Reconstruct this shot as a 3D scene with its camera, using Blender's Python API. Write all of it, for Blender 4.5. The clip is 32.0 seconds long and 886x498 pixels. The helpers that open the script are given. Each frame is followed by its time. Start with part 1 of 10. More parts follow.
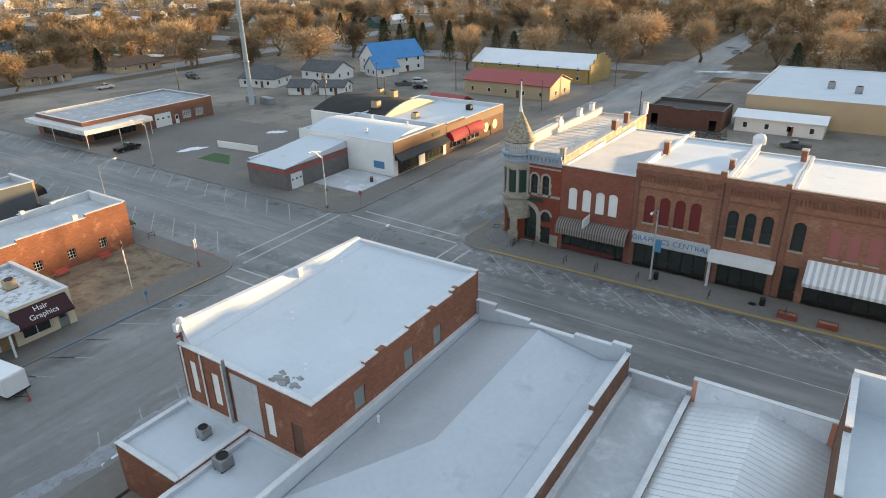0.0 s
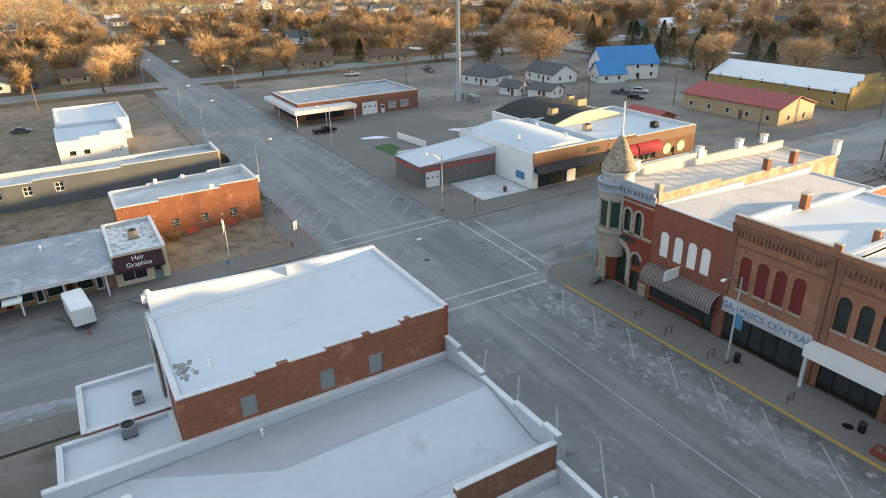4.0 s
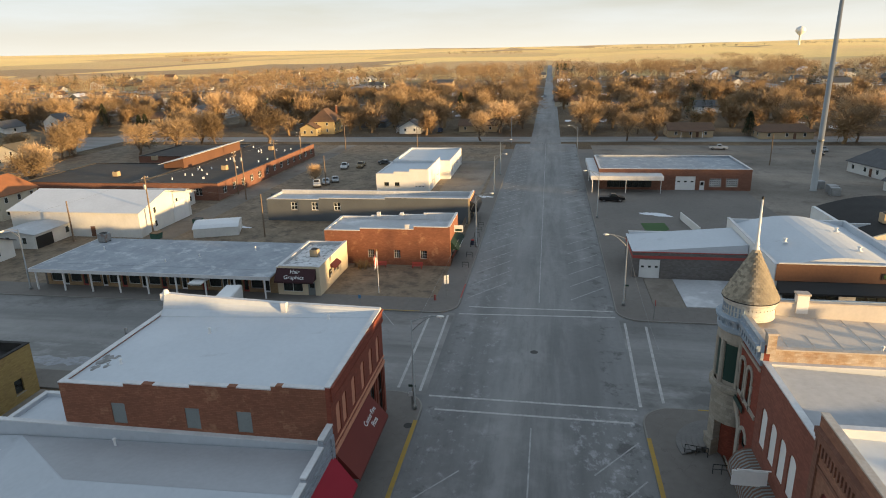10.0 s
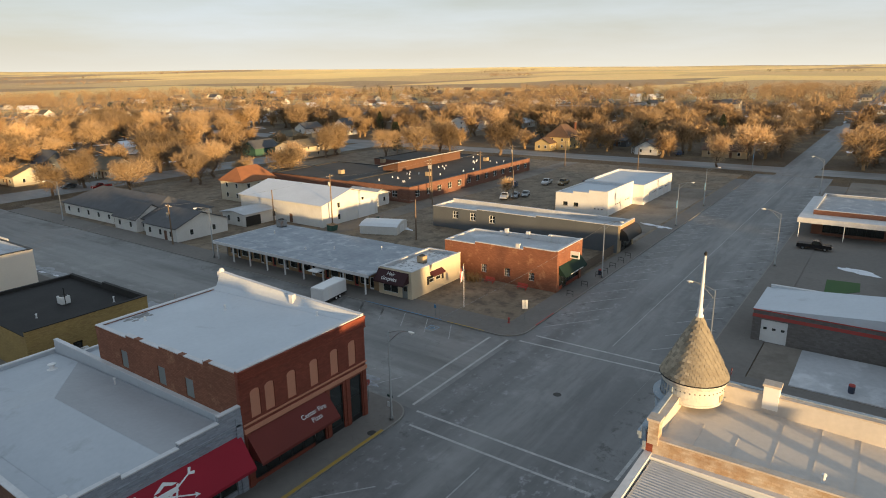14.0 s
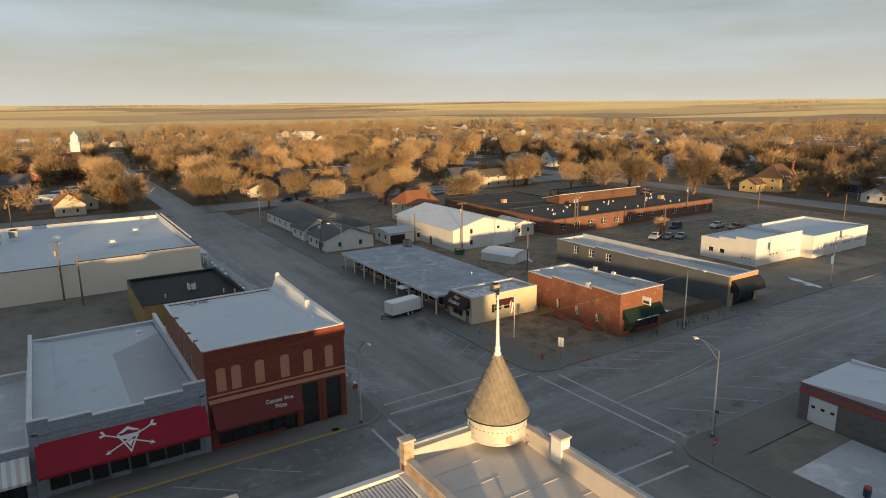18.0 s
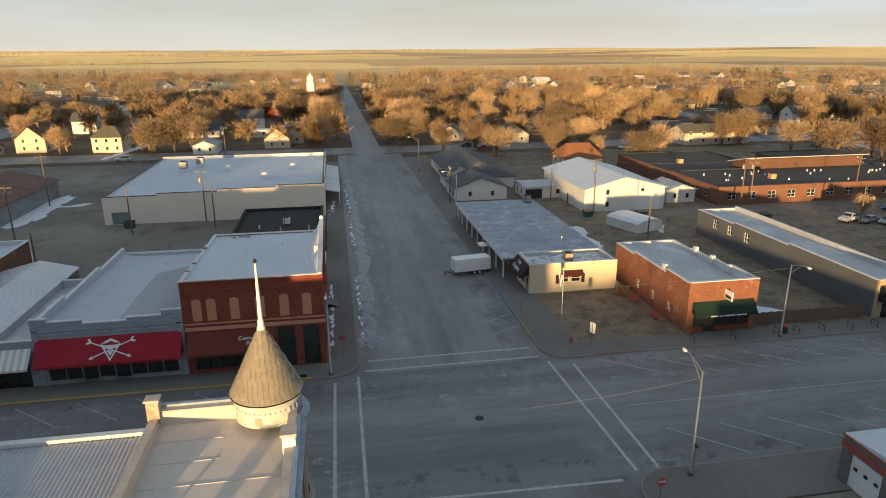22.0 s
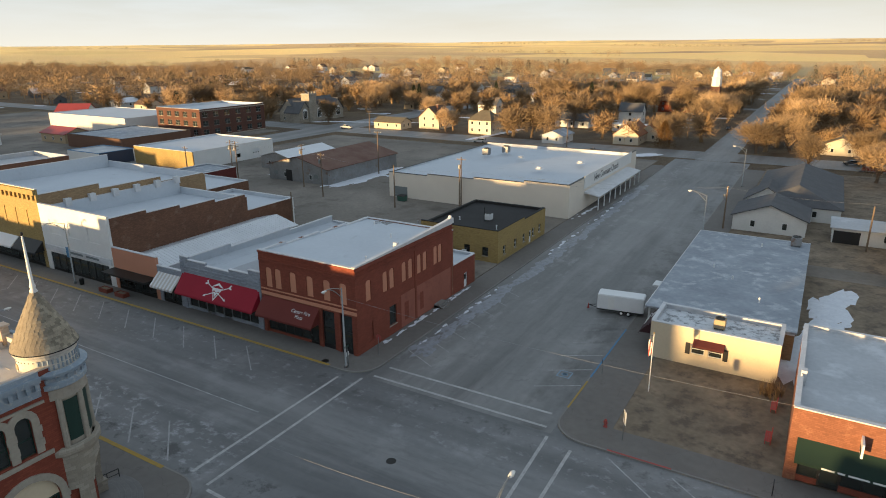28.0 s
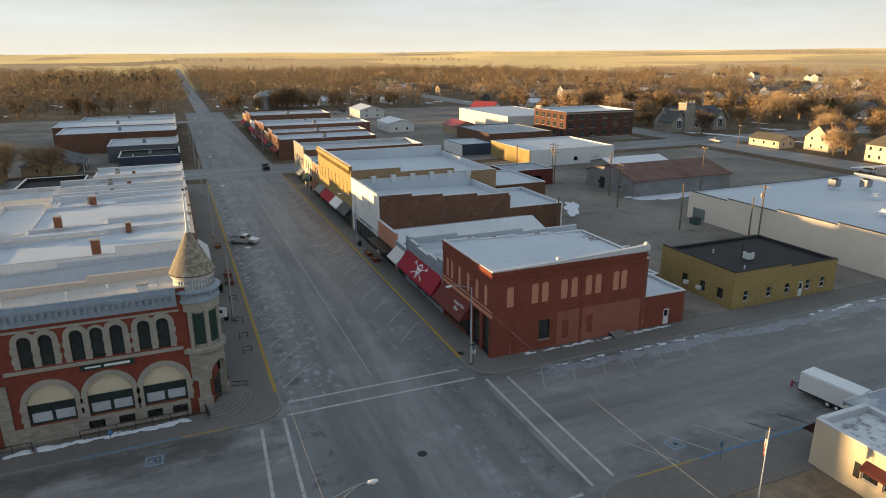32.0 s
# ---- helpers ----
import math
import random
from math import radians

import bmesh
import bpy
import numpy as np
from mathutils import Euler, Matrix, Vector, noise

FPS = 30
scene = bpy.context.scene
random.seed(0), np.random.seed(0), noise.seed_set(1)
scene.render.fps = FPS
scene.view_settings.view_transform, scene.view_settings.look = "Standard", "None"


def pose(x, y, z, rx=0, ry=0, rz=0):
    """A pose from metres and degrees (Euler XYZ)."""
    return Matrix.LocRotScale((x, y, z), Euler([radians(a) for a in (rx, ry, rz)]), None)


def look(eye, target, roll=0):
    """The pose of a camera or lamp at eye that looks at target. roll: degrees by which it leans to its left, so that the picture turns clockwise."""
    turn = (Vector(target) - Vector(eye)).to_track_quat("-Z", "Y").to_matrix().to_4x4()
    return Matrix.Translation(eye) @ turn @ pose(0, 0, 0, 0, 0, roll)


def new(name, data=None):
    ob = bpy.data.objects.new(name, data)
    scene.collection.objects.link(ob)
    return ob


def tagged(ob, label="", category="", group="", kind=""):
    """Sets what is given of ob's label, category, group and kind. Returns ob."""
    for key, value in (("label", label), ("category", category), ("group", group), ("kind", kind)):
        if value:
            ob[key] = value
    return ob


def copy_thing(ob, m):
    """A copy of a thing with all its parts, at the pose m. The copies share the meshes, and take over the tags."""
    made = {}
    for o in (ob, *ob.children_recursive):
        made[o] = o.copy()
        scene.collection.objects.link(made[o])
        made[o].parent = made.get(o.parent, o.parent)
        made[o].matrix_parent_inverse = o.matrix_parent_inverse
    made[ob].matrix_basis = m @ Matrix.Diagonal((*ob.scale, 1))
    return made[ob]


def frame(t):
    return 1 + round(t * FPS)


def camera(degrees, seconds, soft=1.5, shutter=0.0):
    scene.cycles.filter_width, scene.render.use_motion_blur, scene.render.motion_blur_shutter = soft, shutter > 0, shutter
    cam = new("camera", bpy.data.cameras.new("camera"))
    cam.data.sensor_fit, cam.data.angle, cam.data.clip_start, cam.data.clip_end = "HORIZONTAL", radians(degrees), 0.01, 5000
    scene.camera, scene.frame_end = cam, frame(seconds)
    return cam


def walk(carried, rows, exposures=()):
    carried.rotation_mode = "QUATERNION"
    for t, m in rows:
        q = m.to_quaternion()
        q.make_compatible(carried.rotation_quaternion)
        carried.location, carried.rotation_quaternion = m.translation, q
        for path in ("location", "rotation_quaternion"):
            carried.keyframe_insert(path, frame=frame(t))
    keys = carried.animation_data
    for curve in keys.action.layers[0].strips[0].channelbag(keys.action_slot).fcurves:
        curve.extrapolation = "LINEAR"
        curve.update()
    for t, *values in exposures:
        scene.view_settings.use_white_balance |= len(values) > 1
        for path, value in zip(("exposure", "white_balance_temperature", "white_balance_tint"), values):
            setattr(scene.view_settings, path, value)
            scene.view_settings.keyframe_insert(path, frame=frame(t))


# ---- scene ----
cam = camera(69.1, 32.0, soft=1.0)
ROWS = [
    (0.0, -1.98, 4.10, 37.50, 33.69, -24.41, 1.12),
    (1.0, 2.29, 9.02, 37.32, 40.07, -24.39, 1.20),
    (1.5, 4.22, 11.65, 37.26, 43.26, -24.38, 1.20),
    (2.0, 5.93, 14.29, 37.24, 46.26, -24.33, 1.24),
    (2.5, 7.63, 17.08, 37.26, 49.48, -24.26, 1.25),
    (3.0, 9.17, 20.00, 37.25, 52.72, -24.19, 1.24),
    (3.5, 10.53, 23.02, 37.24, 55.95, -24.11, 1.25),
    (5.5, 13.93, 35.93, 37.23, 69.13, -22.72, 1.33),
    (6.0, 14.18, 39.25, 37.16, 72.40, -22.10, 1.38),
    (6.5, 14.23, 42.55, 37.10, 75.69, -21.47, 1.36),
    (7.0, 14.08, 45.97, 37.06, 79.07, -20.68, 1.43),
    (7.5, 13.83, 49.35, 36.99, 82.50, -20.00, 1.39),
    (8.0, 13.44, 52.79, 36.14, 85.92, -19.29, 1.43),
    (8.5, 12.79, 56.14, 34.79, 89.28, -18.12, 1.40),
    (9.0, 11.94, 59.47, 34.06, 92.66, -17.41, 1.38),
    (9.5, 10.84, 62.64, 34.04, 95.93, -17.40, 1.32),
    (10.0, 9.73, 65.63, 33.94, 99.12, -17.32, 1.26),
    (10.5, 8.42, 68.49, 33.77, 102.30, -17.24, 1.15),
    (11.0, 6.97, 71.35, 33.66, 105.56, -17.17, 1.09),
    (11.5, 5.37, 74.17, 33.57, 108.87, -17.23, 1.05),
    (12.0, 3.57, 76.94, 33.56, 112.18, -17.27, 1.03),
    (12.5, 1.82, 79.85, 33.52, 115.52, -17.28, 1.02),
    (13.0, 0.47, 83.17, 33.55, 118.86, -16.98, 0.98),
    (13.5, -0.55, 86.90, 33.59, 122.10, -16.38, 0.95),
    (14.0, -1.35, 90.87, 33.58, 125.29, -15.54, 0.79),
    (14.5, -2.06, 95.18, 33.63, 128.35, -14.62, 0.68),
    (16.5, -8.34, 109.16, 33.89, 139.42, -12.21, 0.54),
    (17.0, -11.40, 110.62, 33.98, 142.15, -12.21, 0.52),
    (17.5, -14.70, 111.87, 34.05, 144.91, -12.41, 0.57),
    (18.0, -18.11, 113.05, 34.04, 147.72, -12.62, 0.62),
    (18.5, -21.50, 114.18, 34.02, 150.54, -13.05, 0.59),
    (19.0, -24.97, 115.20, 33.92, 153.34, -13.78, 0.61),
    (19.5, -28.44, 116.08, 33.89, 156.15, -14.63, 0.53),
    (20.0, -31.98, 116.75, 33.82, 158.96, -15.59, 0.44),
    (20.5, -35.55, 117.26, 33.80, 161.77, -16.28, 0.42),
    (21.0, -39.13, 117.48, 33.71, 164.60, -16.56, 0.33),
    (21.5, -42.75, 117.59, 33.66, 167.43, -16.78, 0.33),
    (22.0, -46.40, 117.58, 33.61, 170.31, -17.00, 0.33),
    (22.5, -50.06, 117.34, 33.65, 173.17, -17.23, 0.33),
    (23.0, -53.68, 116.97, 33.61, 176.02, -17.43, 0.32),
    (23.5, -57.23, 116.37, 33.67, 178.84, -17.67, 0.27),
    (24.0, -60.77, 115.61, 33.69, 181.63, -17.83, 0.32),
    (24.5, -64.29, 114.65, 33.71, 184.46, -17.91, 0.30),
    (26.5, -77.91, 109.21, 34.23, 196.23, -18.14, 0.16),
    (27.0, -81.14, 107.42, 34.36, 200.25, -18.07, 0.17),
    (27.5, -84.13, 105.38, 34.33, 205.23, -17.87, 0.27),
    (28.0, -87.01, 103.18, 34.33, 210.50, -17.60, 0.39),
    (28.5, -89.83, 100.83, 34.25, 215.83, -17.33, 0.44),
    (29.0, -92.45, 98.56, 34.40, 220.92, -17.25, 0.35),
    (29.5, -94.96, 96.11, 34.52, 225.87, -17.21, 0.28),
    (30.0, -97.36, 93.50, 34.65, 230.66, -17.20, 0.21),
    (30.5, -99.71, 90.75, 34.50, 235.24, -17.00, 0.25),
    (31.0, -101.91, 87.92, 34.43, 239.65, -16.87, 0.28),
    (31.5, -104.06, 85.00, 34.56, 243.84, -16.92, 0.22),
    (32.0, -106.02, 81.98, 34.71, 247.56, -16.97, 0.15),
]
walk(cam, [(t, pose(x, y, z, 90 + pitch, roll, yaw)) for t, x, y, z, yaw, pitch, roll in ROWS],
     exposures=((0, 1.8), (3, 1.88), (6, 1.84), (9, 1.15), (13, 1.0), (16.5, 0.6), (19, 0.54), (21, 0.67), (24, 0.92), (28, 1.02), (32, 1.0)))

# ---- light ----
SUN_AZ, SUN_EL = 68.5, 3.2      # degrees: from the +x axis towards +y, and above the horizon
world = bpy.data.worlds.new("sky")
scene.world = world
world.use_nodes = True
wn, wl = world.node_tree.nodes, world.node_tree.links
sky = wn.new("ShaderNodeTexSky")
sky.sky_type, sky.sun_disc = "NISHITA", False
sky.sun_elevation, sky.sun_rotation = radians(SUN_EL), radians(90 - SUN_AZ)
sky.air_density, sky.dust_density, sky.ozone_density = 1.0, 0.8, 1.4
wtc = wn.new("ShaderNodeTexCoord")
wmap = wn.new("ShaderNodeMapping")
wmap.inputs["Scale"].default_value = (1.2, 1.2, 9.0)
wnoise = wn.new("ShaderNodeTexNoise")
wnoise.inputs["Scale"].default_value, wnoise.inputs["Detail"].default_value, wnoise.inputs["Roughness"].default_value = 1.6, 6, 0.55
wramp = wn.new("ShaderNodeValToRGB")
wramp.color_ramp.elements[0].position, wramp.color_ramp.elements[1].position = 0.38, 0.72
wramp.color_ramp.elements[0].color, wramp.color_ramp.elements[1].color = (0.35, 0.35, 0.35, 1), (0.95, 0.95, 0.95, 1)
wcloud = wn.new("ShaderNodeMixRGB")
wcloud.inputs[2].default_value = (5.0, 6.0, 7.0, 1)
wl.new(wtc.outputs["Generated"], wmap.inputs[0])
wl.new(wmap.outputs[0], wnoise.inputs["Vector"])
wl.new(wnoise.outputs["Fac"], wramp.inputs[0])
wl.new(wramp.outputs[0], wcloud.inputs[0])
wl.new(sky.outputs[0], wcloud.inputs[1])
wbg = wn["Background"]
wbg.inputs["Strength"].default_value = 0.072
# cream haze that thickens towards the horizon all round
wsep, whz, wexp, wmix = wn.new("ShaderNodeSeparateXYZ"), wn.new("ShaderNodeMath"), wn.new("ShaderNodeMath"), wn.new("ShaderNodeMixRGB")
wl.new(wtc.outputs["Generated"], wsep.inputs[0])
whz.operation, whz.inputs[0].default_value, whz.use_clamp = "SUBTRACT", 1.0, True
wl.new(wsep.outputs[2], whz.inputs[1])
wexp.operation, wexp.inputs[1].default_value = "POWER", 12.0
wl.new(whz.outputs[0], wexp.inputs[0])
wl.new(wexp.outputs[0], wmix.inputs[0])
wl.new(wcloud.outputs[0], wmix.inputs[1])
wmix.inputs[2].default_value = (6.5, 6.2, 5.35, 1)
wl.new(wmix.outputs[0], wbg.inputs["Color"])
sun = new("sun", bpy.data.lights.new("sun", "SUN"))
sun.data.energy, sun.data.angle, sun.data.color = 5.3, radians(1.1), (1.0, 0.66, 0.30)
sun.matrix_world = look((0, 0, 0), (-math.cos(radians(SUN_AZ)) * math.cos(radians(SUN_EL)), -math.sin(radians(SUN_AZ)) * math.cos(radians(SUN_EL)), -math.sin(radians(SUN_EL))))

# ---- materials ----
def mk(name, a, b=None, rough=0.85, metal=0.0, big=0.25, fine=6.0, bump=0.25, spec=0.4, stain=None, stain_at=0.62, island=0.0):
    """Colour a mottled with b at two scales, with stains of a third colour and a fine relief."""
    m = bpy.data.materials.new(name)
    m.use_nodes = True
    n, l = m.node_tree.nodes, m.node_tree.links
    p = n["Principled BSDF"]
    p.inputs["Roughness"].default_value, p.inputs["Metallic"].default_value = rough, metal
    p.inputs["Specular IOR Level"].default_value = spec
    b = b or tuple(c * 0.78 for c in a)
    geo = n.new("ShaderNodeNewGeometry")
    n1, n2 = n.new("ShaderNodeTexNoise"), n.new("ShaderNodeTexNoise")
    n1.inputs["Scale"].default_value, n1.inputs["Detail"].default_value = big, 5
    n2.inputs["Scale"].default_value, n2.inputs["Detail"].default_value = fine, 4
    for q in (n1, n2):
        l.new(geo.outputs["Position"], q.inputs["Vector"])
    mr = n.new("ShaderNodeMapRange")
    mr.inputs[1].default_value, mr.inputs[2].default_value = 0.32, 0.68
    avg = n.new("ShaderNodeMath"); avg.operation = "MULTIPLY_ADD"
    avg.inputs[1].default_value = 0.4
    l.new(n2.outputs["Fac"], avg.inputs[0])
    sc = n.new("ShaderNodeMath"); sc.operation = "MULTIPLY"; sc.inputs[1].default_value = 0.6
    l.new(n1.outputs["Fac"], sc.inputs[0])
    l.new(sc.outputs[0], avg.inputs[2])
    l.new(avg.outputs[0], mr.inputs[0])
    mix = n.new("ShaderNodeMixRGB")
    mix.inputs[1].default_value, mix.inputs[2].default_value = (*a, 1), (*b, 1)
    l.new(mr.outputs[0], mix.inputs[0])
    out = mix.outputs[0]
    if stain:
        n3 = n.new("ShaderNodeTexNoise")
        n3.inputs["Scale"].default_value, n3.inputs["Detail"].default_value, n3.inputs["Roughness"].default_value = big * 1.7, 8, 0.65
        off = n.new("ShaderNodeVectorMath"); off.operation = "ADD"; off.inputs[1].default_value = (31, 17, 5)
        l.new(geo.outputs["Position"], off.inputs[0])
        l.new(off.outputs[0], n3.inputs["Vector"])
        r3 = n.new("ShaderNodeMapRange")
        r3.inputs[1].default_value, r3.inputs[2].default_value, r3.inputs[4].default_value = stain_at - 0.06, stain_at + 0.06, 0.75
        l.new(n3.outputs["Fac"], r3.inputs[0])
        m3 = n.new("ShaderNodeMixRGB"); m3.inputs[2].default_value = (*stain, 1)
        l.new(r3.outputs[0], m3.inputs[0]); l.new(out, m3.inputs[1])
        out = m3.outputs[0]
    if island:
        rnd = n.new("ShaderNodeObjectInfo")
        hsv = n.new("ShaderNodeHueSaturation")
        mr2 = n.new("ShaderNodeMapRange")
        mr2.inputs[3].default_value, mr2.inputs[4].default_value = 1 - island, 1 + island
        l.new(rnd.outputs["Random"], mr2.inputs[0]); l.new(mr2.outputs[0], hsv.inputs["Value"])
        l.new(out, hsv.inputs["Color"])
        out = hsv.outputs[0]
    l.new(out, p.inputs["Base Color"])
    if bump:
        bp = n.new("ShaderNodeBump"); bp.inputs["Strength"].default_value, bp.inputs["Distance"].default_value = bump, 0.03
        l.new(n2.outputs["Fac"], bp.inputs["Height"]); l.new(bp.outputs[0], p.inputs["Normal"])
    return m


def brick(name, a, b, mortar, rough=0.9, w=0.42, h=0.15, blotch=None, blotch_at=0.6):
    """Courses of brick on upright walls that run along x or y, with weathered patches."""
    m = mk(name, a, b, rough, big=0.35, fine=9.0, stain=blotch, stain_at=blotch_at)
    n, l = m.node_tree.nodes, m.node_tree.links
    p = n["Principled BSDF"]
    src = p.inputs["Base Color"].links[0].from_socket
    geo = n.new("ShaderNodeNewGeometry")
    sep, com, add = n.new("ShaderNodeSeparateXYZ"), n.new("ShaderNodeCombineXYZ"), n.new("ShaderNodeMath")
    l.new(geo.outputs["Position"], sep.inputs[0])
    l.new(sep.outputs[0], add.inputs[0]); l.new(sep.outputs[1], add.inputs[1])
    l.new(add.outputs[0], com.inputs[0]); l.new(sep.outputs[2], com.inputs[1])
    br = n.new("ShaderNodeTexBrick")
    br.inputs["Scale"].default_value = 1.0
    br.inputs["Brick Width"].default_value, br.inputs["Row Height"].default_value = w, h
    br.inputs["Mortar Size"].default_value, br.inputs["Bias"].default_value = 0.018, -0.1
    br.inputs["Color1"].default_value, br.inputs["Color2"].default_value = (1, 1, 1, 1), (0.72, 0.70, 0.68, 1)
    br.inputs["Mortar"].default_value = (*mortar, 1)
    l.new(com.outputs[0], br.inputs["Vector"])
    mul = n.new("ShaderNodeMixRGB"); mul.blend_type = "MULTIPLY"; mul.inputs[0].default_value = 1.0
    l.new(src, mul.inputs[1]); l.new(br.outputs["Color"], mul.inputs[2])
    l.new(mul.outputs[0], p.inputs["Base Color"])
    return m


def paved(name, a, b, crack, cell=6.0, width=0.012, stain=None, amount=0.75, along=None):
    """Worn paving: mottled, stained, with a net of sealed cracks."""
    m = mk(name, a, b, 0.92, big=0.09, fine=1.4, bump=0.15, stain=stain, stain_at=0.6)
    n, l = m.node_tree.nodes, m.node_tree.links
    p = n["Principled BSDF"]
    src = p.inputs["Base Color"].links[0].from_socket
    geo, nz, add = n.new("ShaderNodeNewGeometry"), n.new("ShaderNodeTexNoise"), n.new("ShaderNodeVectorMath")
    nz.inputs["Scale"].default_value = 0.5
    l.new(geo.outputs["Position"], nz.inputs["Vector"]); l.new(geo.outputs["Position"], add.inputs[0]); nzs = n.new("ShaderNodeVectorMath"); nzs.operation = "SCALE"; nzs.inputs["Scale"].default_value = 2.6; l.new(nz.outputs["Color"], nzs.inputs[0]); l.new(nzs.outputs[0], add.inputs[1])
    vo = n.new("ShaderNodeTexVoronoi"); vo.feature = "DISTANCE_TO_EDGE"; vo.inputs["Scale"].default_value = 1 / cell
    l.new(add.outputs[0], vo.inputs["Vector"])
    lt = n.new("ShaderNodeMath"); lt.operation = "LESS_THAN"; lt.inputs[1].default_value = width
    l.new(vo.outputs["Distance"], lt.inputs[0])
    am = n.new("ShaderNodeMath"); am.operation = "MULTIPLY"; am.inputs[1].default_value = amount
    l.new(lt.outputs[0], am.inputs[0])
    mix = n.new("ShaderNodeMixRGB"); mix.inputs[2].default_value = (*crack, 1)
    l.new(am.outputs[0], mix.inputs[0]); l.new(src, mix.inputs[1]); l.new(mix.outputs[0], p.inputs["Base Color"])
    if along:
        # long worn bands that follow the traffic, and dark drips across them
        mp = n.new("ShaderNodeMapping"); mp.inputs["Scale"].default_value = along
        l.new(geo.outputs["Position"], mp.inputs[0])
        z1 = n.new("ShaderNodeTexNoise"); z1.inputs["Scale"].default_value, z1.inputs["Detail"].default_value, z1.inputs["Roughness"].default_value = 1.0, 7, 0.6
        l.new(mp.outputs[0], z1.inputs["Vector"])
        rr = n.new("ShaderNodeMapRange")
        rr.inputs[1].default_value, rr.inputs[2].default_value, rr.inputs[3].default_value, rr.inputs[4].default_value = 0.3, 0.7, 0.62, 1.35
        l.new(z1.outputs["Fac"], rr.inputs[0])
        hv = n.new("ShaderNodeHueSaturation")
        l.new(rr.outputs[0], hv.inputs["Value"]); l.new(mix.outputs[0], hv.inputs["Color"]); l.new(hv.outputs[0], p.inputs["Base Color"])
    return m


def wear(m, axis, lo, hi, colour, scale, at, amount, soft=0.06, stretch=(1, 1, 1), other=None):
    """Marks of one colour on a paved surface, in patches, within a band across the street."""
    n, l = m.node_tree.nodes, m.node_tree.links
    p = n["Principled BSDF"]
    src = p.inputs["Base Color"].links[0].from_socket
    geo, sep, mp, nz = n.new("ShaderNodeNewGeometry"), n.new("ShaderNodeSeparateXYZ"), n.new("ShaderNodeMapping"), n.new("ShaderNodeTexNoise")
    l.new(geo.outputs["Position"], sep.inputs[0]); l.new(geo.outputs["Position"], mp.inputs[0]); l.new(mp.outputs[0], nz.inputs["Vector"])
    mp.inputs["Scale"].default_value, mp.inputs["Location"].default_value = stretch, (lo * 1.3, hi, at * 40)
    nz.inputs["Scale"].default_value, nz.inputs["Detail"].default_value, nz.inputs["Roughness"].default_value = scale, 9, 0.68
    f = n.new("ShaderNodeMapRange"); f.inputs[1].default_value, f.inputs[2].default_value, f.inputs[4].default_value = at - soft, at + soft, amount
    l.new(nz.outputs["Fac"], f.inputs[0])
    fac = f.outputs[0]
    for ax, a, b in ((axis, lo, hi),) + ((other,) if other else ()):
        for e0, e1 in ((a, a + 0.8), (b, b - 0.8)):
            r = n.new("ShaderNodeMapRange"); r.inputs[1].default_value, r.inputs[2].default_value = e0, e1
            l.new(sep.outputs["xyz".index(ax)], r.inputs[0])
            mu = n.new("ShaderNodeMath"); mu.operation = "MULTIPLY"
            l.new(r.outputs[0], mu.inputs[0]); l.new(fac, mu.inputs[1]); fac = mu.outputs[0]
    mix = n.new("ShaderNodeMixRGB"); mix.inputs[2].default_value = (*colour, 1)
    l.new(fac, mix.inputs[0]); l.new(src, mix.inputs[1]); l.new(mix.outputs[0], p.inputs["Base Color"])


M = {}
M["asphalt"] = paved("asphalt", (0.160, 0.159, 0.158), (0.122, 0.122, 0.123), (0.09, 0.09, 0.09), 13.0, 0.003, (0.215, 0.212, 0.21), 0.25, (0.015, 0.22, 0.2))
M["asphalt_b"] = paved("worn_asphalt", (0.198, 0.194, 0.188), (0.15, 0.147, 0.143), (0.09, 0.09, 0.09), 9.0, 0.004, (0.22, 0.213, 0.205), 0.3, (0.2, 0.018, 0.2))
wear(M["asphalt"], "y", 67.8, 75.0, (0.40, 0.40, 0.41), 1.1, 0.60, 0.75, 0.07, (0.8, 1.1, 1), ("x", -47, 130))
wear(M["asphalt"], "y", 54.0, 61.0, (0.36, 0.36, 0.37), 1.1, 0.63, 0.6, 0.07, (0.8, 1.1, 1))
wear(M["asphalt"], "y", 71.5, 75.3, (0.045, 0.043, 0.042), 0.55, 0.58, 0.8, 0.05)
wear(M["asphalt"], "y", 53.8, 57.5, (0.05, 0.048, 0.046), 0.5, 0.60, 0.7, 0.05)
wear(M["asphalt"], "y", 60.0, 69.0, (0.25, 0.245, 0.24), 0.35, 0.55, 0.6, 0.1, (0.12, 1, 1))
wear(M["asphalt"], "y", 58.0, 72.0, (0.09, 0.09, 0.092), 0.5, 0.60, 0.5, 0.06, (0.25, 1, 1))
wear(M["asphalt_b"], "x", -69.4, -64.5, (0.07, 0.065, 0.06), 0.22, 0.54, 0.75, 0.08, (1, 0.6, 1))
wear(M["asphalt_b"], "x", -53.5, -47.6, (0.06, 0.056, 0.052), 0.22, 0.50, 0.8, 0.08, (1, 0.6, 1), ("y", 75, 240))
wear(M["asphalt_b"], "x", -56.0, -47.6, (0.33, 0.325, 0.32), 0.6, 0.60, 0.5, 0.06, (1, 0.4, 1))
wear(M["asphalt_b"], "x", -62.5, -55.5, (0.26, 0.25, 0.24), 0.4, 0.56, 0.5, 0.1, (1, 0.12, 1))
for nm in ("asphalt", "asphalt_b"):
    # tyre-polished stone shines a little under a low sky
    M[nm].node_tree.nodes["Principled BSDF"].inputs["Roughness"].default_value = 0.6
    M[nm].node_tree.nodes["Principled BSDF"].inputs["Specular IOR Level"].default_value = 0.65
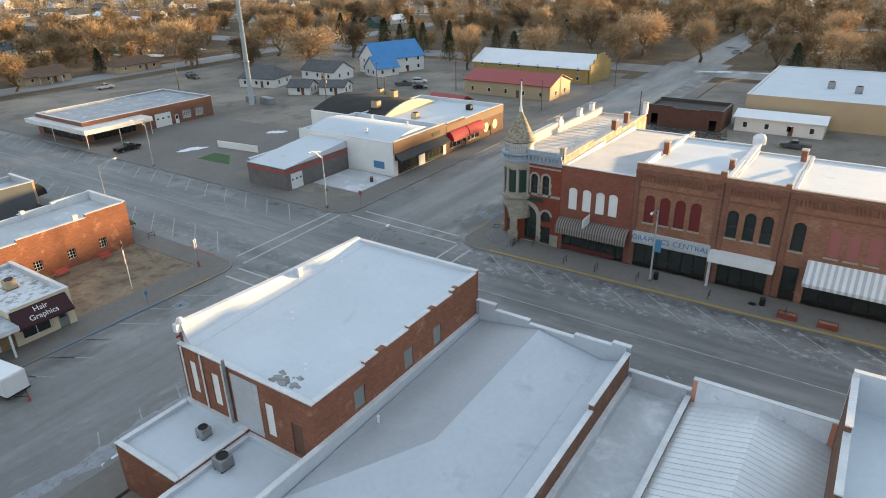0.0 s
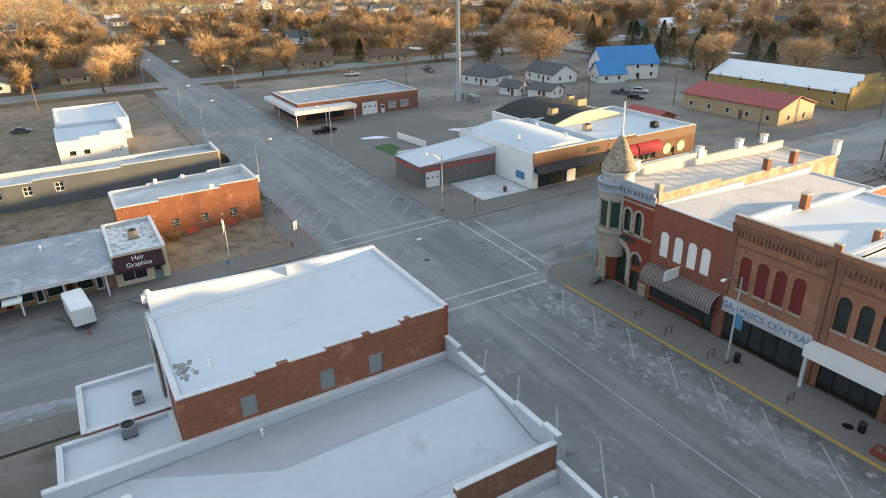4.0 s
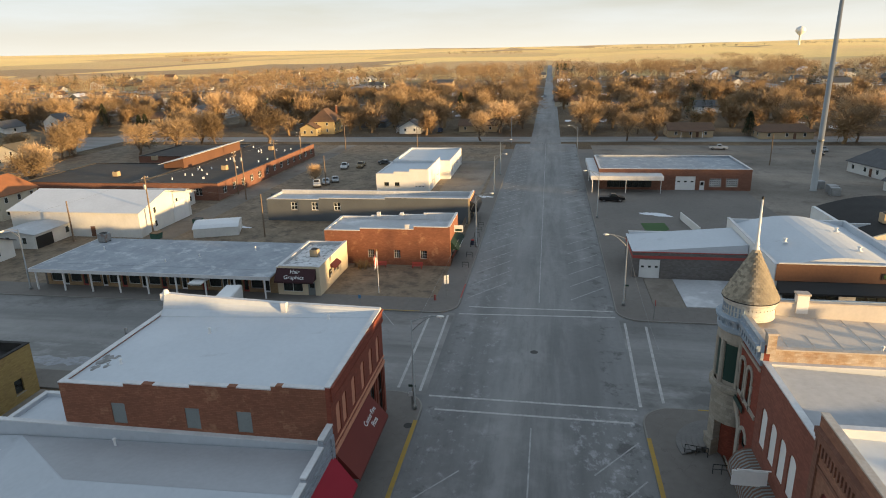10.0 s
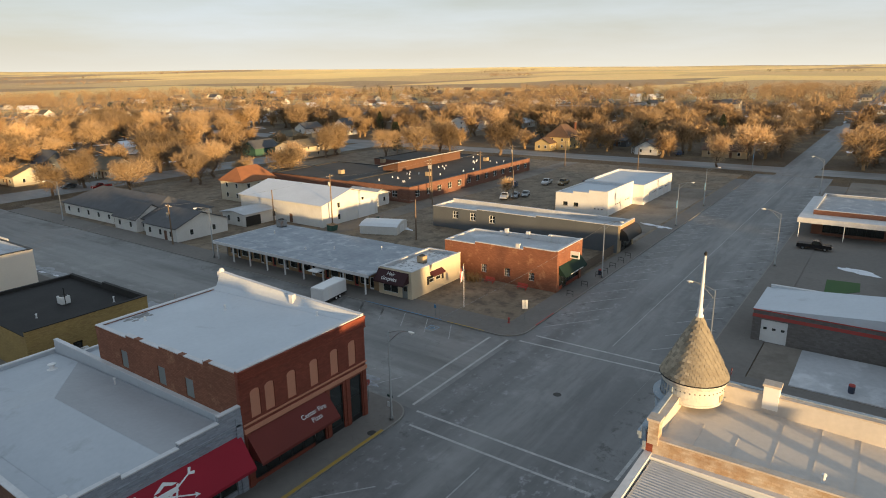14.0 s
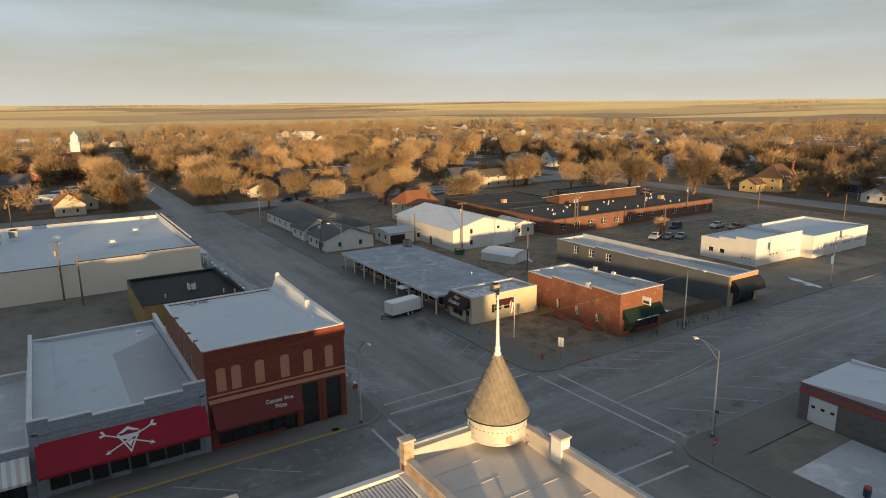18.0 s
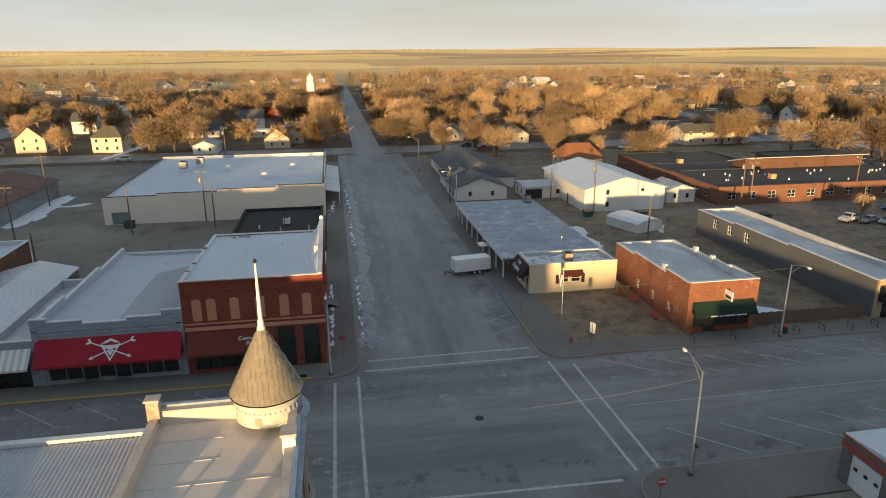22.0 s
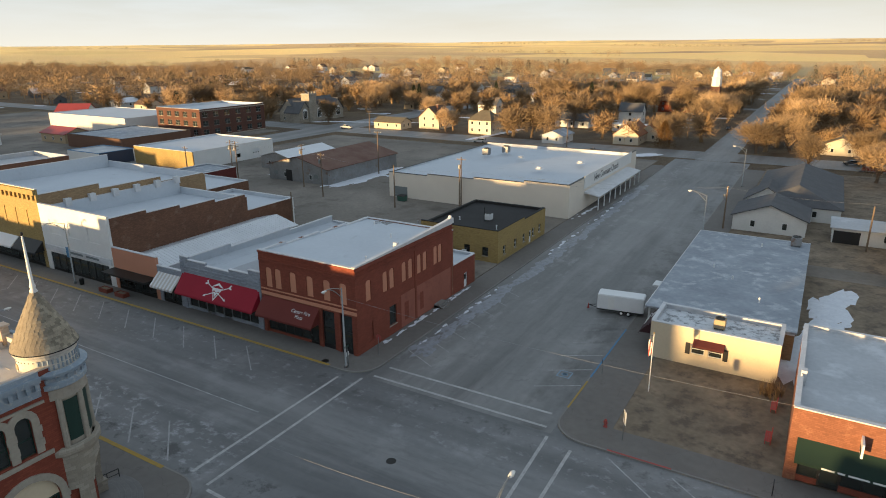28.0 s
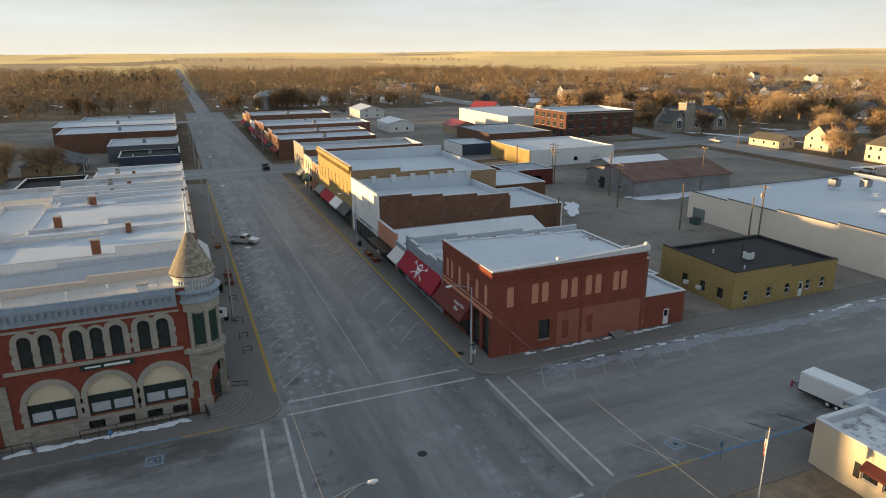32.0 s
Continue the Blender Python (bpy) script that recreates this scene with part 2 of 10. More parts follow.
M["step_stone"] = mk("worn_grey_step_stone", (0.20, 0.19, 0.18), (0.14, 0.135, 0.13), big=0.9, fine=4)
M["red_render"] = mk("dull_red_render", (0.33, 0.115, 0.077), (0.27, 0.092, 0.062), 0.85, big=0.35, fine=3, stain=(0.24, 0.077, 0.053), stain_at=0.6)
M["tar_grey"] = mk("dark_gravel_roof", (0.075, 0.066, 0.058), (0.05, 0.045, 0.042), 0.9, big=0.2, fine=3, stain=(0.11, 0.09, 0.075), stain_at=0.62)
M["concrete"] = paved("concrete", (0.19, 0.173, 0.156), (0.14, 0.128, 0.117), (0.11, 0.10, 0.092), 3.4, 0.006, (0.15, 0.135, 0.122), 0.45)
M["lot"] = paved("gravel_lot", (0.235, 0.206, 0.175), (0.155, 0.135, 0.113), (0.12, 0.11, 0.1), 14.0, 0.003, (0.115, 0.095, 0.08), 0.4, (0.05, 0.035, 0.1))
M["kerb"] = mk("kerb_concrete", (0.25, 0.235, 0.215), (0.18, 0.17, 0.158))
M["yellow_paint"] = mk("yellow_paint", (0.42, 0.26, 0.04), (0.28, 0.20, 0.07), big=1.2, fine=5)
M["white_paint"] = mk("road_white", (0.50, 0.49, 0.48), (0.30, 0.29, 0.285), big=1.0, fine=4)
M["faded_paint"] = mk("faded_road_white", (0.44, 0.435, 0.43), (0.22, 0.22, 0.22), big=1.3, fine=4)
M["blue_paint"] = mk("blue_paint", (0.06, 0.20, 0.38), (0.10, 0.2, 0.3))
M["faded_blue"] = mk("worn_blue_paint", (0.22, 0.33, 0.43), (0.16, 0.22, 0.27), big=1.2, fine=5)
M["red_paint"] = mk("red_paint", (0.42, 0.06, 0.05), (0.3, 0.08, 0.07))
M["earth"] = mk("bare_earth", (0.12, 0.09, 0.062), (0.27, 0.21, 0.145), big=0.3, fine=1.6, stain=(0.085, 0.065, 0.048), stain_at=0.57)
M["turf"] = mk("green_turf", (0.035, 0.09, 0.025), (0.05, 0.10, 0.03))
M["ice"] = mk("trodden_street_ice", (0.29, 0.305, 0.335), (0.20, 0.205, 0.225), 0.45, big=0.9, fine=3, stain=(0.16, 0.155, 0.15), stain_at=0.58)
M["snow"] = mk("snow", (0.74, 0.76, 0.80), (0.60, 0.62, 0.67), 0.7, big=0.8, fine=3, stain=(0.35, 0.33, 0.31), stain_at=0.66)
M["membrane"] = mk("white_roof_membrane", (0.55, 0.585, 0.63), (0.48, 0.515, 0.56), 0.6, big=0.18, fine=2.2, bump=0.1, stain=(0.36, 0.38, 0.41), stain_at=0.68)
M["membrane_grey"] = mk("grey_roof_membrane", (0.50, 0.51, 0.53), (0.38, 0.39, 0.41), 0.7, big=0.16, fine=2, bump=0.15, stain=(0.62, 0.63, 0.65), stain_at=0.6)
M["membrane_aged"] = mk("aged_white_roof_coating", (0.475, 0.505, 0.545), (0.41, 0.44, 0.48), 0.65, big=0.18, fine=2.2, bump=0.1, stain=(0.33, 0.35, 0.375), stain_at=0.64)
M["roof_grime"] = mk("grimy_roof_coating", (0.30, 0.30, 0.30), (0.20, 0.195, 0.19), 0.8, big=0.8, fine=5, bump=0.1, stain=(0.13, 0.125, 0.12), stain_at=0.55)
M["membrane_dirt_shade"] = mk("dull_grey_roof_coating", (0.40, 0.41, 0.435), (0.34, 0.35, 0.37), 0.7, big=0.2, fine=2.5, bump=0.1, stain=(0.40, 0.41, 0.43), stain_at=0.6)
M["dark_maroon"] = mk("dark_maroon_canvas", (0.085, 0.016, 0.014), (0.06, 0.013, 0.012), 0.8, fine=9)
M["membrane_tan"] = mk("tan_roof_coating", (0.58, 0.53, 0.48), (0.47, 0.43, 0.39), 0.75, big=0.2, fine=3, bump=0.15)
M["roof_metal"] = mk("white_roof_metal", (0.70, 0.71, 0.73), (0.60, 0.61, 0.63), 0.4, 0.3, big=0.2, fine=2.0, bump=0.05)
M["roof_ribbed"] = mk("weathered_ribbed_metal", (0.46, 0.47, 0.49), (0.36, 0.37, 0.39), 0.55, 0.25, big=0.25, fine=2.0, bump=0.05, stain=(0.30, 0.28, 0.26), stain_at=0.66)
M["roof_blue_grey"] = mk("weathered_blue_grey_roofing", (0.34, 0.37, 0.41), (0.22, 0.245, 0.28), 0.7, big=0.25, fine=1.6, stain=(0.52, 0.54, 0.57), stain_at=0.6)
M["tar"] = mk("black_tar_roof", (0.016, 0.015, 0.015), (0.030, 0.028, 0.027), 0.85, big=0.3, fine=3)
M["shingle_brown"] = mk("brown_shingles", (0.15, 0.085, 0.05), (0.10, 0.06, 0.04), big=0.6, fine=8)
M["shingle_grey"] = mk("grey_shingles", (0.11, 0.11, 0.115), (0.075, 0.075, 0.08), big=0.6, fine=8)
M["shingle_olive"] = mk("olive_shingles", (0.15, 0.125, 0.085), (0.10, 0.085, 0.06), big=0.6, fine=8)
M["shingle_orange"] = mk("orange_brown_shingles", (0.30, 0.12, 0.05), (0.22, 0.09, 0.04), big=0.6, fine=8)
M["cone"] = mk("weathered_cone_shingles", (0.33, 0.29, 0.22), (0.22, 0.185, 0.14), big=2.0, fine=10, island=0.35)
M["brick_red"] = brick("painted_red_brick", (0.27, 0.072, 0.043), (0.205, 0.053, 0.033), (0.8, 0.78, 0.76))
M["brick_orange"] = brick("orange_brick", (0.285, 0.118, 0.07), (0.205, 0.083, 0.05), (0.75, 0.72, 0.68), blotch=(0.42, 0.22, 0.13), blotch_at=0.62)
M["brick_opera"] = brick("pressed_red_brick", (0.26, 0.062, 0.035), (0.20, 0.05, 0.03), (0.75, 0.72, 0.7))
M["brick_plum"] = brick("dark_red_painted_brick", (0.155, 0.035, 0.028), (0.12, 0.03, 0.024), (0.85, 0.82, 0.8))
M["brick_brown"] = brick("weathered_brown_brick", (0.22, 0.11, 0.066), (0.145, 0.073, 0.047), (0.72, 0.7, 0.68), blotch=(0.27, 0.17, 0.12), blotch_at=0.63)
M["brick_dark"] = brick("dark_brown_brick", (0.135, 0.062, 0.045), (0.10, 0.047, 0.035), (0.85, 0.82, 0.8))
M["brick_cafe"] = brick("faded_red_brick", (0.27, 0.098, 0.066), (0.21, 0.076, 0.052), (0.8, 0.78, 0.76))
M["brick_buff"] = brick("buff_brown_brick", (0.33, 0.165, 0.105), (0.255, 0.12, 0.077), (0.8, 0.77, 0.74), blotch=(0.38, 0.21, 0.14), blotch_at=0.62)
M["brick_worn"] = brick("worn_pale_brick", (0.48, 0.36, 0.24), (0.36, 0.23, 0.14), (0.85, 0.82, 0.8), blotch=(0.55, 0.48, 0.40), blotch_at=0.52)
M["brick_commercial"] = brick("buff_red_brick", (0.245, 0.118, 0.08), (0.19, 0.09, 0.062), (0.78, 0.75, 0.72))
M["brick_tan"] = brick("tan_brick", (0.40, 0.27, 0.15), (0.30, 0.20, 0.115), (0.8, 0.78, 0.75))
M["brick_yellow"] = brick("yellow_painted_brick", (0.42, 0.30, 0.115), (0.34, 0.245, 0.10), (0.85, 0.82, 0.78), blotch=(0.35, 0.24, 0.11))
M["brick_greyblue"] = brick("grey_blue_painted_brick", (0.34, 0.37, 0.42), (0.28, 0.31, 0.355), (0.9, 0.9, 0.9))
M["block_grey"] = brick("grey_concrete_block", (0.19, 0.175, 0.165), (0.145, 0.135, 0.13), (0.85, 0.85, 0.85), w=0.42, h=0.21)
M["patchy_roof"] = mk("flaking_white_roof_coating", (0.66, 0.67, 0.69), (0.55, 0.56, 0.58), 0.7, big=0.75, fine=3, stain=(0.10, 0.10, 0.10), stain_at=0.56)
M["block_cream"] = mk("cream_painted_block", (0.76, 0.68, 0.58), (0.70, 0.62, 0.53), 0.85, big=0.3, fine=4)
M["stone"] = brick("limestone", (0.40, 0.36, 0.295), (0.28, 0.25, 0.21), (0.78, 0.76, 0.72), w=0.7, h=0.32)
M["stone_plain"] = mk("smooth_limestone", (0.39, 0.35, 0.29), (0.28, 0.25, 0.21), big=0.8, fine=5)
M["white_wall"] = mk("white_painted_wall", (0.76, 0.75, 0.73), (0.68, 0.67, 0.65), 0.7, big=0.4, fine=3, bump=0.1)
M["cream_wall"] = mk("cream_stucco", (0.66, 0.56, 0.40), (0.58, 0.49, 0.35), 0.85, big=0.4, fine=4)
M["white_siding"] = mk("white_siding", (0.68, 0.67, 0.64), (0.58, 0.57, 0.55), 0.7, big=0.5, fine=3, island=0.08)
M["cream_siding"] = mk("cream_siding", (0.60, 0.53, 0.41), (0.52, 0.46, 0.36), 0.75, big=0.5, fine=3, island=0.1)
M["yellow_siding"] = mk("yellow_siding", (0.50, 0.38, 0.19), (0.42, 0.32, 0.16), 0.75)
M["tan_siding"] = mk("tan_siding", (0.42, 0.32, 0.20), (0.36, 0.27, 0.17), 0.75)
M["grey_siding"] = mk("grey_siding", (0.115, 0.125, 0.135), (0.09, 0.098, 0.108), 0.75)
M["navy_siding"] = mk("navy_siding", (0.035, 0.05, 0.085), (0.03, 0.04, 0.07), 0.6)
M["green_siding"] = mk("green_siding", (0.05, 0.12, 0.09), (0.04, 0.10, 0.075), 0.7)
M["wood_brown"] = mk("brown_wood_cladding", (0.15, 0.075, 0.045), (0.11, 0.055, 0.035), 0.7, fine=3)
M["wood_grey"] = mk("weathered_fence_wood", (0.16, 0.12, 0.09), (0.11, 0.085, 0.065), 0.9)
M["pole_wood"] = mk("utility_pole_wood", (0.20, 0.145, 0.10), (0.14, 0.10, 0.07), 0.9, fine=8)
M["galvanised"] = mk("galvanised_sheet", (0.33, 0.34, 0.35), (0.22, 0.22, 0.22), 0.5, 0.5, big=0.4, fine=2, stain=(0.22, 0.12, 0.07), stain_at=0.64)
M["rust_metal"] = mk("rusted_corrugated_roof", (0.13, 0.06, 0.042), (0.20, 0.12, 0.09), 0.8, 0.2, big=0.3, fine=2)
M["red_metal"] = mk("red_metal_roof", (0.30, 0.045, 0.04), (0.25, 0.04, 0.035), 0.45, 0.1, big=0.3, fine=2, bump=0.05)
M["blue_metal"] = mk("blue_metal_roof", (0.04, 0.20, 0.46), (0.03, 0.16, 0.38), 0.4, 0.1, big=0.3, fine=2, bump=0.05)
M["coping"] = mk("white_coping", (0.66, 0.66, 0.67), (0.50, 0.50, 0.51), 0.6, big=0.6, fine=4)
M["coping_tile"] = mk("worn_coping", (0.42, 0.33, 0.25), (0.55, 0.50, 0.45), 0.85, big=0.9, fine=5)
M["cornice_blue"] = mk("blue_grey_pressed_metal", (0.235, 0.295, 0.36), (0.31, 0.36, 0.41), 0.55, 0.1, big=1.5, fine=8, stain=(0.46, 0.47, 0.47), stain_at=0.6)
M["turret_paint"] = mk("weathered_cream_paint", (0.60, 0.57, 0.51), (0.46, 0.44, 0.40), 0.7, big=1.2, fine=6, stain=(0.36, 0.35, 0.33), stain_at=0.6)
M["steel"] = mk("galvanised_steel", (0.30, 0.31, 0.31), (0.24, 0.25, 0.25), 0.42, 0.7, bump=0.05)
M["dark_metal"] = mk("dark_bronze_metal", (0.035, 0.033, 0.03), (0.025, 0.024, 0.022), 0.45, 0.5, bump=0.05)
M["black"] = mk("black_paint", (0.015, 0.015, 0.016), (0.022, 0.022, 0.022), 0.5, bump=0.05)
M["crimson"] = mk("crimson_awning_canvas", (0.33, 0.012, 0.03), (0.27, 0.01, 0.025), 0.8, fine=20, bump=0.1)
M["maroon"] = mk("maroon_awning_canvas", (0.16, 0.03, 0.022), (0.13, 0.024, 0.018), 0.8, fine=20, bump=0.1)
M["plum_canvas"] = mk("dark_plum_canvas", (0.045, 0.014, 0.018), (0.035, 0.012, 0.015), 0.8, fine=20, bump=0.1)
M["green_canvas"] = mk("dark_green_canvas", (0.006, 0.026, 0.017), (0.005, 0.021, 0.014), 0.8, fine=20, bump=0.1)
M["white_metal"] = mk("white_enamel", (0.74, 0.74, 0.74), (0.66, 0.66, 0.66), 0.4, big=0.6, bump=0.03)
M["sign_blue"] = mk("blue_lettering", (0.06, 0.17, 0.33), (0.05, 0.15, 0.30), 0.6)
M["tan_panel"] = mk("salmon_window_infill", (0.594, 0.270, 0.169), (0.513, 0.230, 0.142), 0.85)
M["grey_panel"] = mk("grey_window_infill", (0.22, 0.24, 0.24), (0.17, 0.19, 0.19), 0.8)
M["dark_red_panel"] = mk("oxblood_window_boards", (0.15, 0.022, 0.02), (0.12, 0.018, 0.017), 0.7)
M["pink_panel"] = mk("pink_window_boards", (0.34, 0.13, 0.115), (0.29, 0.11, 0.10), 0.8)
M["green_trim"] = mk("dark_green_trim", (0.015, 0.045, 0.035), (0.012, 0.037, 0.028), 0.5)
M["tyre"] = mk("tyre_rubber", (0.012, 0.012, 0.012), (0.02, 0.02, 0.02), 0.85)
M["bark"] = mk("bare_bark", (0.20, 0.14, 0.095), (0.13, 0.09, 0.06), 0.95, big=1.2, fine=8, island=0.25)
M["twig"] = mk("winter_twigs", (0.38, 0.265, 0.15), (0.19, 0.13, 0.075), 0.95, big=0.12, fine=1.0, bump=0, island=0.42)
M["twig_far"] = mk("far_winter_twigs", (0.43, 0.285, 0.145), (0.16, 0.10, 0.055), 0.95, big=0.035, fine=0.11, bump=0, stain=(0.30, 0.22, 0.14), stain_at=0.58)
# each tree has its own shade of brown
tn, tl = M["twig"].node_tree.nodes, M["twig"].node_tree.links
info, span, shade = tn.new("ShaderNodeObjectInfo"), tn.new("ShaderNodeMapRange"), tn.new("ShaderNodeHueSaturation")
span.inputs[3].default_value, span.inputs[4].default_value = 0.72, 1.4
tl.new(info.outputs["Random"], span.inputs[0]); tl.new(span.outputs[0], shade.inputs["Value"])
tl.new(tn["Principled BSDF"].inputs["Base Color"].links[0].from_socket, shade.inputs["Color"]); tl.new(shade.outputs[0], tn["Principled BSDF"].inputs["Base Color"])
M["needle"] = mk("dark_conifer_needles", (0.028, 0.04, 0.02), (0.045, 0.05, 0.024), 0.9, big=0.5, fine=4, bump=0, island=0.2)
M["cedar"] = mk("rusty_cedar_needles", (0.13, 0.065, 0.018), (0.09, 0.05, 0.016), 0.9, big=0.5, fine=4, bump=0)
M["dry_grass"] = mk("dry_grass_tufts", (0.27, 0.18, 0.09), (0.20, 0.13, 0.065), 0.95, bump=0)
M["lamp_glass"] = mk("lamp_lens", (0.75, 0.73, 0.68), (0.7, 0.68, 0.64), 0.25, bump=0)


def glassy():
    m = bpy.data.materials.new("window_glass")
    m.use_nodes = True
    p = m.node_tree.nodes["Principled BSDF"]
    p.inputs["Base Color"].default_value = (0.05, 0.06, 0.058, 1)
    p.inputs["Roughness"].default_value, p.inputs["IOR"].default_value = 0.04, 1.5
    p.inputs["Transmission Weight"].default_value = 0.4
    return m


def ground_material():
    """Dry turf in the town; a patchwork of stubble and grass fields on the plain beyond it."""
    m = mk("ground", (0.175, 0.125, 0.075), (0.105, 0.075, 0.05), 0.95, big=0.035, fine=0.9, bump=0.2, stain=(0.25, 0.19, 0.115), stain_at=0.58)
    n, l = m.node_tree.nodes, m.node_tree.links
    p = n["Principled BSDF"]
    src = p.inputs["Base Color"].links[0].from_socket
    geo = n.new("ShaderNodeNewGeometry")
    mp = n.new("ShaderNodeMapping"); mp.inputs["Scale"].default_value = (1 / 640, 1 / 420, 0)
    l.new(geo.outputs["Position"], mp.inputs[0])
    vo = n.new("ShaderNodeTexVoronoi"); vo.distance = "CHEBYCHEV"; vo.inputs["Scale"].default_value = 1.0
    l.new(mp.outputs[0], vo.inputs["Vector"])
    ramp = n.new("ShaderNodeValToRGB")
    e = ramp.color_ramp.elements
    e[0].position, e[0].color = 0.0, (0.62, 0.47, 0.24, 1)
    ramp.color_ramp.interpolation = "CONSTANT"
    e[1].position, e[1].color = 1.0, (0.30, 0.23, 0.14, 1)
    for at, c in ((0.2, (0.44, 0.32, 0.19, 1)), (0.34, (0.74, 0.57, 0.29, 1)), (0.52, (0.52, 0.39, 0.22, 1)), (0.66, (0.70, 0.53, 0.28, 1)), (0.88, (0.31, 0.225, 0.145, 1))):
        q = e.new(at); q.color = c
    sep = n.new("ShaderNodeSeparateColor"); l.new(vo.outputs["Color"], sep.inputs[0]); l.new(sep.outputs[0], ramp.inputs[0])
    nz = n.new("ShaderNodeTexNoise"); nz.inputs["Scale"].default_value, nz.inputs["Detail"].default_value = 0.004, 6
    l.new(geo.outputs["Position"], nz.inputs["Vector"])
    mul = n.new("ShaderNodeMixRGB"); mul.blend_type = "MULTIPLY"; mul.inputs[0].default_value = 0.6
    l.new(ramp.outputs[0], mul.inputs[1]); l.new(nz.outputs["Color"], mul.inputs[2])
    brt = n.new("ShaderNodeMixRGB"); brt.inputs[0].default_value = 0.6
    l.new(mul.outputs[0], brt.inputs[1]); l.new(ramp.outputs[0], brt.inputs[2])
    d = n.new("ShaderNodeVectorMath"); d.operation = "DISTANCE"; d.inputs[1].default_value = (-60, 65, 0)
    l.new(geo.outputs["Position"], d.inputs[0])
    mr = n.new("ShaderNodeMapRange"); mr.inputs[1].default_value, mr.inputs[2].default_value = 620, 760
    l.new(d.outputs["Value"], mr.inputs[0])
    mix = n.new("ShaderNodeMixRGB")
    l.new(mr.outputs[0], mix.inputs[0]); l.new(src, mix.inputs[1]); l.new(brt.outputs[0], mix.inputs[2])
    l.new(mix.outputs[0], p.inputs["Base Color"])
    bp = next(q for q in n if q.type == "BUMP")
    gz = n.new("ShaderNodeTexNoise"); gz.inputs["Scale"].default_value, gz.inputs["Detail"].default_value, gz.inputs["Roughness"].default_value = 2.2, 6, 0.7
    l.new(geo.outputs["Position"], gz.inputs["Vector"]); l.new(gz.outputs["Fac"], bp.inputs["Height"])
    bp.inputs["Strength"].default_value, bp.inputs["Distance"].default_value = 1.0, 0.9
    # stubble stands in all directions: scatter the facing of the fields
    wz = n.new("ShaderNodeTexNoise"); wz.inputs["Scale"].default_value, wz.inputs["Detail"].default_value, wz.inputs["Roughness"].default_value = 0.9, 8, 0.9
    l.new(geo.outputs["Position"], wz.inputs["Vector"])
    sb, sm, sa, nn = (n.new("ShaderNodeVectorMath") for _ in range(4))
    sb.operation, sm.operation, sa.operation, nn.operation = "SUBTRACT", "MULTIPLY", "ADD", "NORMALIZE"
    sb.inputs[1].default_value = (0.5, 0.5, 0.5)
    l.new(wz.outputs["Color"], sb.inputs[0]); l.new(sb.outputs[0], sm.inputs[0])
    kk = n.new("ShaderNodeMath"); kk.operation = "MULTIPLY_ADD"; kk.inputs[1].default_value, kk.inputs[2].default_value = 2.6, 0.6
    l.new(mr.outputs[0], kk.inputs[0]); l.new(kk.outputs[0], sm.inputs[1])
    l.new(sm.outputs[0], sa.inputs[0]); l.new(bp.outputs[0], sa.inputs[1]); l.new(sa.outputs[0], nn.inputs[0])
    l.new(nn.outputs[0], p.inputs["Normal"])
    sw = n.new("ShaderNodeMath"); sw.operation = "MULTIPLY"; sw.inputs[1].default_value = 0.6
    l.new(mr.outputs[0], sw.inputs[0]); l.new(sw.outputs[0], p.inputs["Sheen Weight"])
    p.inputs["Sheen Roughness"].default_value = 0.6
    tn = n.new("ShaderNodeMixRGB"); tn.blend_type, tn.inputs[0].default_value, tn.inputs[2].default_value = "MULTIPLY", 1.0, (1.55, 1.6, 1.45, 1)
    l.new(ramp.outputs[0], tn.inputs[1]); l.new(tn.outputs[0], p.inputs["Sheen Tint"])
    return m


M["glass"] = glassy()
M["ground"] = ground_material()

# ---- mesh helpers ----
def B(bm, x0, x1, y0, y1, z0, z1):
    """A box."""
    v = [bm.verts.new(p) for p in ((x0, y0, z0), (x1, y0, z0), (x1, y1, z0), (x0, y1, z0), (x0, y0, z1), (x1, y0, z1), (x1, y1, z1), (x0, y1, z1))]
    for f in ((3, 2, 1, 0), (4, 5, 6, 7), (0, 1, 5, 4), (1, 2, 6, 5), (2, 3, 7, 6), (3, 0, 4, 7)):
        bm.faces.new([v[i] for i in f])


def prism(bm, pts, axis, a0, a1):
    """A polygon in the plane across axis, drawn out along it from a0 to a1."""
    def at(u, w, a):
        return (a, u, w) if axis == "x" else (u, a, w) if axis == "y" else (u, w, a)
    lo = [bm.verts.new(at(u, w, a0)) for u, w in pts]
    hi = [bm.verts.new(at(u, w, a1)) for u, w in pts]
    k = len(pts)
    bm.faces.new(lo[::-1]); bm.faces.new(hi)
    for i in range(k):
        bm.faces.new((lo[i], lo[(i + 1) % k], hi[(i + 1) % k], hi[i]))


def tube(bm, p, q, r0, r1=None, k=8, caps=True):
    """A tapered round bar from p to q."""
    p, q = Vector(p), Vector(q)
    r1 = r0 if r1 is None else r1
    d = (q - p).normalized()
    s = d.cross(Vector((0, 0, 1)) if abs(d.z) < 0.95 else Vector((1, 0, 0))).normalized()
    w = d.cross(s)
    a = [bm.verts.new(p + (s * math.cos(2 * math.pi * i / k) + w * math.sin(2 * math.pi * i / k)) * r0) for i in range(k)]
    b = [bm.verts.new(q + (s * math.cos(2 * math.pi * i / k) + w * math.sin(2 * math.pi * i / k)) * r1) for i in range(k)]
    for i in range(k):
        bm.faces.new((a[i], a[(i + 1) % k], b[(i + 1) % k], b[i]))
    if caps:
        bm.faces.new(a[::-1]); bm.faces.new(b)


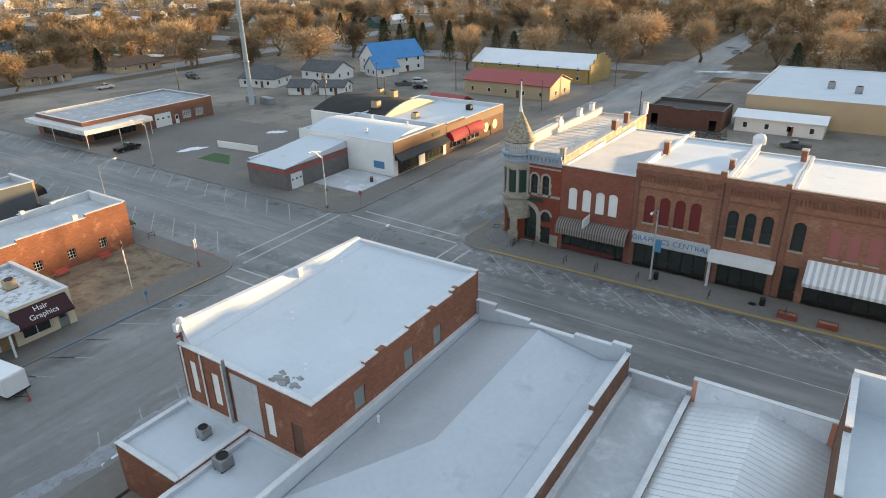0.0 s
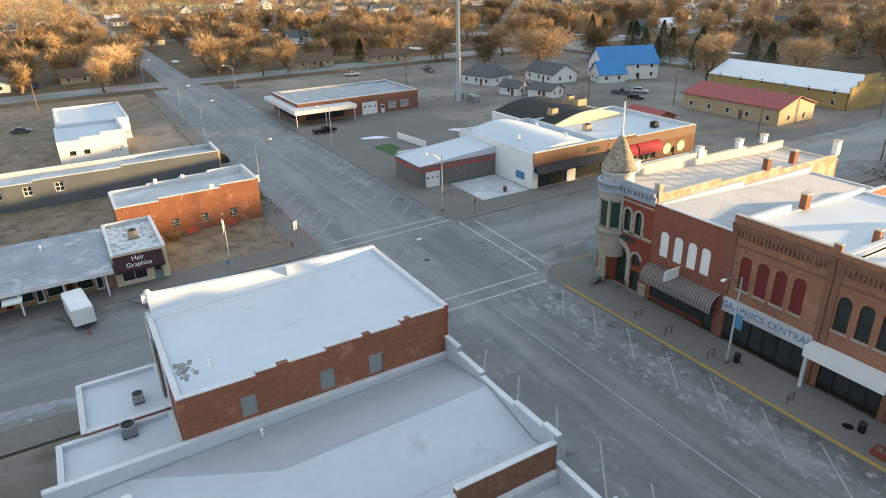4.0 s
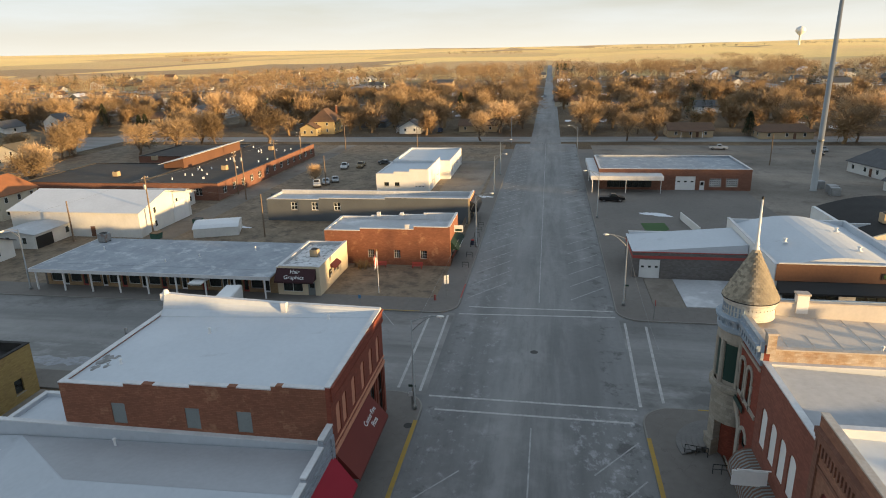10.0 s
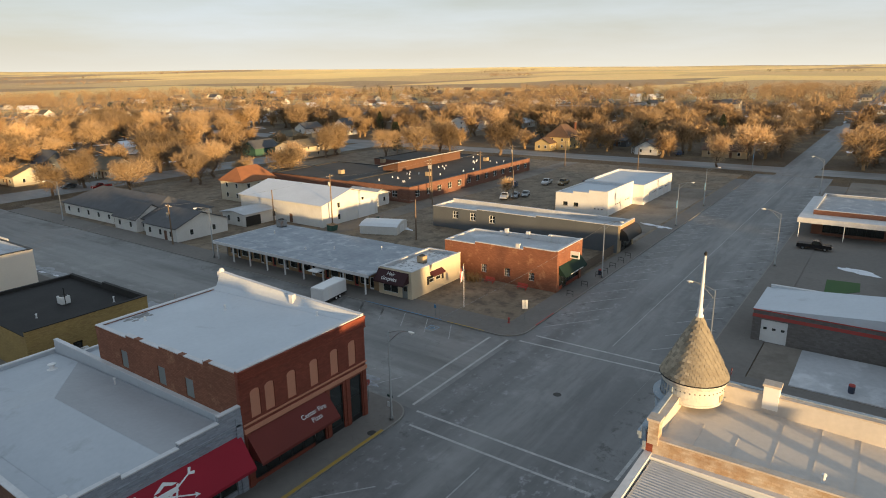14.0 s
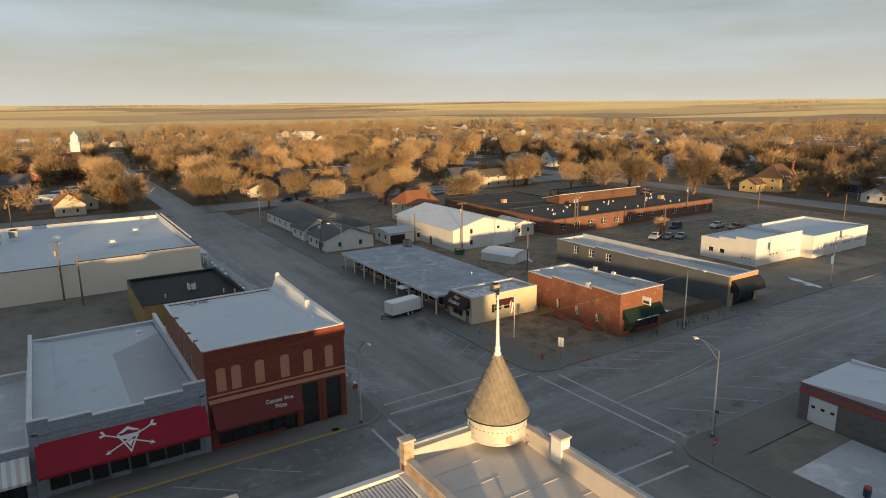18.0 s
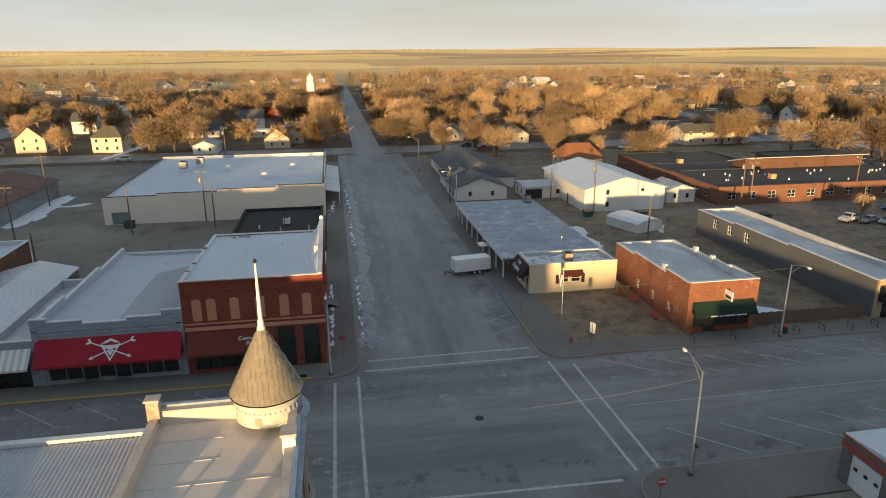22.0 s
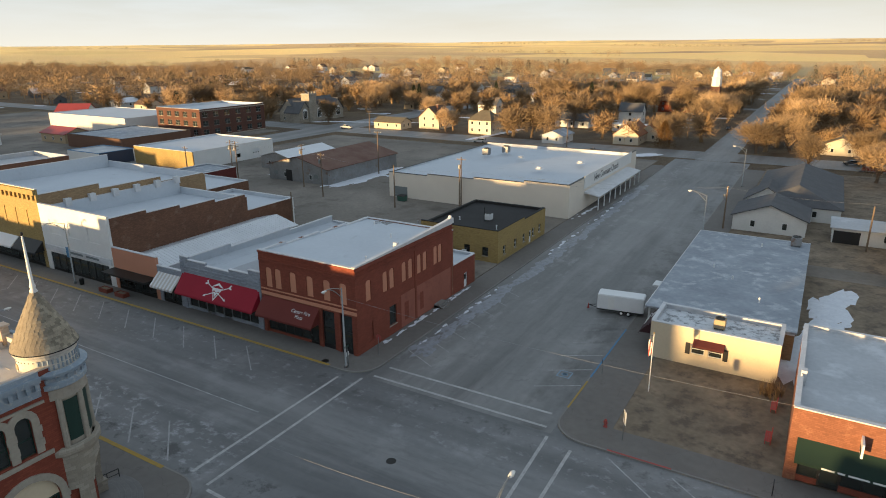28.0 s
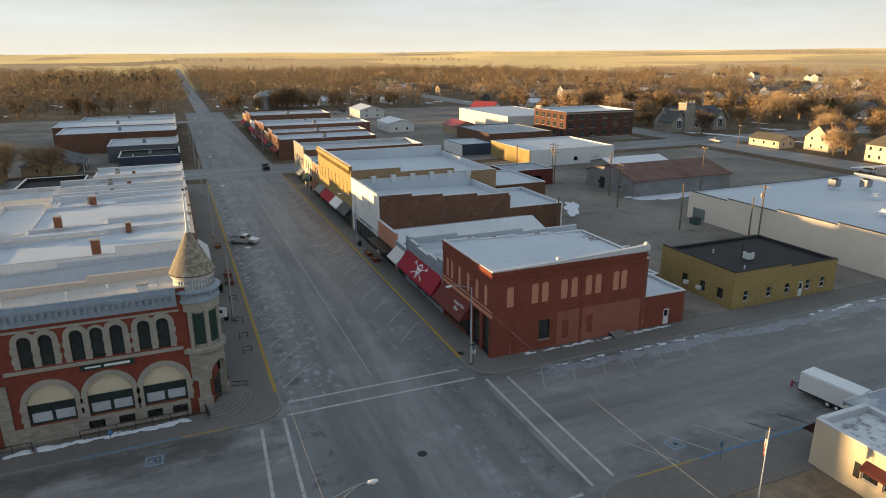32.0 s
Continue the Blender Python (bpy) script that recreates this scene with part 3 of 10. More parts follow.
def lathe(bm, c, prof, k=32, a0=0.0, a1=360.0):
    """A profile of (radius, z) turned round the upright through c."""
    full = a1 - a0 >= 360
    n = k if full else k + 1
    rings = []
    for r, z in prof:
        rings.append([bm.verts.new((c[0] + r * math.cos(radians(a0 + (a1 - a0) * i / k)), c[1] + r * math.sin(radians(a0 + (a1 - a0) * i / k)), z)) for i in range(n)])
    for s, t in zip(rings, rings[1:]):
        for i in range(k):
            j = (i + 1) % n
            bm.faces.new((s[i], s[j], t[j], t[i]))
    if full:
        bm.faces.new(rings[0][::-1]); bm.faces.new(rings[-1])


def mesh_of(name, bm, material, smooth=False):
    bmesh.ops.recalc_face_normals(bm, faces=bm.faces[:])
    me = bpy.data.meshes.new(name)
    bm.to_mesh(me)
    bm.free()
    me.materials.append(M[material] if isinstance(material, str) else material)
    if smooth:
        me.polygons.foreach_set("use_smooth", [True] * len(me.polygons))
    return me


def thing(name, at, label, category, group="", kind=""):
    """An empty at a thing's base."""
    ob = new(name)
    ob.empty_display_size = 0.3
    ob.location = at
    return tagged(ob, label, category, group, kind)


def root_of(ob):
    while ob.parent:
        ob = ob.parent
    return ob


def part(name, bm, material, parent, label="", smooth=False):
    """Links a bmesh, drawn in the world, as one mesh under a thing or a part."""
    o = root_of(parent).location
    if o.length:
        bmesh.ops.translate(bm, vec=-o, verts=bm.verts[:])
    ob = new(name, mesh_of(name, bm, material, smooth))
    ob.parent = parent
    if label:
        ob["label"] = label
    return ob


def piece(name, me, parent, at=(0, 0, 0), rz=0.0):
    """One more part on a shared mesh, at a place in the world."""
    ob = new(name, me)
    ob.parent = parent
    ob.location = Vector(at) - root_of(parent).location
    ob.rotation_euler.z = radians(rz)
    return ob


def single(name, bm, material, label, category, group="", kind="", smooth=False):
    ob = new(name, mesh_of(name, bm, material, smooth))
    return tagged(ob, label, category, group, kind)


def arch_pts(u0, u1, zs, z1, k=10):
    """The curve of an arch from (u1, zs) over the crown z1 to (u0, zs)."""
    c, r = (u0 + u1) / 2, (u1 - u0) / 2
    return [(c + r * math.cos(math.pi * i / k), zs + (z1 - zs) * math.sin(math.pi * i / k)) for i in range(k + 1)]


def wall(bm, run, f0, f1, u0, u1, z0, z1, ops=()):
    """A wall along x or y, f0 to f1 thick, with openings (u0, u1, z0, z1[, arch rise]) cut through it. z1: its height, or steps [(u0, u1, z)]."""
    segs = [(max(p, u0), min(q, u1), z) for p, q, z in z1] if isinstance(z1, list) else [(u0, u1, z1)]
    ops = [o for o in ops if o[1] > u0 and o[0] < u1]
    us = sorted({round(v, 4) for v in (u0, u1, *[min(max(v, u0), u1) for o in ops for v in o[:2]], *[v for g in segs for v in g[:2]])})
    zs = sorted({round(v, 4) for v in (z0, *[g[2] for g in segs], *[max(v, z0) for o in ops for v in o[2:4]])})

    def solid(i, j):
        if not (0 <= i < len(us) - 1 and 0 <= j < len(zs) - 1):
            return False
        u, z = (us[i] + us[i + 1]) / 2, (zs[j] + zs[j + 1]) / 2
        return any(p < u < q and z < h for p, q, h in segs) and not any(o[0] < u < o[1] and o[2] < z < o[3] for o in ops)

    seen = {}

    def at(i, j, f):
        k = (i, j, f)
        if k not in seen:
            seen[k] = bm.verts.new((us[i], f, zs[j]) if run == "x" else (f, us[i], zs[j]))
        return seen[k]

    for i in range(len(us) - 1):
        for j in range(len(zs) - 1):
            if not solid(i, j):
                continue
            for f in (f0, f1):
                bm.faces.new((at(i, j, f), at(i + 1, j, f), at(i + 1, j + 1, f), at(i, j + 1, f)))
            for di, dj, p, q in ((-1, 0, (i, j), (i, j + 1)), (1, 0, (i + 1, j), (i + 1, j + 1)), (0, -1, (i, j), (i + 1, j)), (0, 1, (i, j + 1), (i + 1, j + 1))):
                if not solid(i + di, j + dj):
                    bm.faces.new((at(*p, f0), at(*q, f0), at(*q, f1), at(*p, f1)))
    ax = "y" if run == "x" else "x"
    n = len(bm.verts)
    for o in ops:
        if len(o) > 4 and o[4] > 0:
            pts = arch_pts(o[0], o[1], o[3] - o[4], o[3])
            h = len(pts) // 2
            prism(bm, [(o[1], o[3])] + pts[h::-1], ax, f0, f1)
            prism(bm, [(o[0], o[3])] + pts[:h - 1:-1], ax, f0, f1)
    if len(bm.verts) > n:
        bmesh.ops.remove_doubles(bm, verts=bm.verts[:], dist=0.0004)


SIDE = {"N": ("x", 1), "S": ("x", -1), "E": ("y", 1), "W": ("y", -1)}


def slab(run, out, f, u0, u1, z0, z1, d0, d1, bm):
    """A box on a wall's outer face f: from d0 to d1 outwards."""
    a, b = sorted((f + out * d0, f + out * d1))
    B(bm, u0, u1, a, b, z0, z1) if run == "x" else B(bm, a, b, u0, u1, z0, z1)


def window(parent, side, f, o, frame="white_metal", pane="glass", sill="stone_plain", mull=(1, 1), name="window", inset=0.14, fw=0.07, head=None):
    """A window set into the opening o of a wall: frame, pane, sill."""
    run, out = SIDE[side]
    u0, u1, z0, z1 = o[:4]
    rise = o[4] if len(o) > 4 else 0
    ax = "y" if run == "x" else "x"
    a, b = sorted((f - out * inset, f - out * (inset + 0.08)))
    bm = bmesh.new()
    zt = z1 - rise
    B(bm, *((u0, u0 + fw, a, b) if run == "x" else (a, b, u0, u0 + fw)), z0, zt)
    B(bm, *((u1 - fw, u1, a, b) if run == "x" else (a, b, u1 - fw, u1)), z0, zt)
    B(bm, *((u0 + fw, u1 - fw, a, b) if run == "x" else (a, b, u0 + fw, u1 - fw)), z0, z0 + fw)
    if rise:
        p1, p2 = arch_pts(u0, u1, zt, z1), arch_pts(u0 + fw, u1 - fw, zt, z1 - fw)
        for i in range(len(p1) - 1):
            prism(bm, [p1[i], p1[i + 1], p2[i + 1], p2[i]], ax, a, b)
    else:
        B(bm, *((u0 + fw, u1 - fw, a, b) if run == "x" else (a, b, u0 + fw, u1 - fw)), z1 - fw, z1)
    for i in range(1, mull[0]):
        u = u0 + (u1 - u0) * i / mull[0]
        B(bm, *((u - fw / 2, u + fw / 2, a, b) if run == "x" else (a, b, u - fw / 2, u + fw / 2)), z0 + fw, zt - (0 if rise else fw))
    for i in range(1, mull[1]):
        z = z0 + (zt - z0) * i / mull[1]
        B(bm, *((u0 + fw, u1 - fw, a, b) if run == "x" else (a, b, u0 + fw, u1 - fw)), z - fw / 2, z + fw / 2)
    w = part(name, bm, frame, parent)
    bm = bmesh.new()
    c = f - out * (inset + 0.05)
    pts = [(u0 + fw / 2, z0 + fw / 2), (u1 - fw / 2, z0 + fw / 2)]
    pts += arch_pts(u0 + fw / 2, u1 - fw / 2, zt, z1 - fw / 2) if rise else [(u1 - fw / 2, z1 - fw / 2), (u0 + fw / 2, z1 - fw / 2)]
    prism(bm, pts, ax, c - 0.01, c + 0.01)
    part("pane", bm, pane, w)
    if sill:
        bm = bmesh.new()
        slab(run, out, f, u0 - 0.08, u1 + 0.08, z0 - 0.12, z0 - 0.002, -0.1, 0.07, bm)
        part("sill", bm, sill, w)
    if head:
        bm = bmesh.new()
        slab(run, out, f, u0 - 0.1, u1 + 0.1, z1 + 0.002, z1 + 0.2, -0.05, 0.05, bm)
        part("lintel", bm, head, w)
    return w


def infill(parent, side, f, o, material, inset=0.09, name="window_board"):
    """A boarded or bricked-up opening: a panel set back in the wall."""
    run, out = SIDE[side]
    bm = bmesh.new()
    rise = o[4] if len(o) > 4 else 0
    a, b = sorted((f - out * inset, f - out * (inset + 0.12)))
    pts = [(o[0], o[2]), (o[1], o[2])] + (arch_pts(o[0], o[1], o[3] - rise, o[3]) if rise else [(o[1], o[3]), (o[0], o[3])])
    prism(bm, pts, "y" if run == "x" else "x", a, b)
    return part(name, bm, material, parent)


def door(parent, side, f, o, material="white_metal", glass=False, inset=0.12, handle="steel", name="door"):
    run, out = SIDE[side]
    u0, u1, z0, z1 = o[:4]
    a, b = sorted((f - out * inset, f - out * (inset + 0.07)))
    bm = bmesh.new()
    wall(bm, run, a, b, u0, u1, z0, z1, [(u0 + 0.14, u1 - 0.14, z0 + 0.3, z1 - 0.15)] if glass else [(u0 + 0.2, u1 - 0.2, z0 + 1.15, z1 - 0.25)])
    d = part(name, bm, material, parent)
    bm = bmesh.new()
    c = (a + b) / 2
    g = (u0 + 0.14, u1 - 0.14, z0 + 0.3, z1 - 0.15) if glass else (u0 + 0.2, u1 - 0.2, z0 + 1.15, z1 - 0.25)
    prism(bm, [(g[0], g[2]), (g[1], g[2]), (g[1], g[3]), (g[0], g[3])], "y" if run == "x" else "x", c - 0.01, c + 0.01)
    part("pane", bm, "glass", d)
    bm = bmesh.new()
    slab(run, out, f - out * inset, u1 - 0.13, u1 - 0.08, z0 + 0.95, z0 + 1.15, 0.0, 0.06, bm)
    part("handle", bm, handle, d)
    return d


def garage_door(parent, side, f, o, material="white_metal", rows=4, lights=True):
    run, out = SIDE[side]
    u0, u1, z0, z1 = o[:4]
    bm = bmesh.new()
    h = (z1 - z0) / rows
    for i in range(rows):
        slab(run, out, f, u0, u1, z0 + i * h + 0.015, z0 + (i + 1) * h - 0.015, -0.18, -0.12, bm)
    slab(run, out, f, u0, u1, z0, z1, -0.21, -0.18, bm)
    d = part("garage_door", bm, material, parent)
    if lights:
        for i in range(3):
            bm = bmesh.new()
            w = (u1 - u0) / 3
            slab(run, out, f, u0 + w * (i + 0.3), u0 + w * (i + 0.7), z0 + (rows - 2) * h + 0.25 * h, z0 + (rows - 2) * h + 0.65 * h, -0.12, -0.105, bm)
            part("pane", bm, "glass", d)
    return d


def awning(parent, side, f, u0, u1, z0, z1, out_by, material, label="", name="awning", valance=0.25):
    """A sloping canvas awning with closed ends and a valance, on a bar."""
    run, out = SIDE[side]
    bm = bmesh.new()
    pts = [(f, z1), (f + out * out_by, z0 + valance), (f + out * out_by, z0), (f + out * (out_by - 0.03), z0), (f + out * (out_by - 0.03), z0 + valance - 0.03), (f, z1 - 0.06)]
    prism(bm, pts, "x" if run == "x" else "y", u0, u1)
    for u in (u0 + 0.01, u1 - 0.04):
        prism(bm, [(f, z1 - 0.07), (f + out * (out_by - 0.04), z0 + valance - 0.04), (f, z0 + valance)], "x" if run == "x" else "y", u, u + 0.03)
    a = part(name, bm, material, parent, label)
    bm = bmesh.new()
    y = f + out * (out_by - 0.05)
    tube(bm, *(((u0, y, z0 + 0.05), (u1, y, z0 + 0.05)) if run == "x" else ((y, u0, z0 + 0.05), (y, u1, z0 + 0.05))), 0.025)
    part("bar", bm, "steel", a)
    return a


def text(parent, words, at, size, material, rot, spacing=1.0, thick=0.01, name="lettering"):
    """Raised lettering as a mesh."""
    cu = bpy.data.curves.new("lettering", "FONT")
    cu.body, cu.size, cu.align_x, cu.align_y, cu.extrude, cu.space_character = words, size, "CENTER", "CENTER", thick, spacing
    tmp = bpy.data.objects.new("tmp", cu)
    scene.collection.objects.link(tmp)
    me = bpy.data.meshes.new_from_object(tmp.evaluated_get(bpy.context.evaluated_depsgraph_get()))
    bpy.data.objects.remove(tmp)
    me.materials.append(M[material])
    ob = new(name, me)
    ob.parent = parent
    ob.matrix_local = Matrix.Translation(Vector(at) - root_of(parent).location) @ Euler([radians(a) for a in rot]).to_matrix().to_4x4()
    return ob




def building(name, label, category, x0, x1, y0, y1, h, wm, roof="membrane", cap="coping", drop=0.8, hs=None, ops=None, wms=None, th=0.35, roof_tilt=0.0, cap_h=0.1, group="", cap_mats=None, lining=None, rise=0.0, roof_z=None):
    """A flat-roofed building: four walls with openings, a roof deck behind parapets, coping. hs: heights by side, or stepped [(u0, u1, z)]."""
    hs, ops, wms, cap_mats = hs or {}, ops or {}, wms or {}, cap_mats or {}
    root = thing(name, (x0, y0, 0), label, category, group)
    for s in "NSEW":
        run, out = SIDE[s]
        f = {"N": y1, "S": y0, "E": x1, "W": x0}[s]
        f0, f1 = sorted((f, f - out * th))
        a, b = (x0, x1) if run == "x" else (y0 + th, y1 - th)
        segs = hs.get(s, h)
        segs = [(a, b, segs)] if not isinstance(segs, list) else [(max(p, a), min(q, b), z) for p, q, z in segs]
        bm, bc = bmesh.new(), bmesh.new()
        wall(bm, run, f0, f1, a, b, 0, segs, ops.get(s, ()))
        for p, q, z in segs:
            B(bc, *((p, q, f0 - 0.05, f1 + 0.05) if run == "x" else (f0 - 0.05, f1 + 0.05, p, q)), z, z + cap_h)
        w = part("wall", bm, wms.get(s, wm), root)
        part("coping", bc, cap_mats.get(s, cap), w)
    zr = min(v if not isinstance(v, list) else min(q[2] for q in v) for v in [hs.get(s, h) for s in "NSEW"]) - drop
    if roof_z:
        zr, rise, roof_tilt = roof_z[0], roof_z[1] - roof_z[0], 0.0
    bm = bmesh.new()
    prism(bm, [(y0 + th, zr - 0.2 - roof_tilt), (y1 - th, zr - 0.2 + rise), (y1 - th, zr + rise), (y0 + th, zr - roof_tilt)], "x", x0 + th, x1 - th)
    deck = part("roof", bm, roof, root)
    for s in "NSEW":
        run, out = SIDE[s]
        f = {"N": y1, "S": y0, "E": x1, "W": x0}[s] - out * th
        a, b = (x0 + th, x1 - th) if run == "x" else (y0 + th + 0.03, y1 - th - 0.03)
        segs = hs.get(s, h)
        bm = bmesh.new()
        for p, q, z in ([(a, b, segs)] if not isinstance(segs, list) else segs):
            p, q = max(p, a), min(q, b)
            if z - zr - min(rise, 0) > 0.12:
                slab(run, -out, f, p, q, zr + min(rise, 0) - roof_tilt - 0.1, z - 0.004, 0.002, 0.03, bm)
        if len(bm.verts):
            part("parapet_lining", bm, lining or roof, deck)
        else:
            bm.free()
    root["zr"] = zr
    return root


def hvac(root, x, y, z, s=1.0, rz=0.0, material="galvanised"):
    """A rooftop cooling unit: box, fan ring, feet."""
    g = thing("rooftop_unit", (x, y, z), "grey metal cooling unit on a flat roof", "cooling unit", "rooftop units")
    for a in (-0.4, 0.3):
        bm = bmesh.new()
        B(bm, x + a * s, x + (a + 0.1) * s, y - 0.5 * s, y + 0.5 * s, z - 0.004, z + 0.12)
        part("foot", bm, "dark_metal", g)
    bm = bmesh.new()
    B(bm, x - 0.5 * s, x + 0.5 * s, y - 0.5 * s, y + 0.5 * s, z + 0.12, z + 0.95 * s)
    bmesh.ops.bevel(bm, geom=bm.edges[:], offset=0.04, segments=1, affect="EDGES")
    part("body", bm, material, g)
    bm = bmesh.new()
    lathe(bm, (x, y), [(0.40 * s, z + 0.95 * s), (0.42 * s, z + 1.03 * s), (0.36 * s, z + 1.03 * s), (0.34 * s, z + 0.97 * s)], 16)
    part("fan_ring", bm, "dark_metal", g)
    return g


def vent(x, y, z, h=0.8, r=0.09, material="white_metal"):
    bm = bmesh.new()
    tube(bm, (x, y, z - 0.05), (x, y, z + h), r, r, 8)
    lathe(bm, (x, y), [(r * 1.5, z + h), (r * 1.6, z + h + 0.08), (0.02, z + h + 0.16)], 8)
    lathe(bm, (x, y), [(r * 2.2, z - 0.02), (r * 1.1, z + 0.14)], 8)
    return single("roof_vent", bm, material, "small pale vent pipe standing on a roof", "vent", "roof vents")


def chimney(parent, x, y, z0, z1, w=0.8, d=0.6, material="brick_orange", top="coping_tile"):
    bm = bmesh.new()
    B(bm, x - w / 2, x + w / 2, y - d / 2, y + d / 2, z0, z1 - 0.15)
    c = part("chimney", bm, material, parent)
    bm = bmesh.new()
    B(bm, x - w / 2 - 0.08, x + w / 2 + 0.08, y - d / 2 - 0.08, y + d / 2 + 0.08, z1 - 0.15, z1)
    part("chimney_cap", bm, top, c)
    return c

# ---- ground, roads, pavements ----
CX, CY = -60.0, 65.0


def lay(x, y):
    """The land's height: level in the town, rolling gently upwards on the plain."""
    r = math.hypot(x - CX, y - CY)
    s = min(max((r - 750) / 4000, 0.0), 1.0)
    return s * (30.0 + 26.0 * max(0.0, (CY - y) / max(r, 1.0))) + (noise.noise((x / 700, y / 700, 3.0)) * 9.0 * min(s * 4, 1.0) if s else 0.0)


radii = [0, 150, 300, 450, 600, 700, 750] + [750 * 1.045 ** i for i in range(1, 44)]
SEG = 144
gv, gf = [(CX, CY, -0.02)], []
for r in radii[1:]:
    for i in range(SEG):
        a = 2 * math.pi * i / SEG
        px, py = CX + r * math.cos(a), CY + r * math.sin(a)
        gv.append((px, py, lay(px, py) - 0.02))
for i in range(SEG):
    gf.append((0, 1 + i, 1 + (i + 1) % SEG))
for k in range(len(radii) - 2):
    for i in range(SEG):
        a, b = 1 + k * SEG, 1 + (k + 1) * SEG
        gf.append((a + i, b + i, b + (i + 1) % SEG, a + (i + 1) % SEG))
gme = bpy.data.meshes.new("ground")
gme.from_pydata(gv, [], gf)
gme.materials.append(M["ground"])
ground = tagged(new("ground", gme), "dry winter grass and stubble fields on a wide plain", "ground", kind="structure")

AX0, AX1 = 54.0, 75.0        # kerbs of the main street, in y
BX0, BX1 = -69.0, -48.0      # kerbs of the cross street, in x
EAST, WEST, SOUTH, NORTH = 99.0, -240.0, -116.0, 240.0


def strip(name, along, a, b, c0, c1, z, material, label, category="road", step=40.0):
    """A road's surface along x or y, following the land."""
    n = max(1, int(abs(b - a) / step))
    v, f = [], []
    for i in range(n + 1):
        t = a + (b - a) * i / n
        for c in (c0, c1):
            px, py = (t, c) if along == "x" else (c, t)
            r = math.hypot(px - CX, py - CY)
            v.append((px, py, lay(px, py) + z + max(0, (r - 700) * 0.0012)))
    for i in range(n):
        f.append((2 * i, 2 * i + 1, 2 * i + 3, 2 * i + 2))
    me = bpy.data.meshes.new(name)
    me.from_pydata(v, [], f)
    bm = bmesh.new(); bm.from_mesh(me); bmesh.ops.recalc_face_normals(bm, faces=bm.faces[:])
    if bm.faces[0].normal.z < 0:
        bmesh.ops.reverse_faces(bm, faces=bm.faces[:])
    bm.to_mesh(me); bm.free()
    me.materials.append(M[material])
    return tagged(new(name, me), label, category, kind="structure")


road_main = strip("road_main", "x", -228, 320, AX0 - 0.2, AX1 + 0.2, 0.0, "asphalt", "wide grey asphalt main street with worn parking stripes")
road_cross_s = strip("road_cross_south", "y", -106, AX0 - 0.2, BX0 - 0.2, BX1 + 0.2, 0.0, "asphalt_b", "wide patched grey asphalt side street")
road_cross_n = strip("road_cross_north", "y", AX1 + 0.2, 260, BX0 - 0.2, BX1 + 0.2, 0.0, "asphalt_b", "wide patched grey asphalt side street")
strip("road_west_in", "x", -430, -228, 59, 70, 0.03, "asphalt", "straight asphalt road between dry lawns", step=30)
strip("road_west_out", "x", -1150, -430, 61, 68, 0.03, "asphalt", "straight asphalt road running out of town to the plain", step=30)
strip("road_south_out", "y", -640, -106, -63.5, -53.5, 0.03, "asphalt_b", "straight tree-lined asphalt street running out of town", step=30)
strip("road_east_out", "x", 320, 1300, 60, 69, 0.03, "asphalt", "straight asphalt road running out of town to the plain", step=30)
strip("road_north_out", "y", 260, 2500, -65, -52, 0.03, "asphalt_b", "straight residential asphalt street", step=30)
for nm, al, c, w, a, b in (("road_east", "y", EAST, 9, -560, 600), ("road_west", "y", WEST, 7, -560, 600), ("road_south", "x", SOUTH, 8, -700, 560), ("road_north", "x", NORTH, 8, -700, 500),
                           ("road_far_west", "y", WEST - 165, 5, -560, 560), ("road_far_south", "x", SOUTH - 170, 5, -640, 520), ("road_far_east", "y", EAST + 165, 5, -560, 400), ("road_far_north", "x", NORTH + 165, 5, -640, 420),
                           ("road_outer_west", "y", WEST - 330, 4.5, -560, 560), ("road_outer_south", "x", SOUTH - 340, 4.5, -600, 480)):
    strip(nm, al, a, b, c - w, c + w, 0.012 if al == "x" else 0.017, "asphalt_b", "residential asphalt street between dry lawns", step=30)


def ground_patch(name, pts, z, material, label, category="lot", h=0.0, kind="structure"):
    bm = bmesh.new()
    prism(bm, pts, "z", -0.05, z)
    return single(name, bm, material, label, category, kind=kind)


def rect(x0, x1, y0, y1):
    return [(x0, y0), (x1, y0), (x1, y1), (x0, y1)]


def corner(cx, cy, sx, sy, r, k=7):
    """Points of a rounded kerb corner whose sharp corner is (cx, cy); sx, sy lead into the block."""
    ox, oy = cx + sx * r, cy + sy * r
    pts = [(ox - sx * r * math.cos(math.pi / 2 * i / k), oy - sy * r * math.sin(math.pi / 2 * i / k)) for i in range(k + 1)]
    return pts


KERB = 0.14
# paving in the four rounded kerb corners
for nm, kx, ky, sx, sy in (("road_corner_south_east", BX1, AX0, 1, -1), ("road_corner_north_east", BX1, AX1, 1, 1), ("road_corner_south_west", BX0, AX0, -1, -1), ("road_corner_north_west", BX0, AX1, -1, 1)):
    bm = bmesh.new(); prism(bm, [(kx - sx * 0.5, ky - sy * 0.5), (kx + sx * 4.6, ky - sy * 0.5), (kx + sx * 4.6, ky + sy * 4.6), (kx - sx * 0.5, ky + sy * 4.6)], "z", -0.06, -0.004)
    single(nm, bm, "asphalt", "worn grey asphalt in a rounded kerb corner", "road", kind="structure")
RC = 3.2                     # radius of the kerb corners
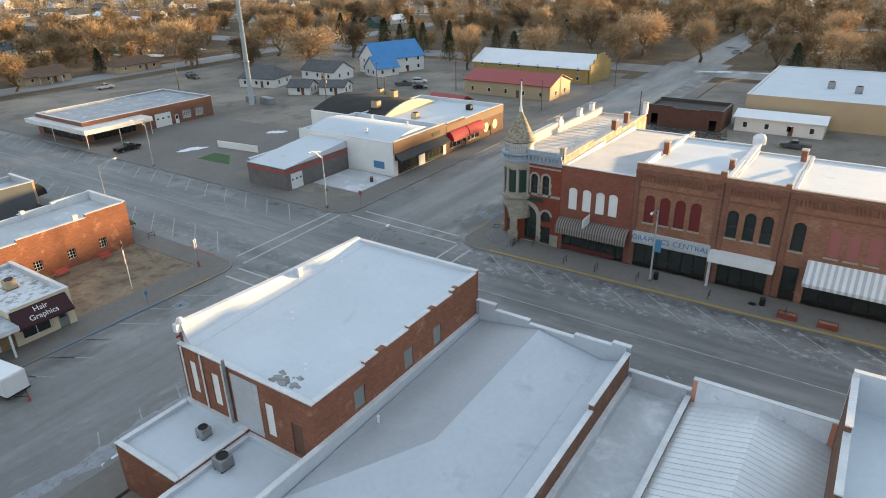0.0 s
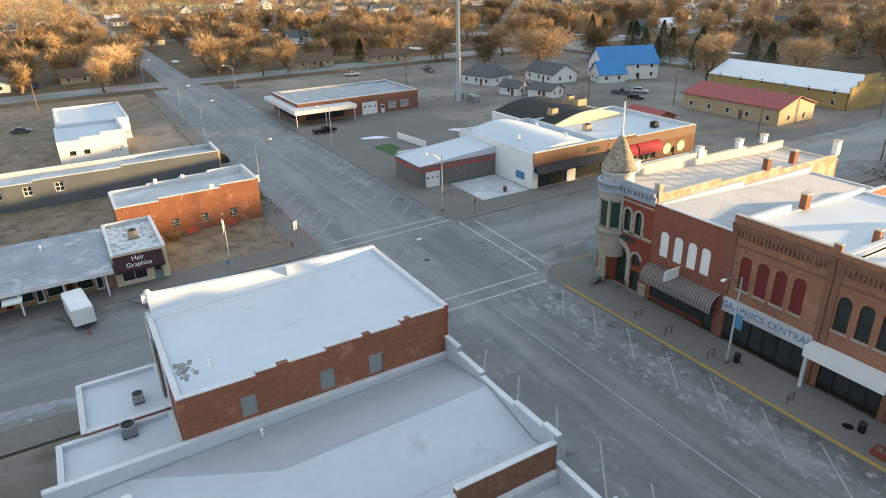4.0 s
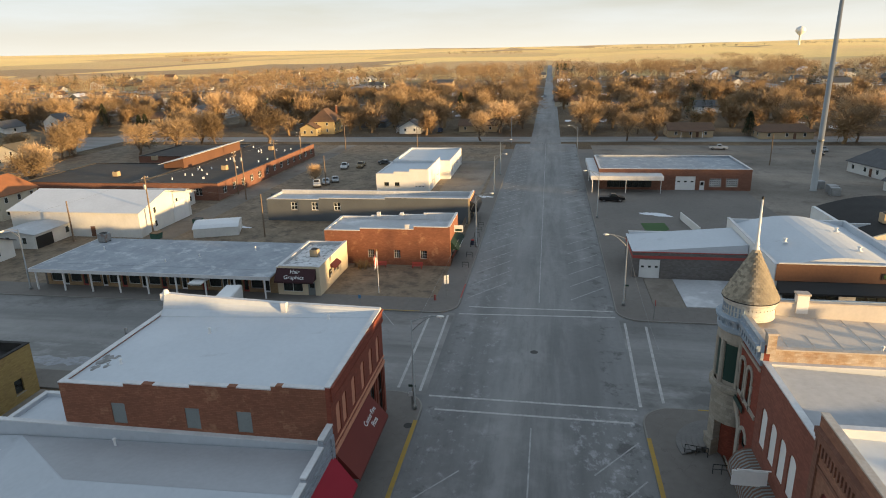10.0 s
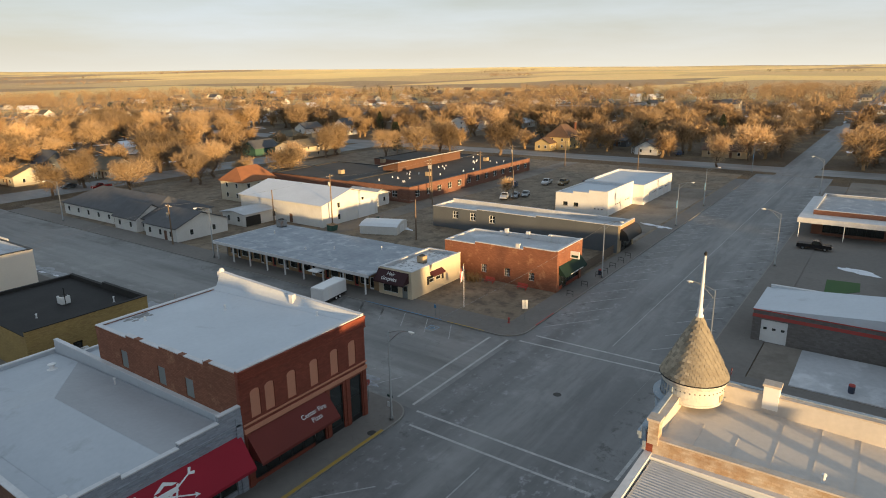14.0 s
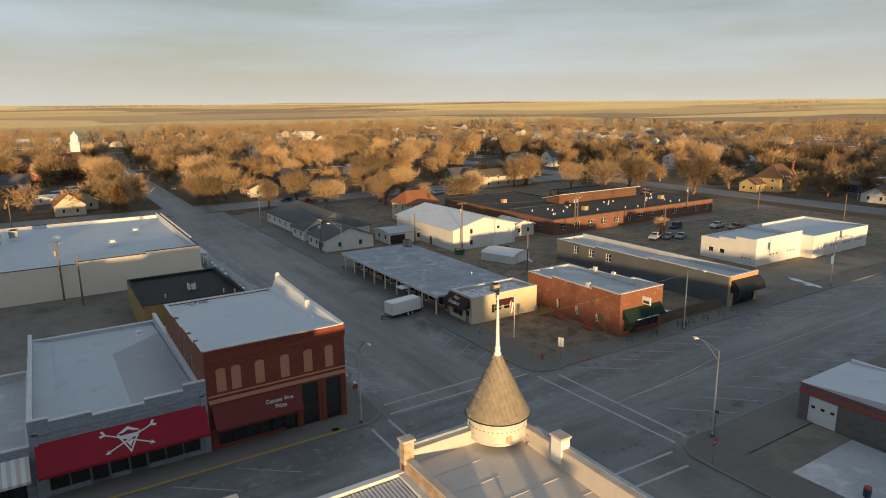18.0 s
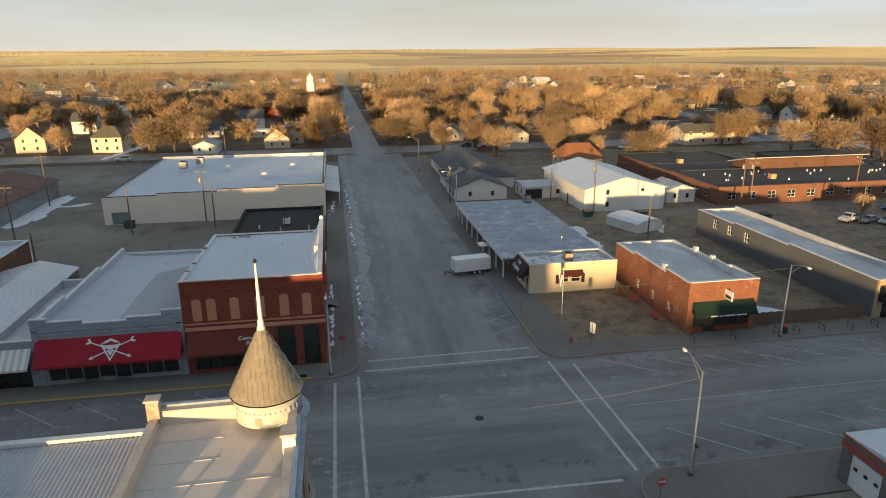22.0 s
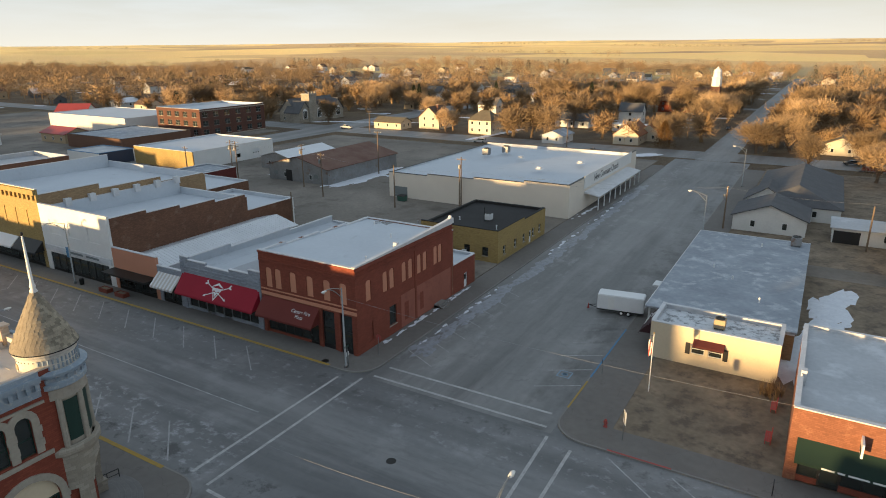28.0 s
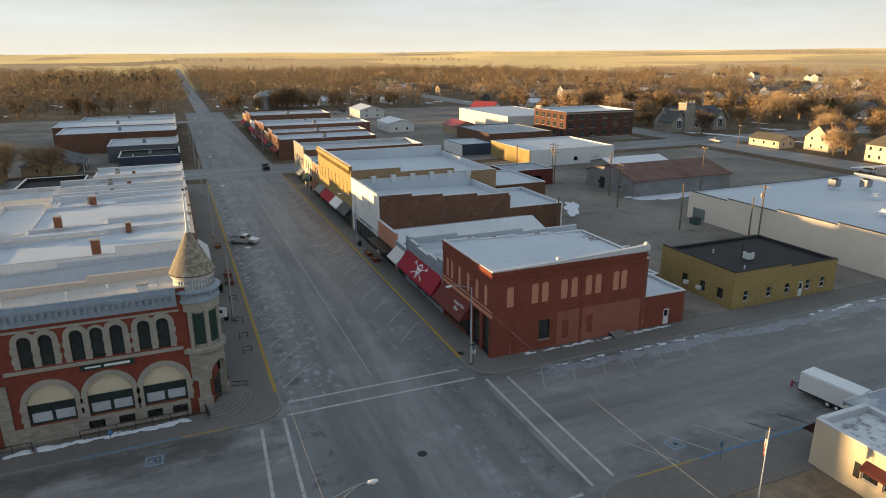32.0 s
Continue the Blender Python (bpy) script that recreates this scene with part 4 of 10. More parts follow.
# pavements: two bands each block corner, meeting in a rounded corner
blocks = {
    "pavement_south_east": (BX1, AX0, 1, -1, 130, -145, 4.0),
    "pavement_north_east": (BX1, AX1, 1, 1, 130, 145, 6.0),
    "pavement_south_west": (BX0, AX0, -1, -1, 145, -150, 5.5),
    "pavement_north_west": (BX0, AX1, -1, 1, 145, 140, 5.5),
}
pavements = {}
for nm, (kx, ky, sx, sy, lx, ly, w) in blocks.items():
    ly = abs(ly)
    c = corner(kx, ky, sx, sy, RC)
    wx = 3.8 if sx > 0 else 5.0
    wy = 3.6 if sy < 0 else (5.9 if sx > 0 else 5.2)
    pts = [(kx, ky + sy * ly)] + c + [(kx + sx * lx, ky), (kx + sx * lx, ky + sy * wy), (kx + sx * wx, ky + sy * wy), (kx + sx * wx, ky + sy * ly)]
    bm = bmesh.new()
    prism(bm, pts, "z", -0.1, KERB)
    pavements[nm] = single(nm, bm, "concrete", "worn concrete pavement with a raised kerb", "pavement", kind="structure")
    # kerb stones along the edge
    bm = bmesh.new()
    line = [(kx, ky + sy * ly)] + c + [(kx + sx * lx, ky)]
    inner = [(kx + sx * 0.16, ky + sy * ly)] + [(px + (kx + sx * RC - px) * 0.05, py + (ky + sy * RC - py) * 0.05) for px, py in c] + [(kx + sx * lx, ky + sy * 0.16)]
    for i in range(len(line) - 1):
        prism(bm, [line[i], line[i + 1], inner[i + 1], inner[i]], "z", 0.0, KERB + 0.012)
    bmesh.ops.translate(bm, vec=(-sx * 0.003, -sy * 0.003, 0), verts=bm.verts[:])
    k = new("kerb", mesh_of("kerb", bm, "kerb")); k.parent = pavements[nm]




def stripe(parent, x0, y0, x1, y1, w=0.3, material="white_paint", name="stripe"):
    bm = bmesh.new()
    d = Vector((x1 - x0, y1 - y0)).normalized() * (w / 2)
    prism(bm, [(x0 + d.y, y0 - d.x), (x1 + d.y, y1 - d.x), (x1 - d.y, y1 + d.x), (x0 - d.y, y0 + d.x)], "z", 0.003, 0.012)
    return part(name, bm, material, parent)


# crosswalks
for x0, y0, x1, y1 in ((-45.2, 55.2, -45.0, 74.2), (-47.7, 54.2, -47.5, 74.8), (-69.1, 54.4, -70.0, 74.8), (-71.7, 55.4, -72.0, 74.7)):
    stripe(road_main, x0, y0, x1, y1)
for x0, y0, x1, y1 in ((-48.5, 53.1, -68.5, 53.0), (-48.9, 50.7, -68.1, 50.6)):
    stripe(road_cross_s, x0, y0, x1, y1)
for x0, y0, x1, y1 in ((-68.3, 75.8, -48.0, 75.2), (-67.5, 78.3, -49.0, 77.5)):
    stripe(road_cross_n, x0, y0, x1, y1)
# parking stripes
for i in range(17):
    x = -30.8 + i * 5.65
    stripe(road_main, x, 54.8, x - 5.1, 58.9, 0.14, "faded_paint", "parking_stripe")
    x = -41.9 + i * 5.45
    stripe(road_main, x, 74.3, x + 5.2, 70.1, 0.14, "faded_paint", "parking_stripe")
for i in range(26):
    x = -75.0 - i * 5.3
    stripe(road_main, x, 54.9, x - 6.6, 60.0, 0.14, "faded_paint", "parking_stripe")
    x = -80.9 - i * 5.3
    stripe(road_main, x, 74.2, x + 5.3, 69.3, 0.14, "faded_paint", "parking_stripe")
for i in range(7):
    y = 46.0 - i * 4.0
    stripe(road_cross_s, -48.3, y, -52.8, y + 2.2, 0.12, "faded_paint", "parking_stripe")
    stripe(road_cross_s, -68.7, y - 2, -64.5, y + 0.5, 0.12, "faded_paint", "parking_stripe")
stripe(road_main, -74, 64.9, -250, 64.6, 0.14, "faded_paint", "centre_line")
stripe(road_main, -43, 64.7, 86, 64.6, 0.14, "faded_paint", "centre_line")
# painted kerbs
for p, x0, x1, y0, y1, m in (("pavement_north_east", -42.5, 84, 75.02, 75.4, "yellow_paint"), ("pavement_south_east", -42.8, 84, 53.6, 53.98, "yellow_paint"),
                             ("pavement_south_west", -69.2, -69.02, 28, 42, "blue_paint"), ("pavement_south_west", -69.2, -69.02, 43, 49, "yellow_paint"), ("pavement_south_west", -80, -74.5, 53.8, 53.98, "red_paint"),
                             ("pavement_north_east", -47.98, -47.8, 80.5, 84.5, "yellow_paint"), ("pavement_north_east", -47.98, -47.8, 84.8, 93, "blue_paint")):
    bm = bmesh.new()
    B(bm, x0, x1, y0, y1, 0.02, KERB + 0.018)
    part("kerb_paint", bm, m, pavements[p])
# lots
ground_patch("lot_west", rect(-224, -74.0, -100, 50.38), 0.03, "earth", "bare trodden earth and dead grass lots between low buildings")
ground_patch("grass_lot", [(-74.0, 33.6), (-74.0, 50.38), (-88.1, 50.38), (-88.1, 33.6)], 0.10, "earth", "bare brown grass lot at the street corner")
ground_patch("lot_south_east", rect(-43.9, 84, -100, 27), 0.03, "lot", "grey gravel yard behind the main street buildings")
ground_patch("lot_north_west", rect(-224, -74.2, 80.3, 225), 0.03, "lot", "grey gravel and concrete yards")
ground_patch("lot_north_east", rect(-43.9, 84, 95, 225), 0.025, "lot", "grey gravel yard behind the main street buildings")
ground_patch("motel_apron", rect(-73.6, -66.2, -12, 34.5), 0.012, "asphalt_b", "grey paved forecourt before a row of shops")
ground_patch("ford_apron", rect(-150, -103, 75.3, 112), 0.05, "concrete", "pale concrete forecourt")
ground_patch("slab", rect(-85.2, -74.4, 84.5, 94.4), 0.16, "membrane_grey", "pale painted concrete slab beside a white building")
ground_patch("turf", [(-117.8, 84.0), (-108.6, 84.4), (-113.6, 88.8), (-118.3, 88.6)], 0.09, "turf", "small square of green artificial turf")
ground_patch("alley_south", rect(-224, -74.3, -11.5, -5.5), 0.045, "lot", "gravel alley")
ground_patch("lot_white_building", rect(-190, -123.5, 39, 49.6), 0.05, "lot", "gravel forecourt by a white workshop")
ground_patch("east_lots", rect(114, 300, -100, 49), 0.03, "lot", "gravel yards behind shops")
ground_patch("east_lots_north", rect(114, 300, 81, 225), 0.03, "lot", "gravel yards behind shops")

# ---- corner of the crossing: red brick pizza building and its neighbours ----
def add_windows(root, side, f, ops, **kw):
    for o in ops:
        window(root, side, f, o, **kw)


def storefront(root, side, f, u0, u1, z0, z1, n, frame="dark_metal", bulk="dark_metal", doors=()):
    """A row of shop panes; returns the opening for the wall. doors: which bays are doors."""
    w = (u1 - u0) / n
    for i in range(n):
        a, b = u0 + i * w, u0 + (i + 1) * w
        if i in doors:
            door(root, side, f, (a, b, KERB, z1), frame, True, 0.14)
        else:
            window(root, side, f, (a, b, z0, z1), frame, sill=None, inset=0.12, name="shop_window")
            infill(root, side, f, (a, b, KERB, z0), bulk, 0.08, "bulkhead")
    return (u0, u1, 0, z1)


nw = [(x - 0.5, x + 0.5, 6.2, 8.75, 0.3) for x in (-31.1, -32.6, -35.0, -37.65, -40.2, -42.6)]
ww = [(y - 0.48, y + 0.48, 6.2, 8.75, 0.3) for y in (48.1, 44.8, 43.4, 40.75, 39.3, 37.25, 35.85, 33.2, 32.0)]
ew = [(y - 0.6, y + 0.6, 6.5, 8.3) for y in (33.2, 39.4, 43.6)]
back_p = [(-43.3, -42.5, 5.6, 8.6), (-40.7, -39.8, 5.4, 8.4), (-34.7, -33.8, 5.0, 8.0), (-32.0, -30.9, 4.6, 7.4)]
sf = (-38.6, -30.4, 0, 3.6)
dops = [(-41.1, -39.3, 0, 4.9), (-43.7, -42.0, 0, 4.9)]
pizza = building("corner_brick_building", "two-storey red-painted brick corner shop with maroon awning and white flat roof", "shop building",
                 -44.4, -29.6, 28.4, 50.5, 10.3, "brick_red", "membrane", "coping", 0.12,
                 hs={"N": 10.75, "W": 10.78, "E": [(28.4, 34, 9.8), (34, 39.5, 10.05), (39.5, 46, 10.3), (46, 50.5, 10.6)], "S": 9.75},
                 ops={"N": nw + [sf] + dops, "W": ww + [(47.2, 48.8, 0.9, 3.4), (42.6, 44.1, 1.4, 3.9), (32.3, 33.4, 0.2, 3.3)], "E": ew, "S": back_p},
                 wms={"E": "brick_orange", "S": "brick_orange"}, rise=0.85)
for o in nw:
    infill(pizza, "N", 50.5, o, "tan_panel")
for o in ww:
    infill(pizza, "W", -44.4, o, "tan_panel")
for o in ew:
    infill(pizza, "E", -29.6, o, "grey_panel")
infill(pizza, "W", -44.4, (47.2, 48.8, 0.9, 3.4), "brick_red")
window(pizza, "W", -44.4, (42.6, 44.1, 1.4, 3.9), "black")
infill(pizza, "W", -44.4, (32.3, 33.4, 0.2, 3.3), "brick_plum")
for o in back_p[:3]:
    infill(pizza, "S", 28.4, o, "white_wall")
infill(pizza, "S", 28.4, back_p[3], "wood_brown")
bm = bmesh.new(); slab("x", -1, 28.4, -38.2, -35.2, 4.5, 9.3, 0.003, 0.03, bm); part("render_patch", bm, "membrane_grey", pizza)
for x in (-43.9, -41.6, -39.0):
    bm = bmesh.new(); tube(bm, (x, 28.3, 4.4), (x, 28.3, 9.7), 0.07); part("downpipe", bm, "white_metal", pizza)
bm = bmesh.new(); tube(bm, (-38.5, 28.2, 4.4), (-38.5, 28.2, 10.4), 0.13); part("flue", bm, "galvanised", pizza)
bm = bmesh.new(); prism(bm, [(28.35, 10.86), (50.5, 10.86), (50.5, 10.94), (40.0, 11.15), (31.0, 11.5), (29.2, 11.62), (28.35, 11.55)], "x", -44.46, -43.98); part("raised_parapet", bm, "coping", pizza)
# white flashing that sweeps up from the roof to the raised parapet
bm = bmesh.new()
sweep = [[bm.verts.new((x, y, zr + (zt - zr) * k)) for x, k in ((-43.96, 1.0), (-43.8, 0.7), (-43.45, 0.3), (-42.9, 0.02), (-42.9, -0.1), (-43.96, -0.1))] for y, zr, zt in ((28.8, 9.64, 11.55), (31.0, 9.73, 11.45), (40.0, 10.08, 11.1), (50.1, 10.49, 10.9))]
for p, q in zip(sweep, sweep[1:]):
    for j in range(6):
        bm.faces.new((p[j], p[(j + 1) % 6], q[(j + 1) % 6], q[j]))
bm.faces.new(sweep[0]); bm.faces.new(sweep[-1])
bmesh.ops.recalc_face_normals(bm, faces=bm.faces[:])
part("flashing", bm, "membrane", pizza)
bm = bmesh.new(); slab("y", -1, -44.4, 29.2, 41.6, 0.2, 4.6, 0.003, 0.02, bm); part("render_patch", bm, "red_render", pizza)
for y, z, s in ((47.0, 1.2, 0.5), (40.4, 1.0, 0.45), (36.8, 1.1, 0.4)):
    bm = bmesh.new(); slab("y", -1, -44.4, y - s, y + s, z, z + 2.4, 0.021, 0.035, bm); part("bricked_window", bm, "brick_red", pizza)
for i in range(3):
    bm = bmesh.new(); B(bm, -45.9 + i * 0.35, -44.42, 31.9 - 0.1 * i, 33.8, KERB, KERB + 0.16 * (i + 1)); part("step", bm, "kerb", pizza)
storefront(pizza, "N", 50.5, -38.6, -30.4, 0.5, 3.6, 6, bulk="brick_red", doors=(0,))
for o in dops:
    window(pizza, "N", 50.5, (o[0], o[1], KERB + 0.5, o[3]), "black", sill=None, mull=(1, 2))
    infill(pizza, "N", 50.5, (o[0], o[1], 0, KERB + 0.5), "black")
for nm, z0, z1, d, mt in (("cornice", 9.55, 9.75, 0.16, "brick_red"), ("cornice", 9.75, 10.6, 0.10, "brick_opera"), ("cornice", 10.6, 10.75, 0.22, "brick_opera"), ("belt_course", 5.15, 5.55, 0.10, "tan_panel"), ("belt_course", 5.85, 6.0, 0.08, "tan_panel")):
    bm = bmesh.new(); slab("x", 1, 50.5, -44.5, -29.7, z0, z1, 0.003, d, bm); part(nm, bm, mt, pizza)
for nm, z0, z1, d, mt in (("cornice", 9.6, 9.75, 0.12, "brick_red"), ("cornice", 10.2, 10.33, 0.14, "brick_opera")):
    bm = bmesh.new(); slab("y", -1, -44.4, 28.5, 50.6, z0, z1, 0.003, d, bm); part(nm, bm, mt, pizza)
for x in (-44.1, -41.75, -39.05, -30.0):
    bm = bmesh.new(); slab("x", 1, 50.5, x - 0.25, x + 0.25, KERB, 5.15, 0.003, 0.09, bm); part("pilaster", bm, "brick_red", pizza)
for y in (38.2,):
    bm = bmesh.new(); slab("y", -1, -44.4, y - 0.2, y + 0.2, 0.1, 10.2, 0.003, 0.08, bm); part("pilaster", bm, "brick_red", pizza)
aw = awning(pizza, "N", 50.5, -38.9, -29.9, 2.75, 5.0, 1.7, "maroon", "maroon canvas awning with white lettering")
ang = math.degrees(math.atan2(5.0 - 3.0, 1.7))
text(aw, "Center Fire\nPizza", (-36.6, 50.5 + 0.93, 3.98), 0.62, "white_metal", (ang, 0, 180))
# lean-to roofs behind
bm = bmesh.new()
annex = building("brick_annex", "low brick annex with a white roof behind the corner shop", "annex", -44.4, -37.0, 21.8, 28.38, 4.5, "brick_red", "membrane", "coping", 0.3, wms={"S": "brick_orange"}, ops={"W": [(24.2, 25.2, 0.15, 2.4)]})
door(annex, "W", -44.4, (24.2, 25.2, 0.15, 2.4), "white_metal")
annex2 = building("brick_annex", "low brick annex with a white roof behind the corner shop", "annex", -36.98, -29.62, 20.0, 28.38, 4.2, "brick_orange", "membrane", "coping", 0.3, ops={"S": [(-35.4, -34.2, 1.0, 2.4), (-32.6, -31.4, 1.0, 2.4)]})
add_windows(annex2, "S", 20.0, [(-35.4, -34.2, 1.0, 2.4), (-32.6, -31.4, 1.0, 2.4)], mull=(2, 2))
hvac(annex, -39.6, 26.2, 4.2, 0.9); hvac(annex2, -35.9, 25.0, 3.9, 1.1)
vent(-39.2, 36.0, 9.9, 0.5); vent(-33.1, 31.4, 9.7, 0.4); vent(-42.6, 46.0, 10.3, 0.35)
bm = bmesh.new(); B(bm, -43.95, -43.4, 41.0, 41.6, 9.9, 11.35); bmesh.ops.bevel(bm, geom=bm.edges[:], offset=0.05, segments=1, affect="EDGES"); part("parapet_block", bm, "coping", pizza)
bm = bmesh.new(); lathe(bm, (-44.2, 28.9), [(0.30, 11.5), (0.32, 11.7), (0.2, 11.95), (0.05, 12.0)], 10); part("parapet_knob", bm, "coping", pizza)

# grimy patch and tar drips where water stands at the low edge of the roof
rs = random.Random(3)
for i in range(16):
    cx, cy = rs.gauss(-33.6, 0.7), 29.2 + abs(rs.gauss(0, 0.55))
    r_, z = rs.uniform(0.12, 0.4), 9.63 + 0.85 * (cy - 28.75) / 21.4
    bm = bmesh.new(); prism(bm, [(cx + r_ * 1.4 * rs.uniform(0.5, 1.2) * math.cos(6.283 * i / 9), cy + r_ * rs.uniform(0.5, 1.2) * math.sin(6.283 * i / 9)) for i in range(9)], "z", z - 0.03, z + 0.022); part("roof_stain", bm, "roof_grime", pizza)
# coping tiles lost from the open edge of the party wall
for y, w, zt in ((35.6, 0.9, 10.15), (42.6, 0.7, 10.4), (46.4, 0.5, 10.7)):
    bm = bmesh.new(); B(bm, -29.98, -29.52, y, y + w, zt - 0.1, zt + 0.006); part("coping_gap", bm, "brick_orange", pizza)

# grey-blue shop with the crimson awning
tribe = building("awning_shop", "single-storey grey-blue brick shop with crimson awning and white roof", "shop building", -29.58, -14.6, 19.0, 50.5, 6.6, "brick_greyblue", "membrane_aged", "coping", 0.15,
                 hs={"N": [(-29.6, -27.5, 7.75), (-27.5, -24.0, 7.2), (-24.0, -19.6, 6.85), (-19.6, -16.2, 7.2), (-16.2, -14.6, 7.55)], "E": [(19, 30, 6.0), (30, 42, 6.5), (42, 50.5, 7.0)], "W": 6.2, "S": 5.1},
                 ops={"N": [(-28.6, -15.6, 0, 3.1)]}, wms={"E": "brick_brown", "S": "brick_brown"}, roof_tilt=0.6)
storefront(tribe, "N", 50.5, -28.6, -15.6, 0.55, 3.1, 8, frame="steel", bulk="brick_greyblue", doors=(3, 5))
taw = awning(tribe, "N", 50.5, -29.3, -14.9, 2.75, 5.35, 1.7, "crimson", "crimson canvas awning with a white emblem")
for z0, z1, d in ((6.2, 6.35, 0.1), (5.75, 5.9, 0.08)):
    bm = bmesh.new(); slab("x", 1, 50.5, -29.4, -14.8, z0, z1, 0.003, d, bm); part("belt_course", bm, "brick_greyblue", tribe)
for x in (-29.25, -14.95):
    bm = bmesh.new(); slab("x", 1, 50.5, x - 0.3, x + 0.3, KERB, 7.0, 0.003, 0.1, bm); part("pilaster", bm, "brick_greyblue", tribe)
# emblem: crossed bars, diamond and wings as plain shapes on the slope
ta = math.atan2(5.35 - 3.0, 1.7)
def on_awning(u, v):
    """A place on the crimson slope: u along the street, v up the slope from its middle."""
    return (-22.3 - u, 50.5 + 0.85 - v * math.cos(ta) + 0.03 * math.sin(ta), 4.17 + v * math.sin(ta) + 0.03 * math.cos(ta))
bm = bmesh.new()
def spear(sx):
    """One of two crossed arrows: shaft, flight and barbed head."""
    a, b = (-2.3 * sx, 0.95), (2.1 * sx, -0.95)
    dx, dy = b[0] - a[0], b[1] - a[1]
    ln = math.hypot(dx, dy); ux, uy = dx / ln, dy / ln
    at = lambda t, w: (a[0] + ux * t - uy * w, a[1] + uy * t + ux * w)
    return [[at(0.3, -0.055), at(ln - 0.3, -0.055), at(ln - 0.3, 0.055), at(0.3, 0.055)], [at(ln - 0.45, -0.22), at(ln, 0), at(ln - 0.45, 0.22), at(ln - 0.32, 0)],
            [at(0.45, 0.05), at(0.1, 0.34), at(-0.1, 0.2), at(0.2, 0.0), at(-0.1, -0.2), at(0.1, -0.34), at(0.45, -0.05)]]
shield = [[(-1.0, 0.55), (-0.82, 0.55), (0, -1.0), (0.82, 0.55), (1.0, 0.55), (0, -1.3)], [(-0.95, 0.62), (0, 1.15), (0.95, 0.62), (0.5, 0.62), (0, 0.85), (-0.5, 0.62)], [(-0.8, 0.05), (0.8, 0.05), (0.8, 0.42), (-0.8, 0.42)], [(-0.32, -0.2), (0.32, -0.2), (0, -0.75)]]
for j, poly in enumerate(spear(1) + spear(-1) + shield):
    bm.faces.new([bm.verts.new(Vector(on_awning(*p)) + Vector((0, 0.002 * j, 0.002 * j))) for p in poly])
part("emblem", bm, "white_metal", taw)
# the roof's low white ridge
bm = bmesh.new()
rv = [bm.verts.new(p) for p in ((-22.9, 33.3, 6.35), (-22.9, 50.05, 6.75), (-29.1, 24.5, 5.05), (-29.1, 50.05, 5.75), (-29.1, 19.4, 4.75), (-17.0, 19.4, 4.7), (-17.0, 28.4, 5.0), (-17.0, 50.05, 5.6), (-14.95, 19.4, 5.05), (-14.95, 50.05, 6.1))]
for f in ((1, 3, 2, 0), (0, 2, 6), (2, 4, 5, 6), (0, 6, 7, 1), (5, 8, 9, 7)):
    bm.faces.new([rv[i] for i in f])
bmesh.ops.recalc_face_normals(bm, faces=bm.faces[:])
if bm.faces[0].normal.z < 0:
    bmesh.ops.reverse_faces(bm, faces=bm.faces[:])
part("roof_ridge", bm, "membrane_aged", tribe)
# shade and dirt of the ridge's west slope, put into a darker grey sheet
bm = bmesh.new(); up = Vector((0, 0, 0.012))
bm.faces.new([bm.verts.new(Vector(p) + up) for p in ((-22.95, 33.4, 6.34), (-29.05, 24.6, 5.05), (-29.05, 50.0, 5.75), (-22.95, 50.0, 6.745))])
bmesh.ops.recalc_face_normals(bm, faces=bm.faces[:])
part("old_roof_coat", bm, "membrane_dirt_shade", tribe)
vent(-28.2, 33.5, 5.0, 1.0); vent(-26.8, 24.0, 5.0, 0.5, 0.25)

# low shop, boarded shop, snowy metal roof
low1 = building("low_shop", "narrow low shop with a grey roof and a striped metal awning", "shop building", -14.58, -9.4, 29.0, 50.5, 4.7, "brick_greyblue", "membrane_grey", "coping", 0.9, hs={"N": 5.3}, ops={"N": [(-13.9, -10.1, 0, 2.7)]}, wms={"S": "brick_brown", "E": "brick_brown"})
storefront(low1, "N", 50.5, -13.9, -10.1, 0.5, 2.7, 3, doors=(1,))
bm = bmesh.new(); apts = [(50.5, 4.5), (52.2, 2.95), (52.2, 2.7), (52.15, 2.7), (52.15, 2.9), (50.5, 4.42)]
prism(bm, apts, "x", -14.4, -14.4 + 14 * 0.34); sa = part("awning", bm, "white_metal", low1, "striped metal awning")
for i in range(0, 14, 2):
    bm = bmesh.new(); prism(bm, [(u + (0.006), v + 0.006) for u, v in apts], "x", -14.4 + i * 0.34, -14.4 + i * 0.34 + 0.33); part("dark_stripe", bm, "membrane_tan", sa)
low2 = building("boarded_shop", "low shop with salmon painted front and flat canopy", "shop building", -9.38, 0.7, 34.0, 50.5, 4.0, "brick_brown", "snow", "coping", 0.4, hs={"N": 6.4}, ops={"N": [(-8.6, 0.0, 0, 2.9)]}, wms={"N": "tan_panel"})
storefront(low2, "N", 50.5, -8.6, 0.0, 0.6, 2.9, 5, doors=(2,))
bm = bmesh.new(); slab("x", 1, 50.5, -9.3, 0.6, 3.1, 3.35, 0.003, 2.2, bm); part("canopy", bm, "dark_metal", low2)
bm = bmesh.new()
for sgn in (-1, 1):
    prism(bm, [(-4.3, 5.6), (-4.3 + sgn * 5.1, 4.3), (-4.3 + sgn * 5.1, 4.15), (-4.3, 5.45)], "y", 22.0, 50.1)
prism(bm, [(-9.2, 4.15), (0.6, 4.15), (-4.3, 5.44)], "y", 22.3, 22.5)
gab = part("metal_roof", bm, "roof_metal", low2, "ridged white metal gable roof")
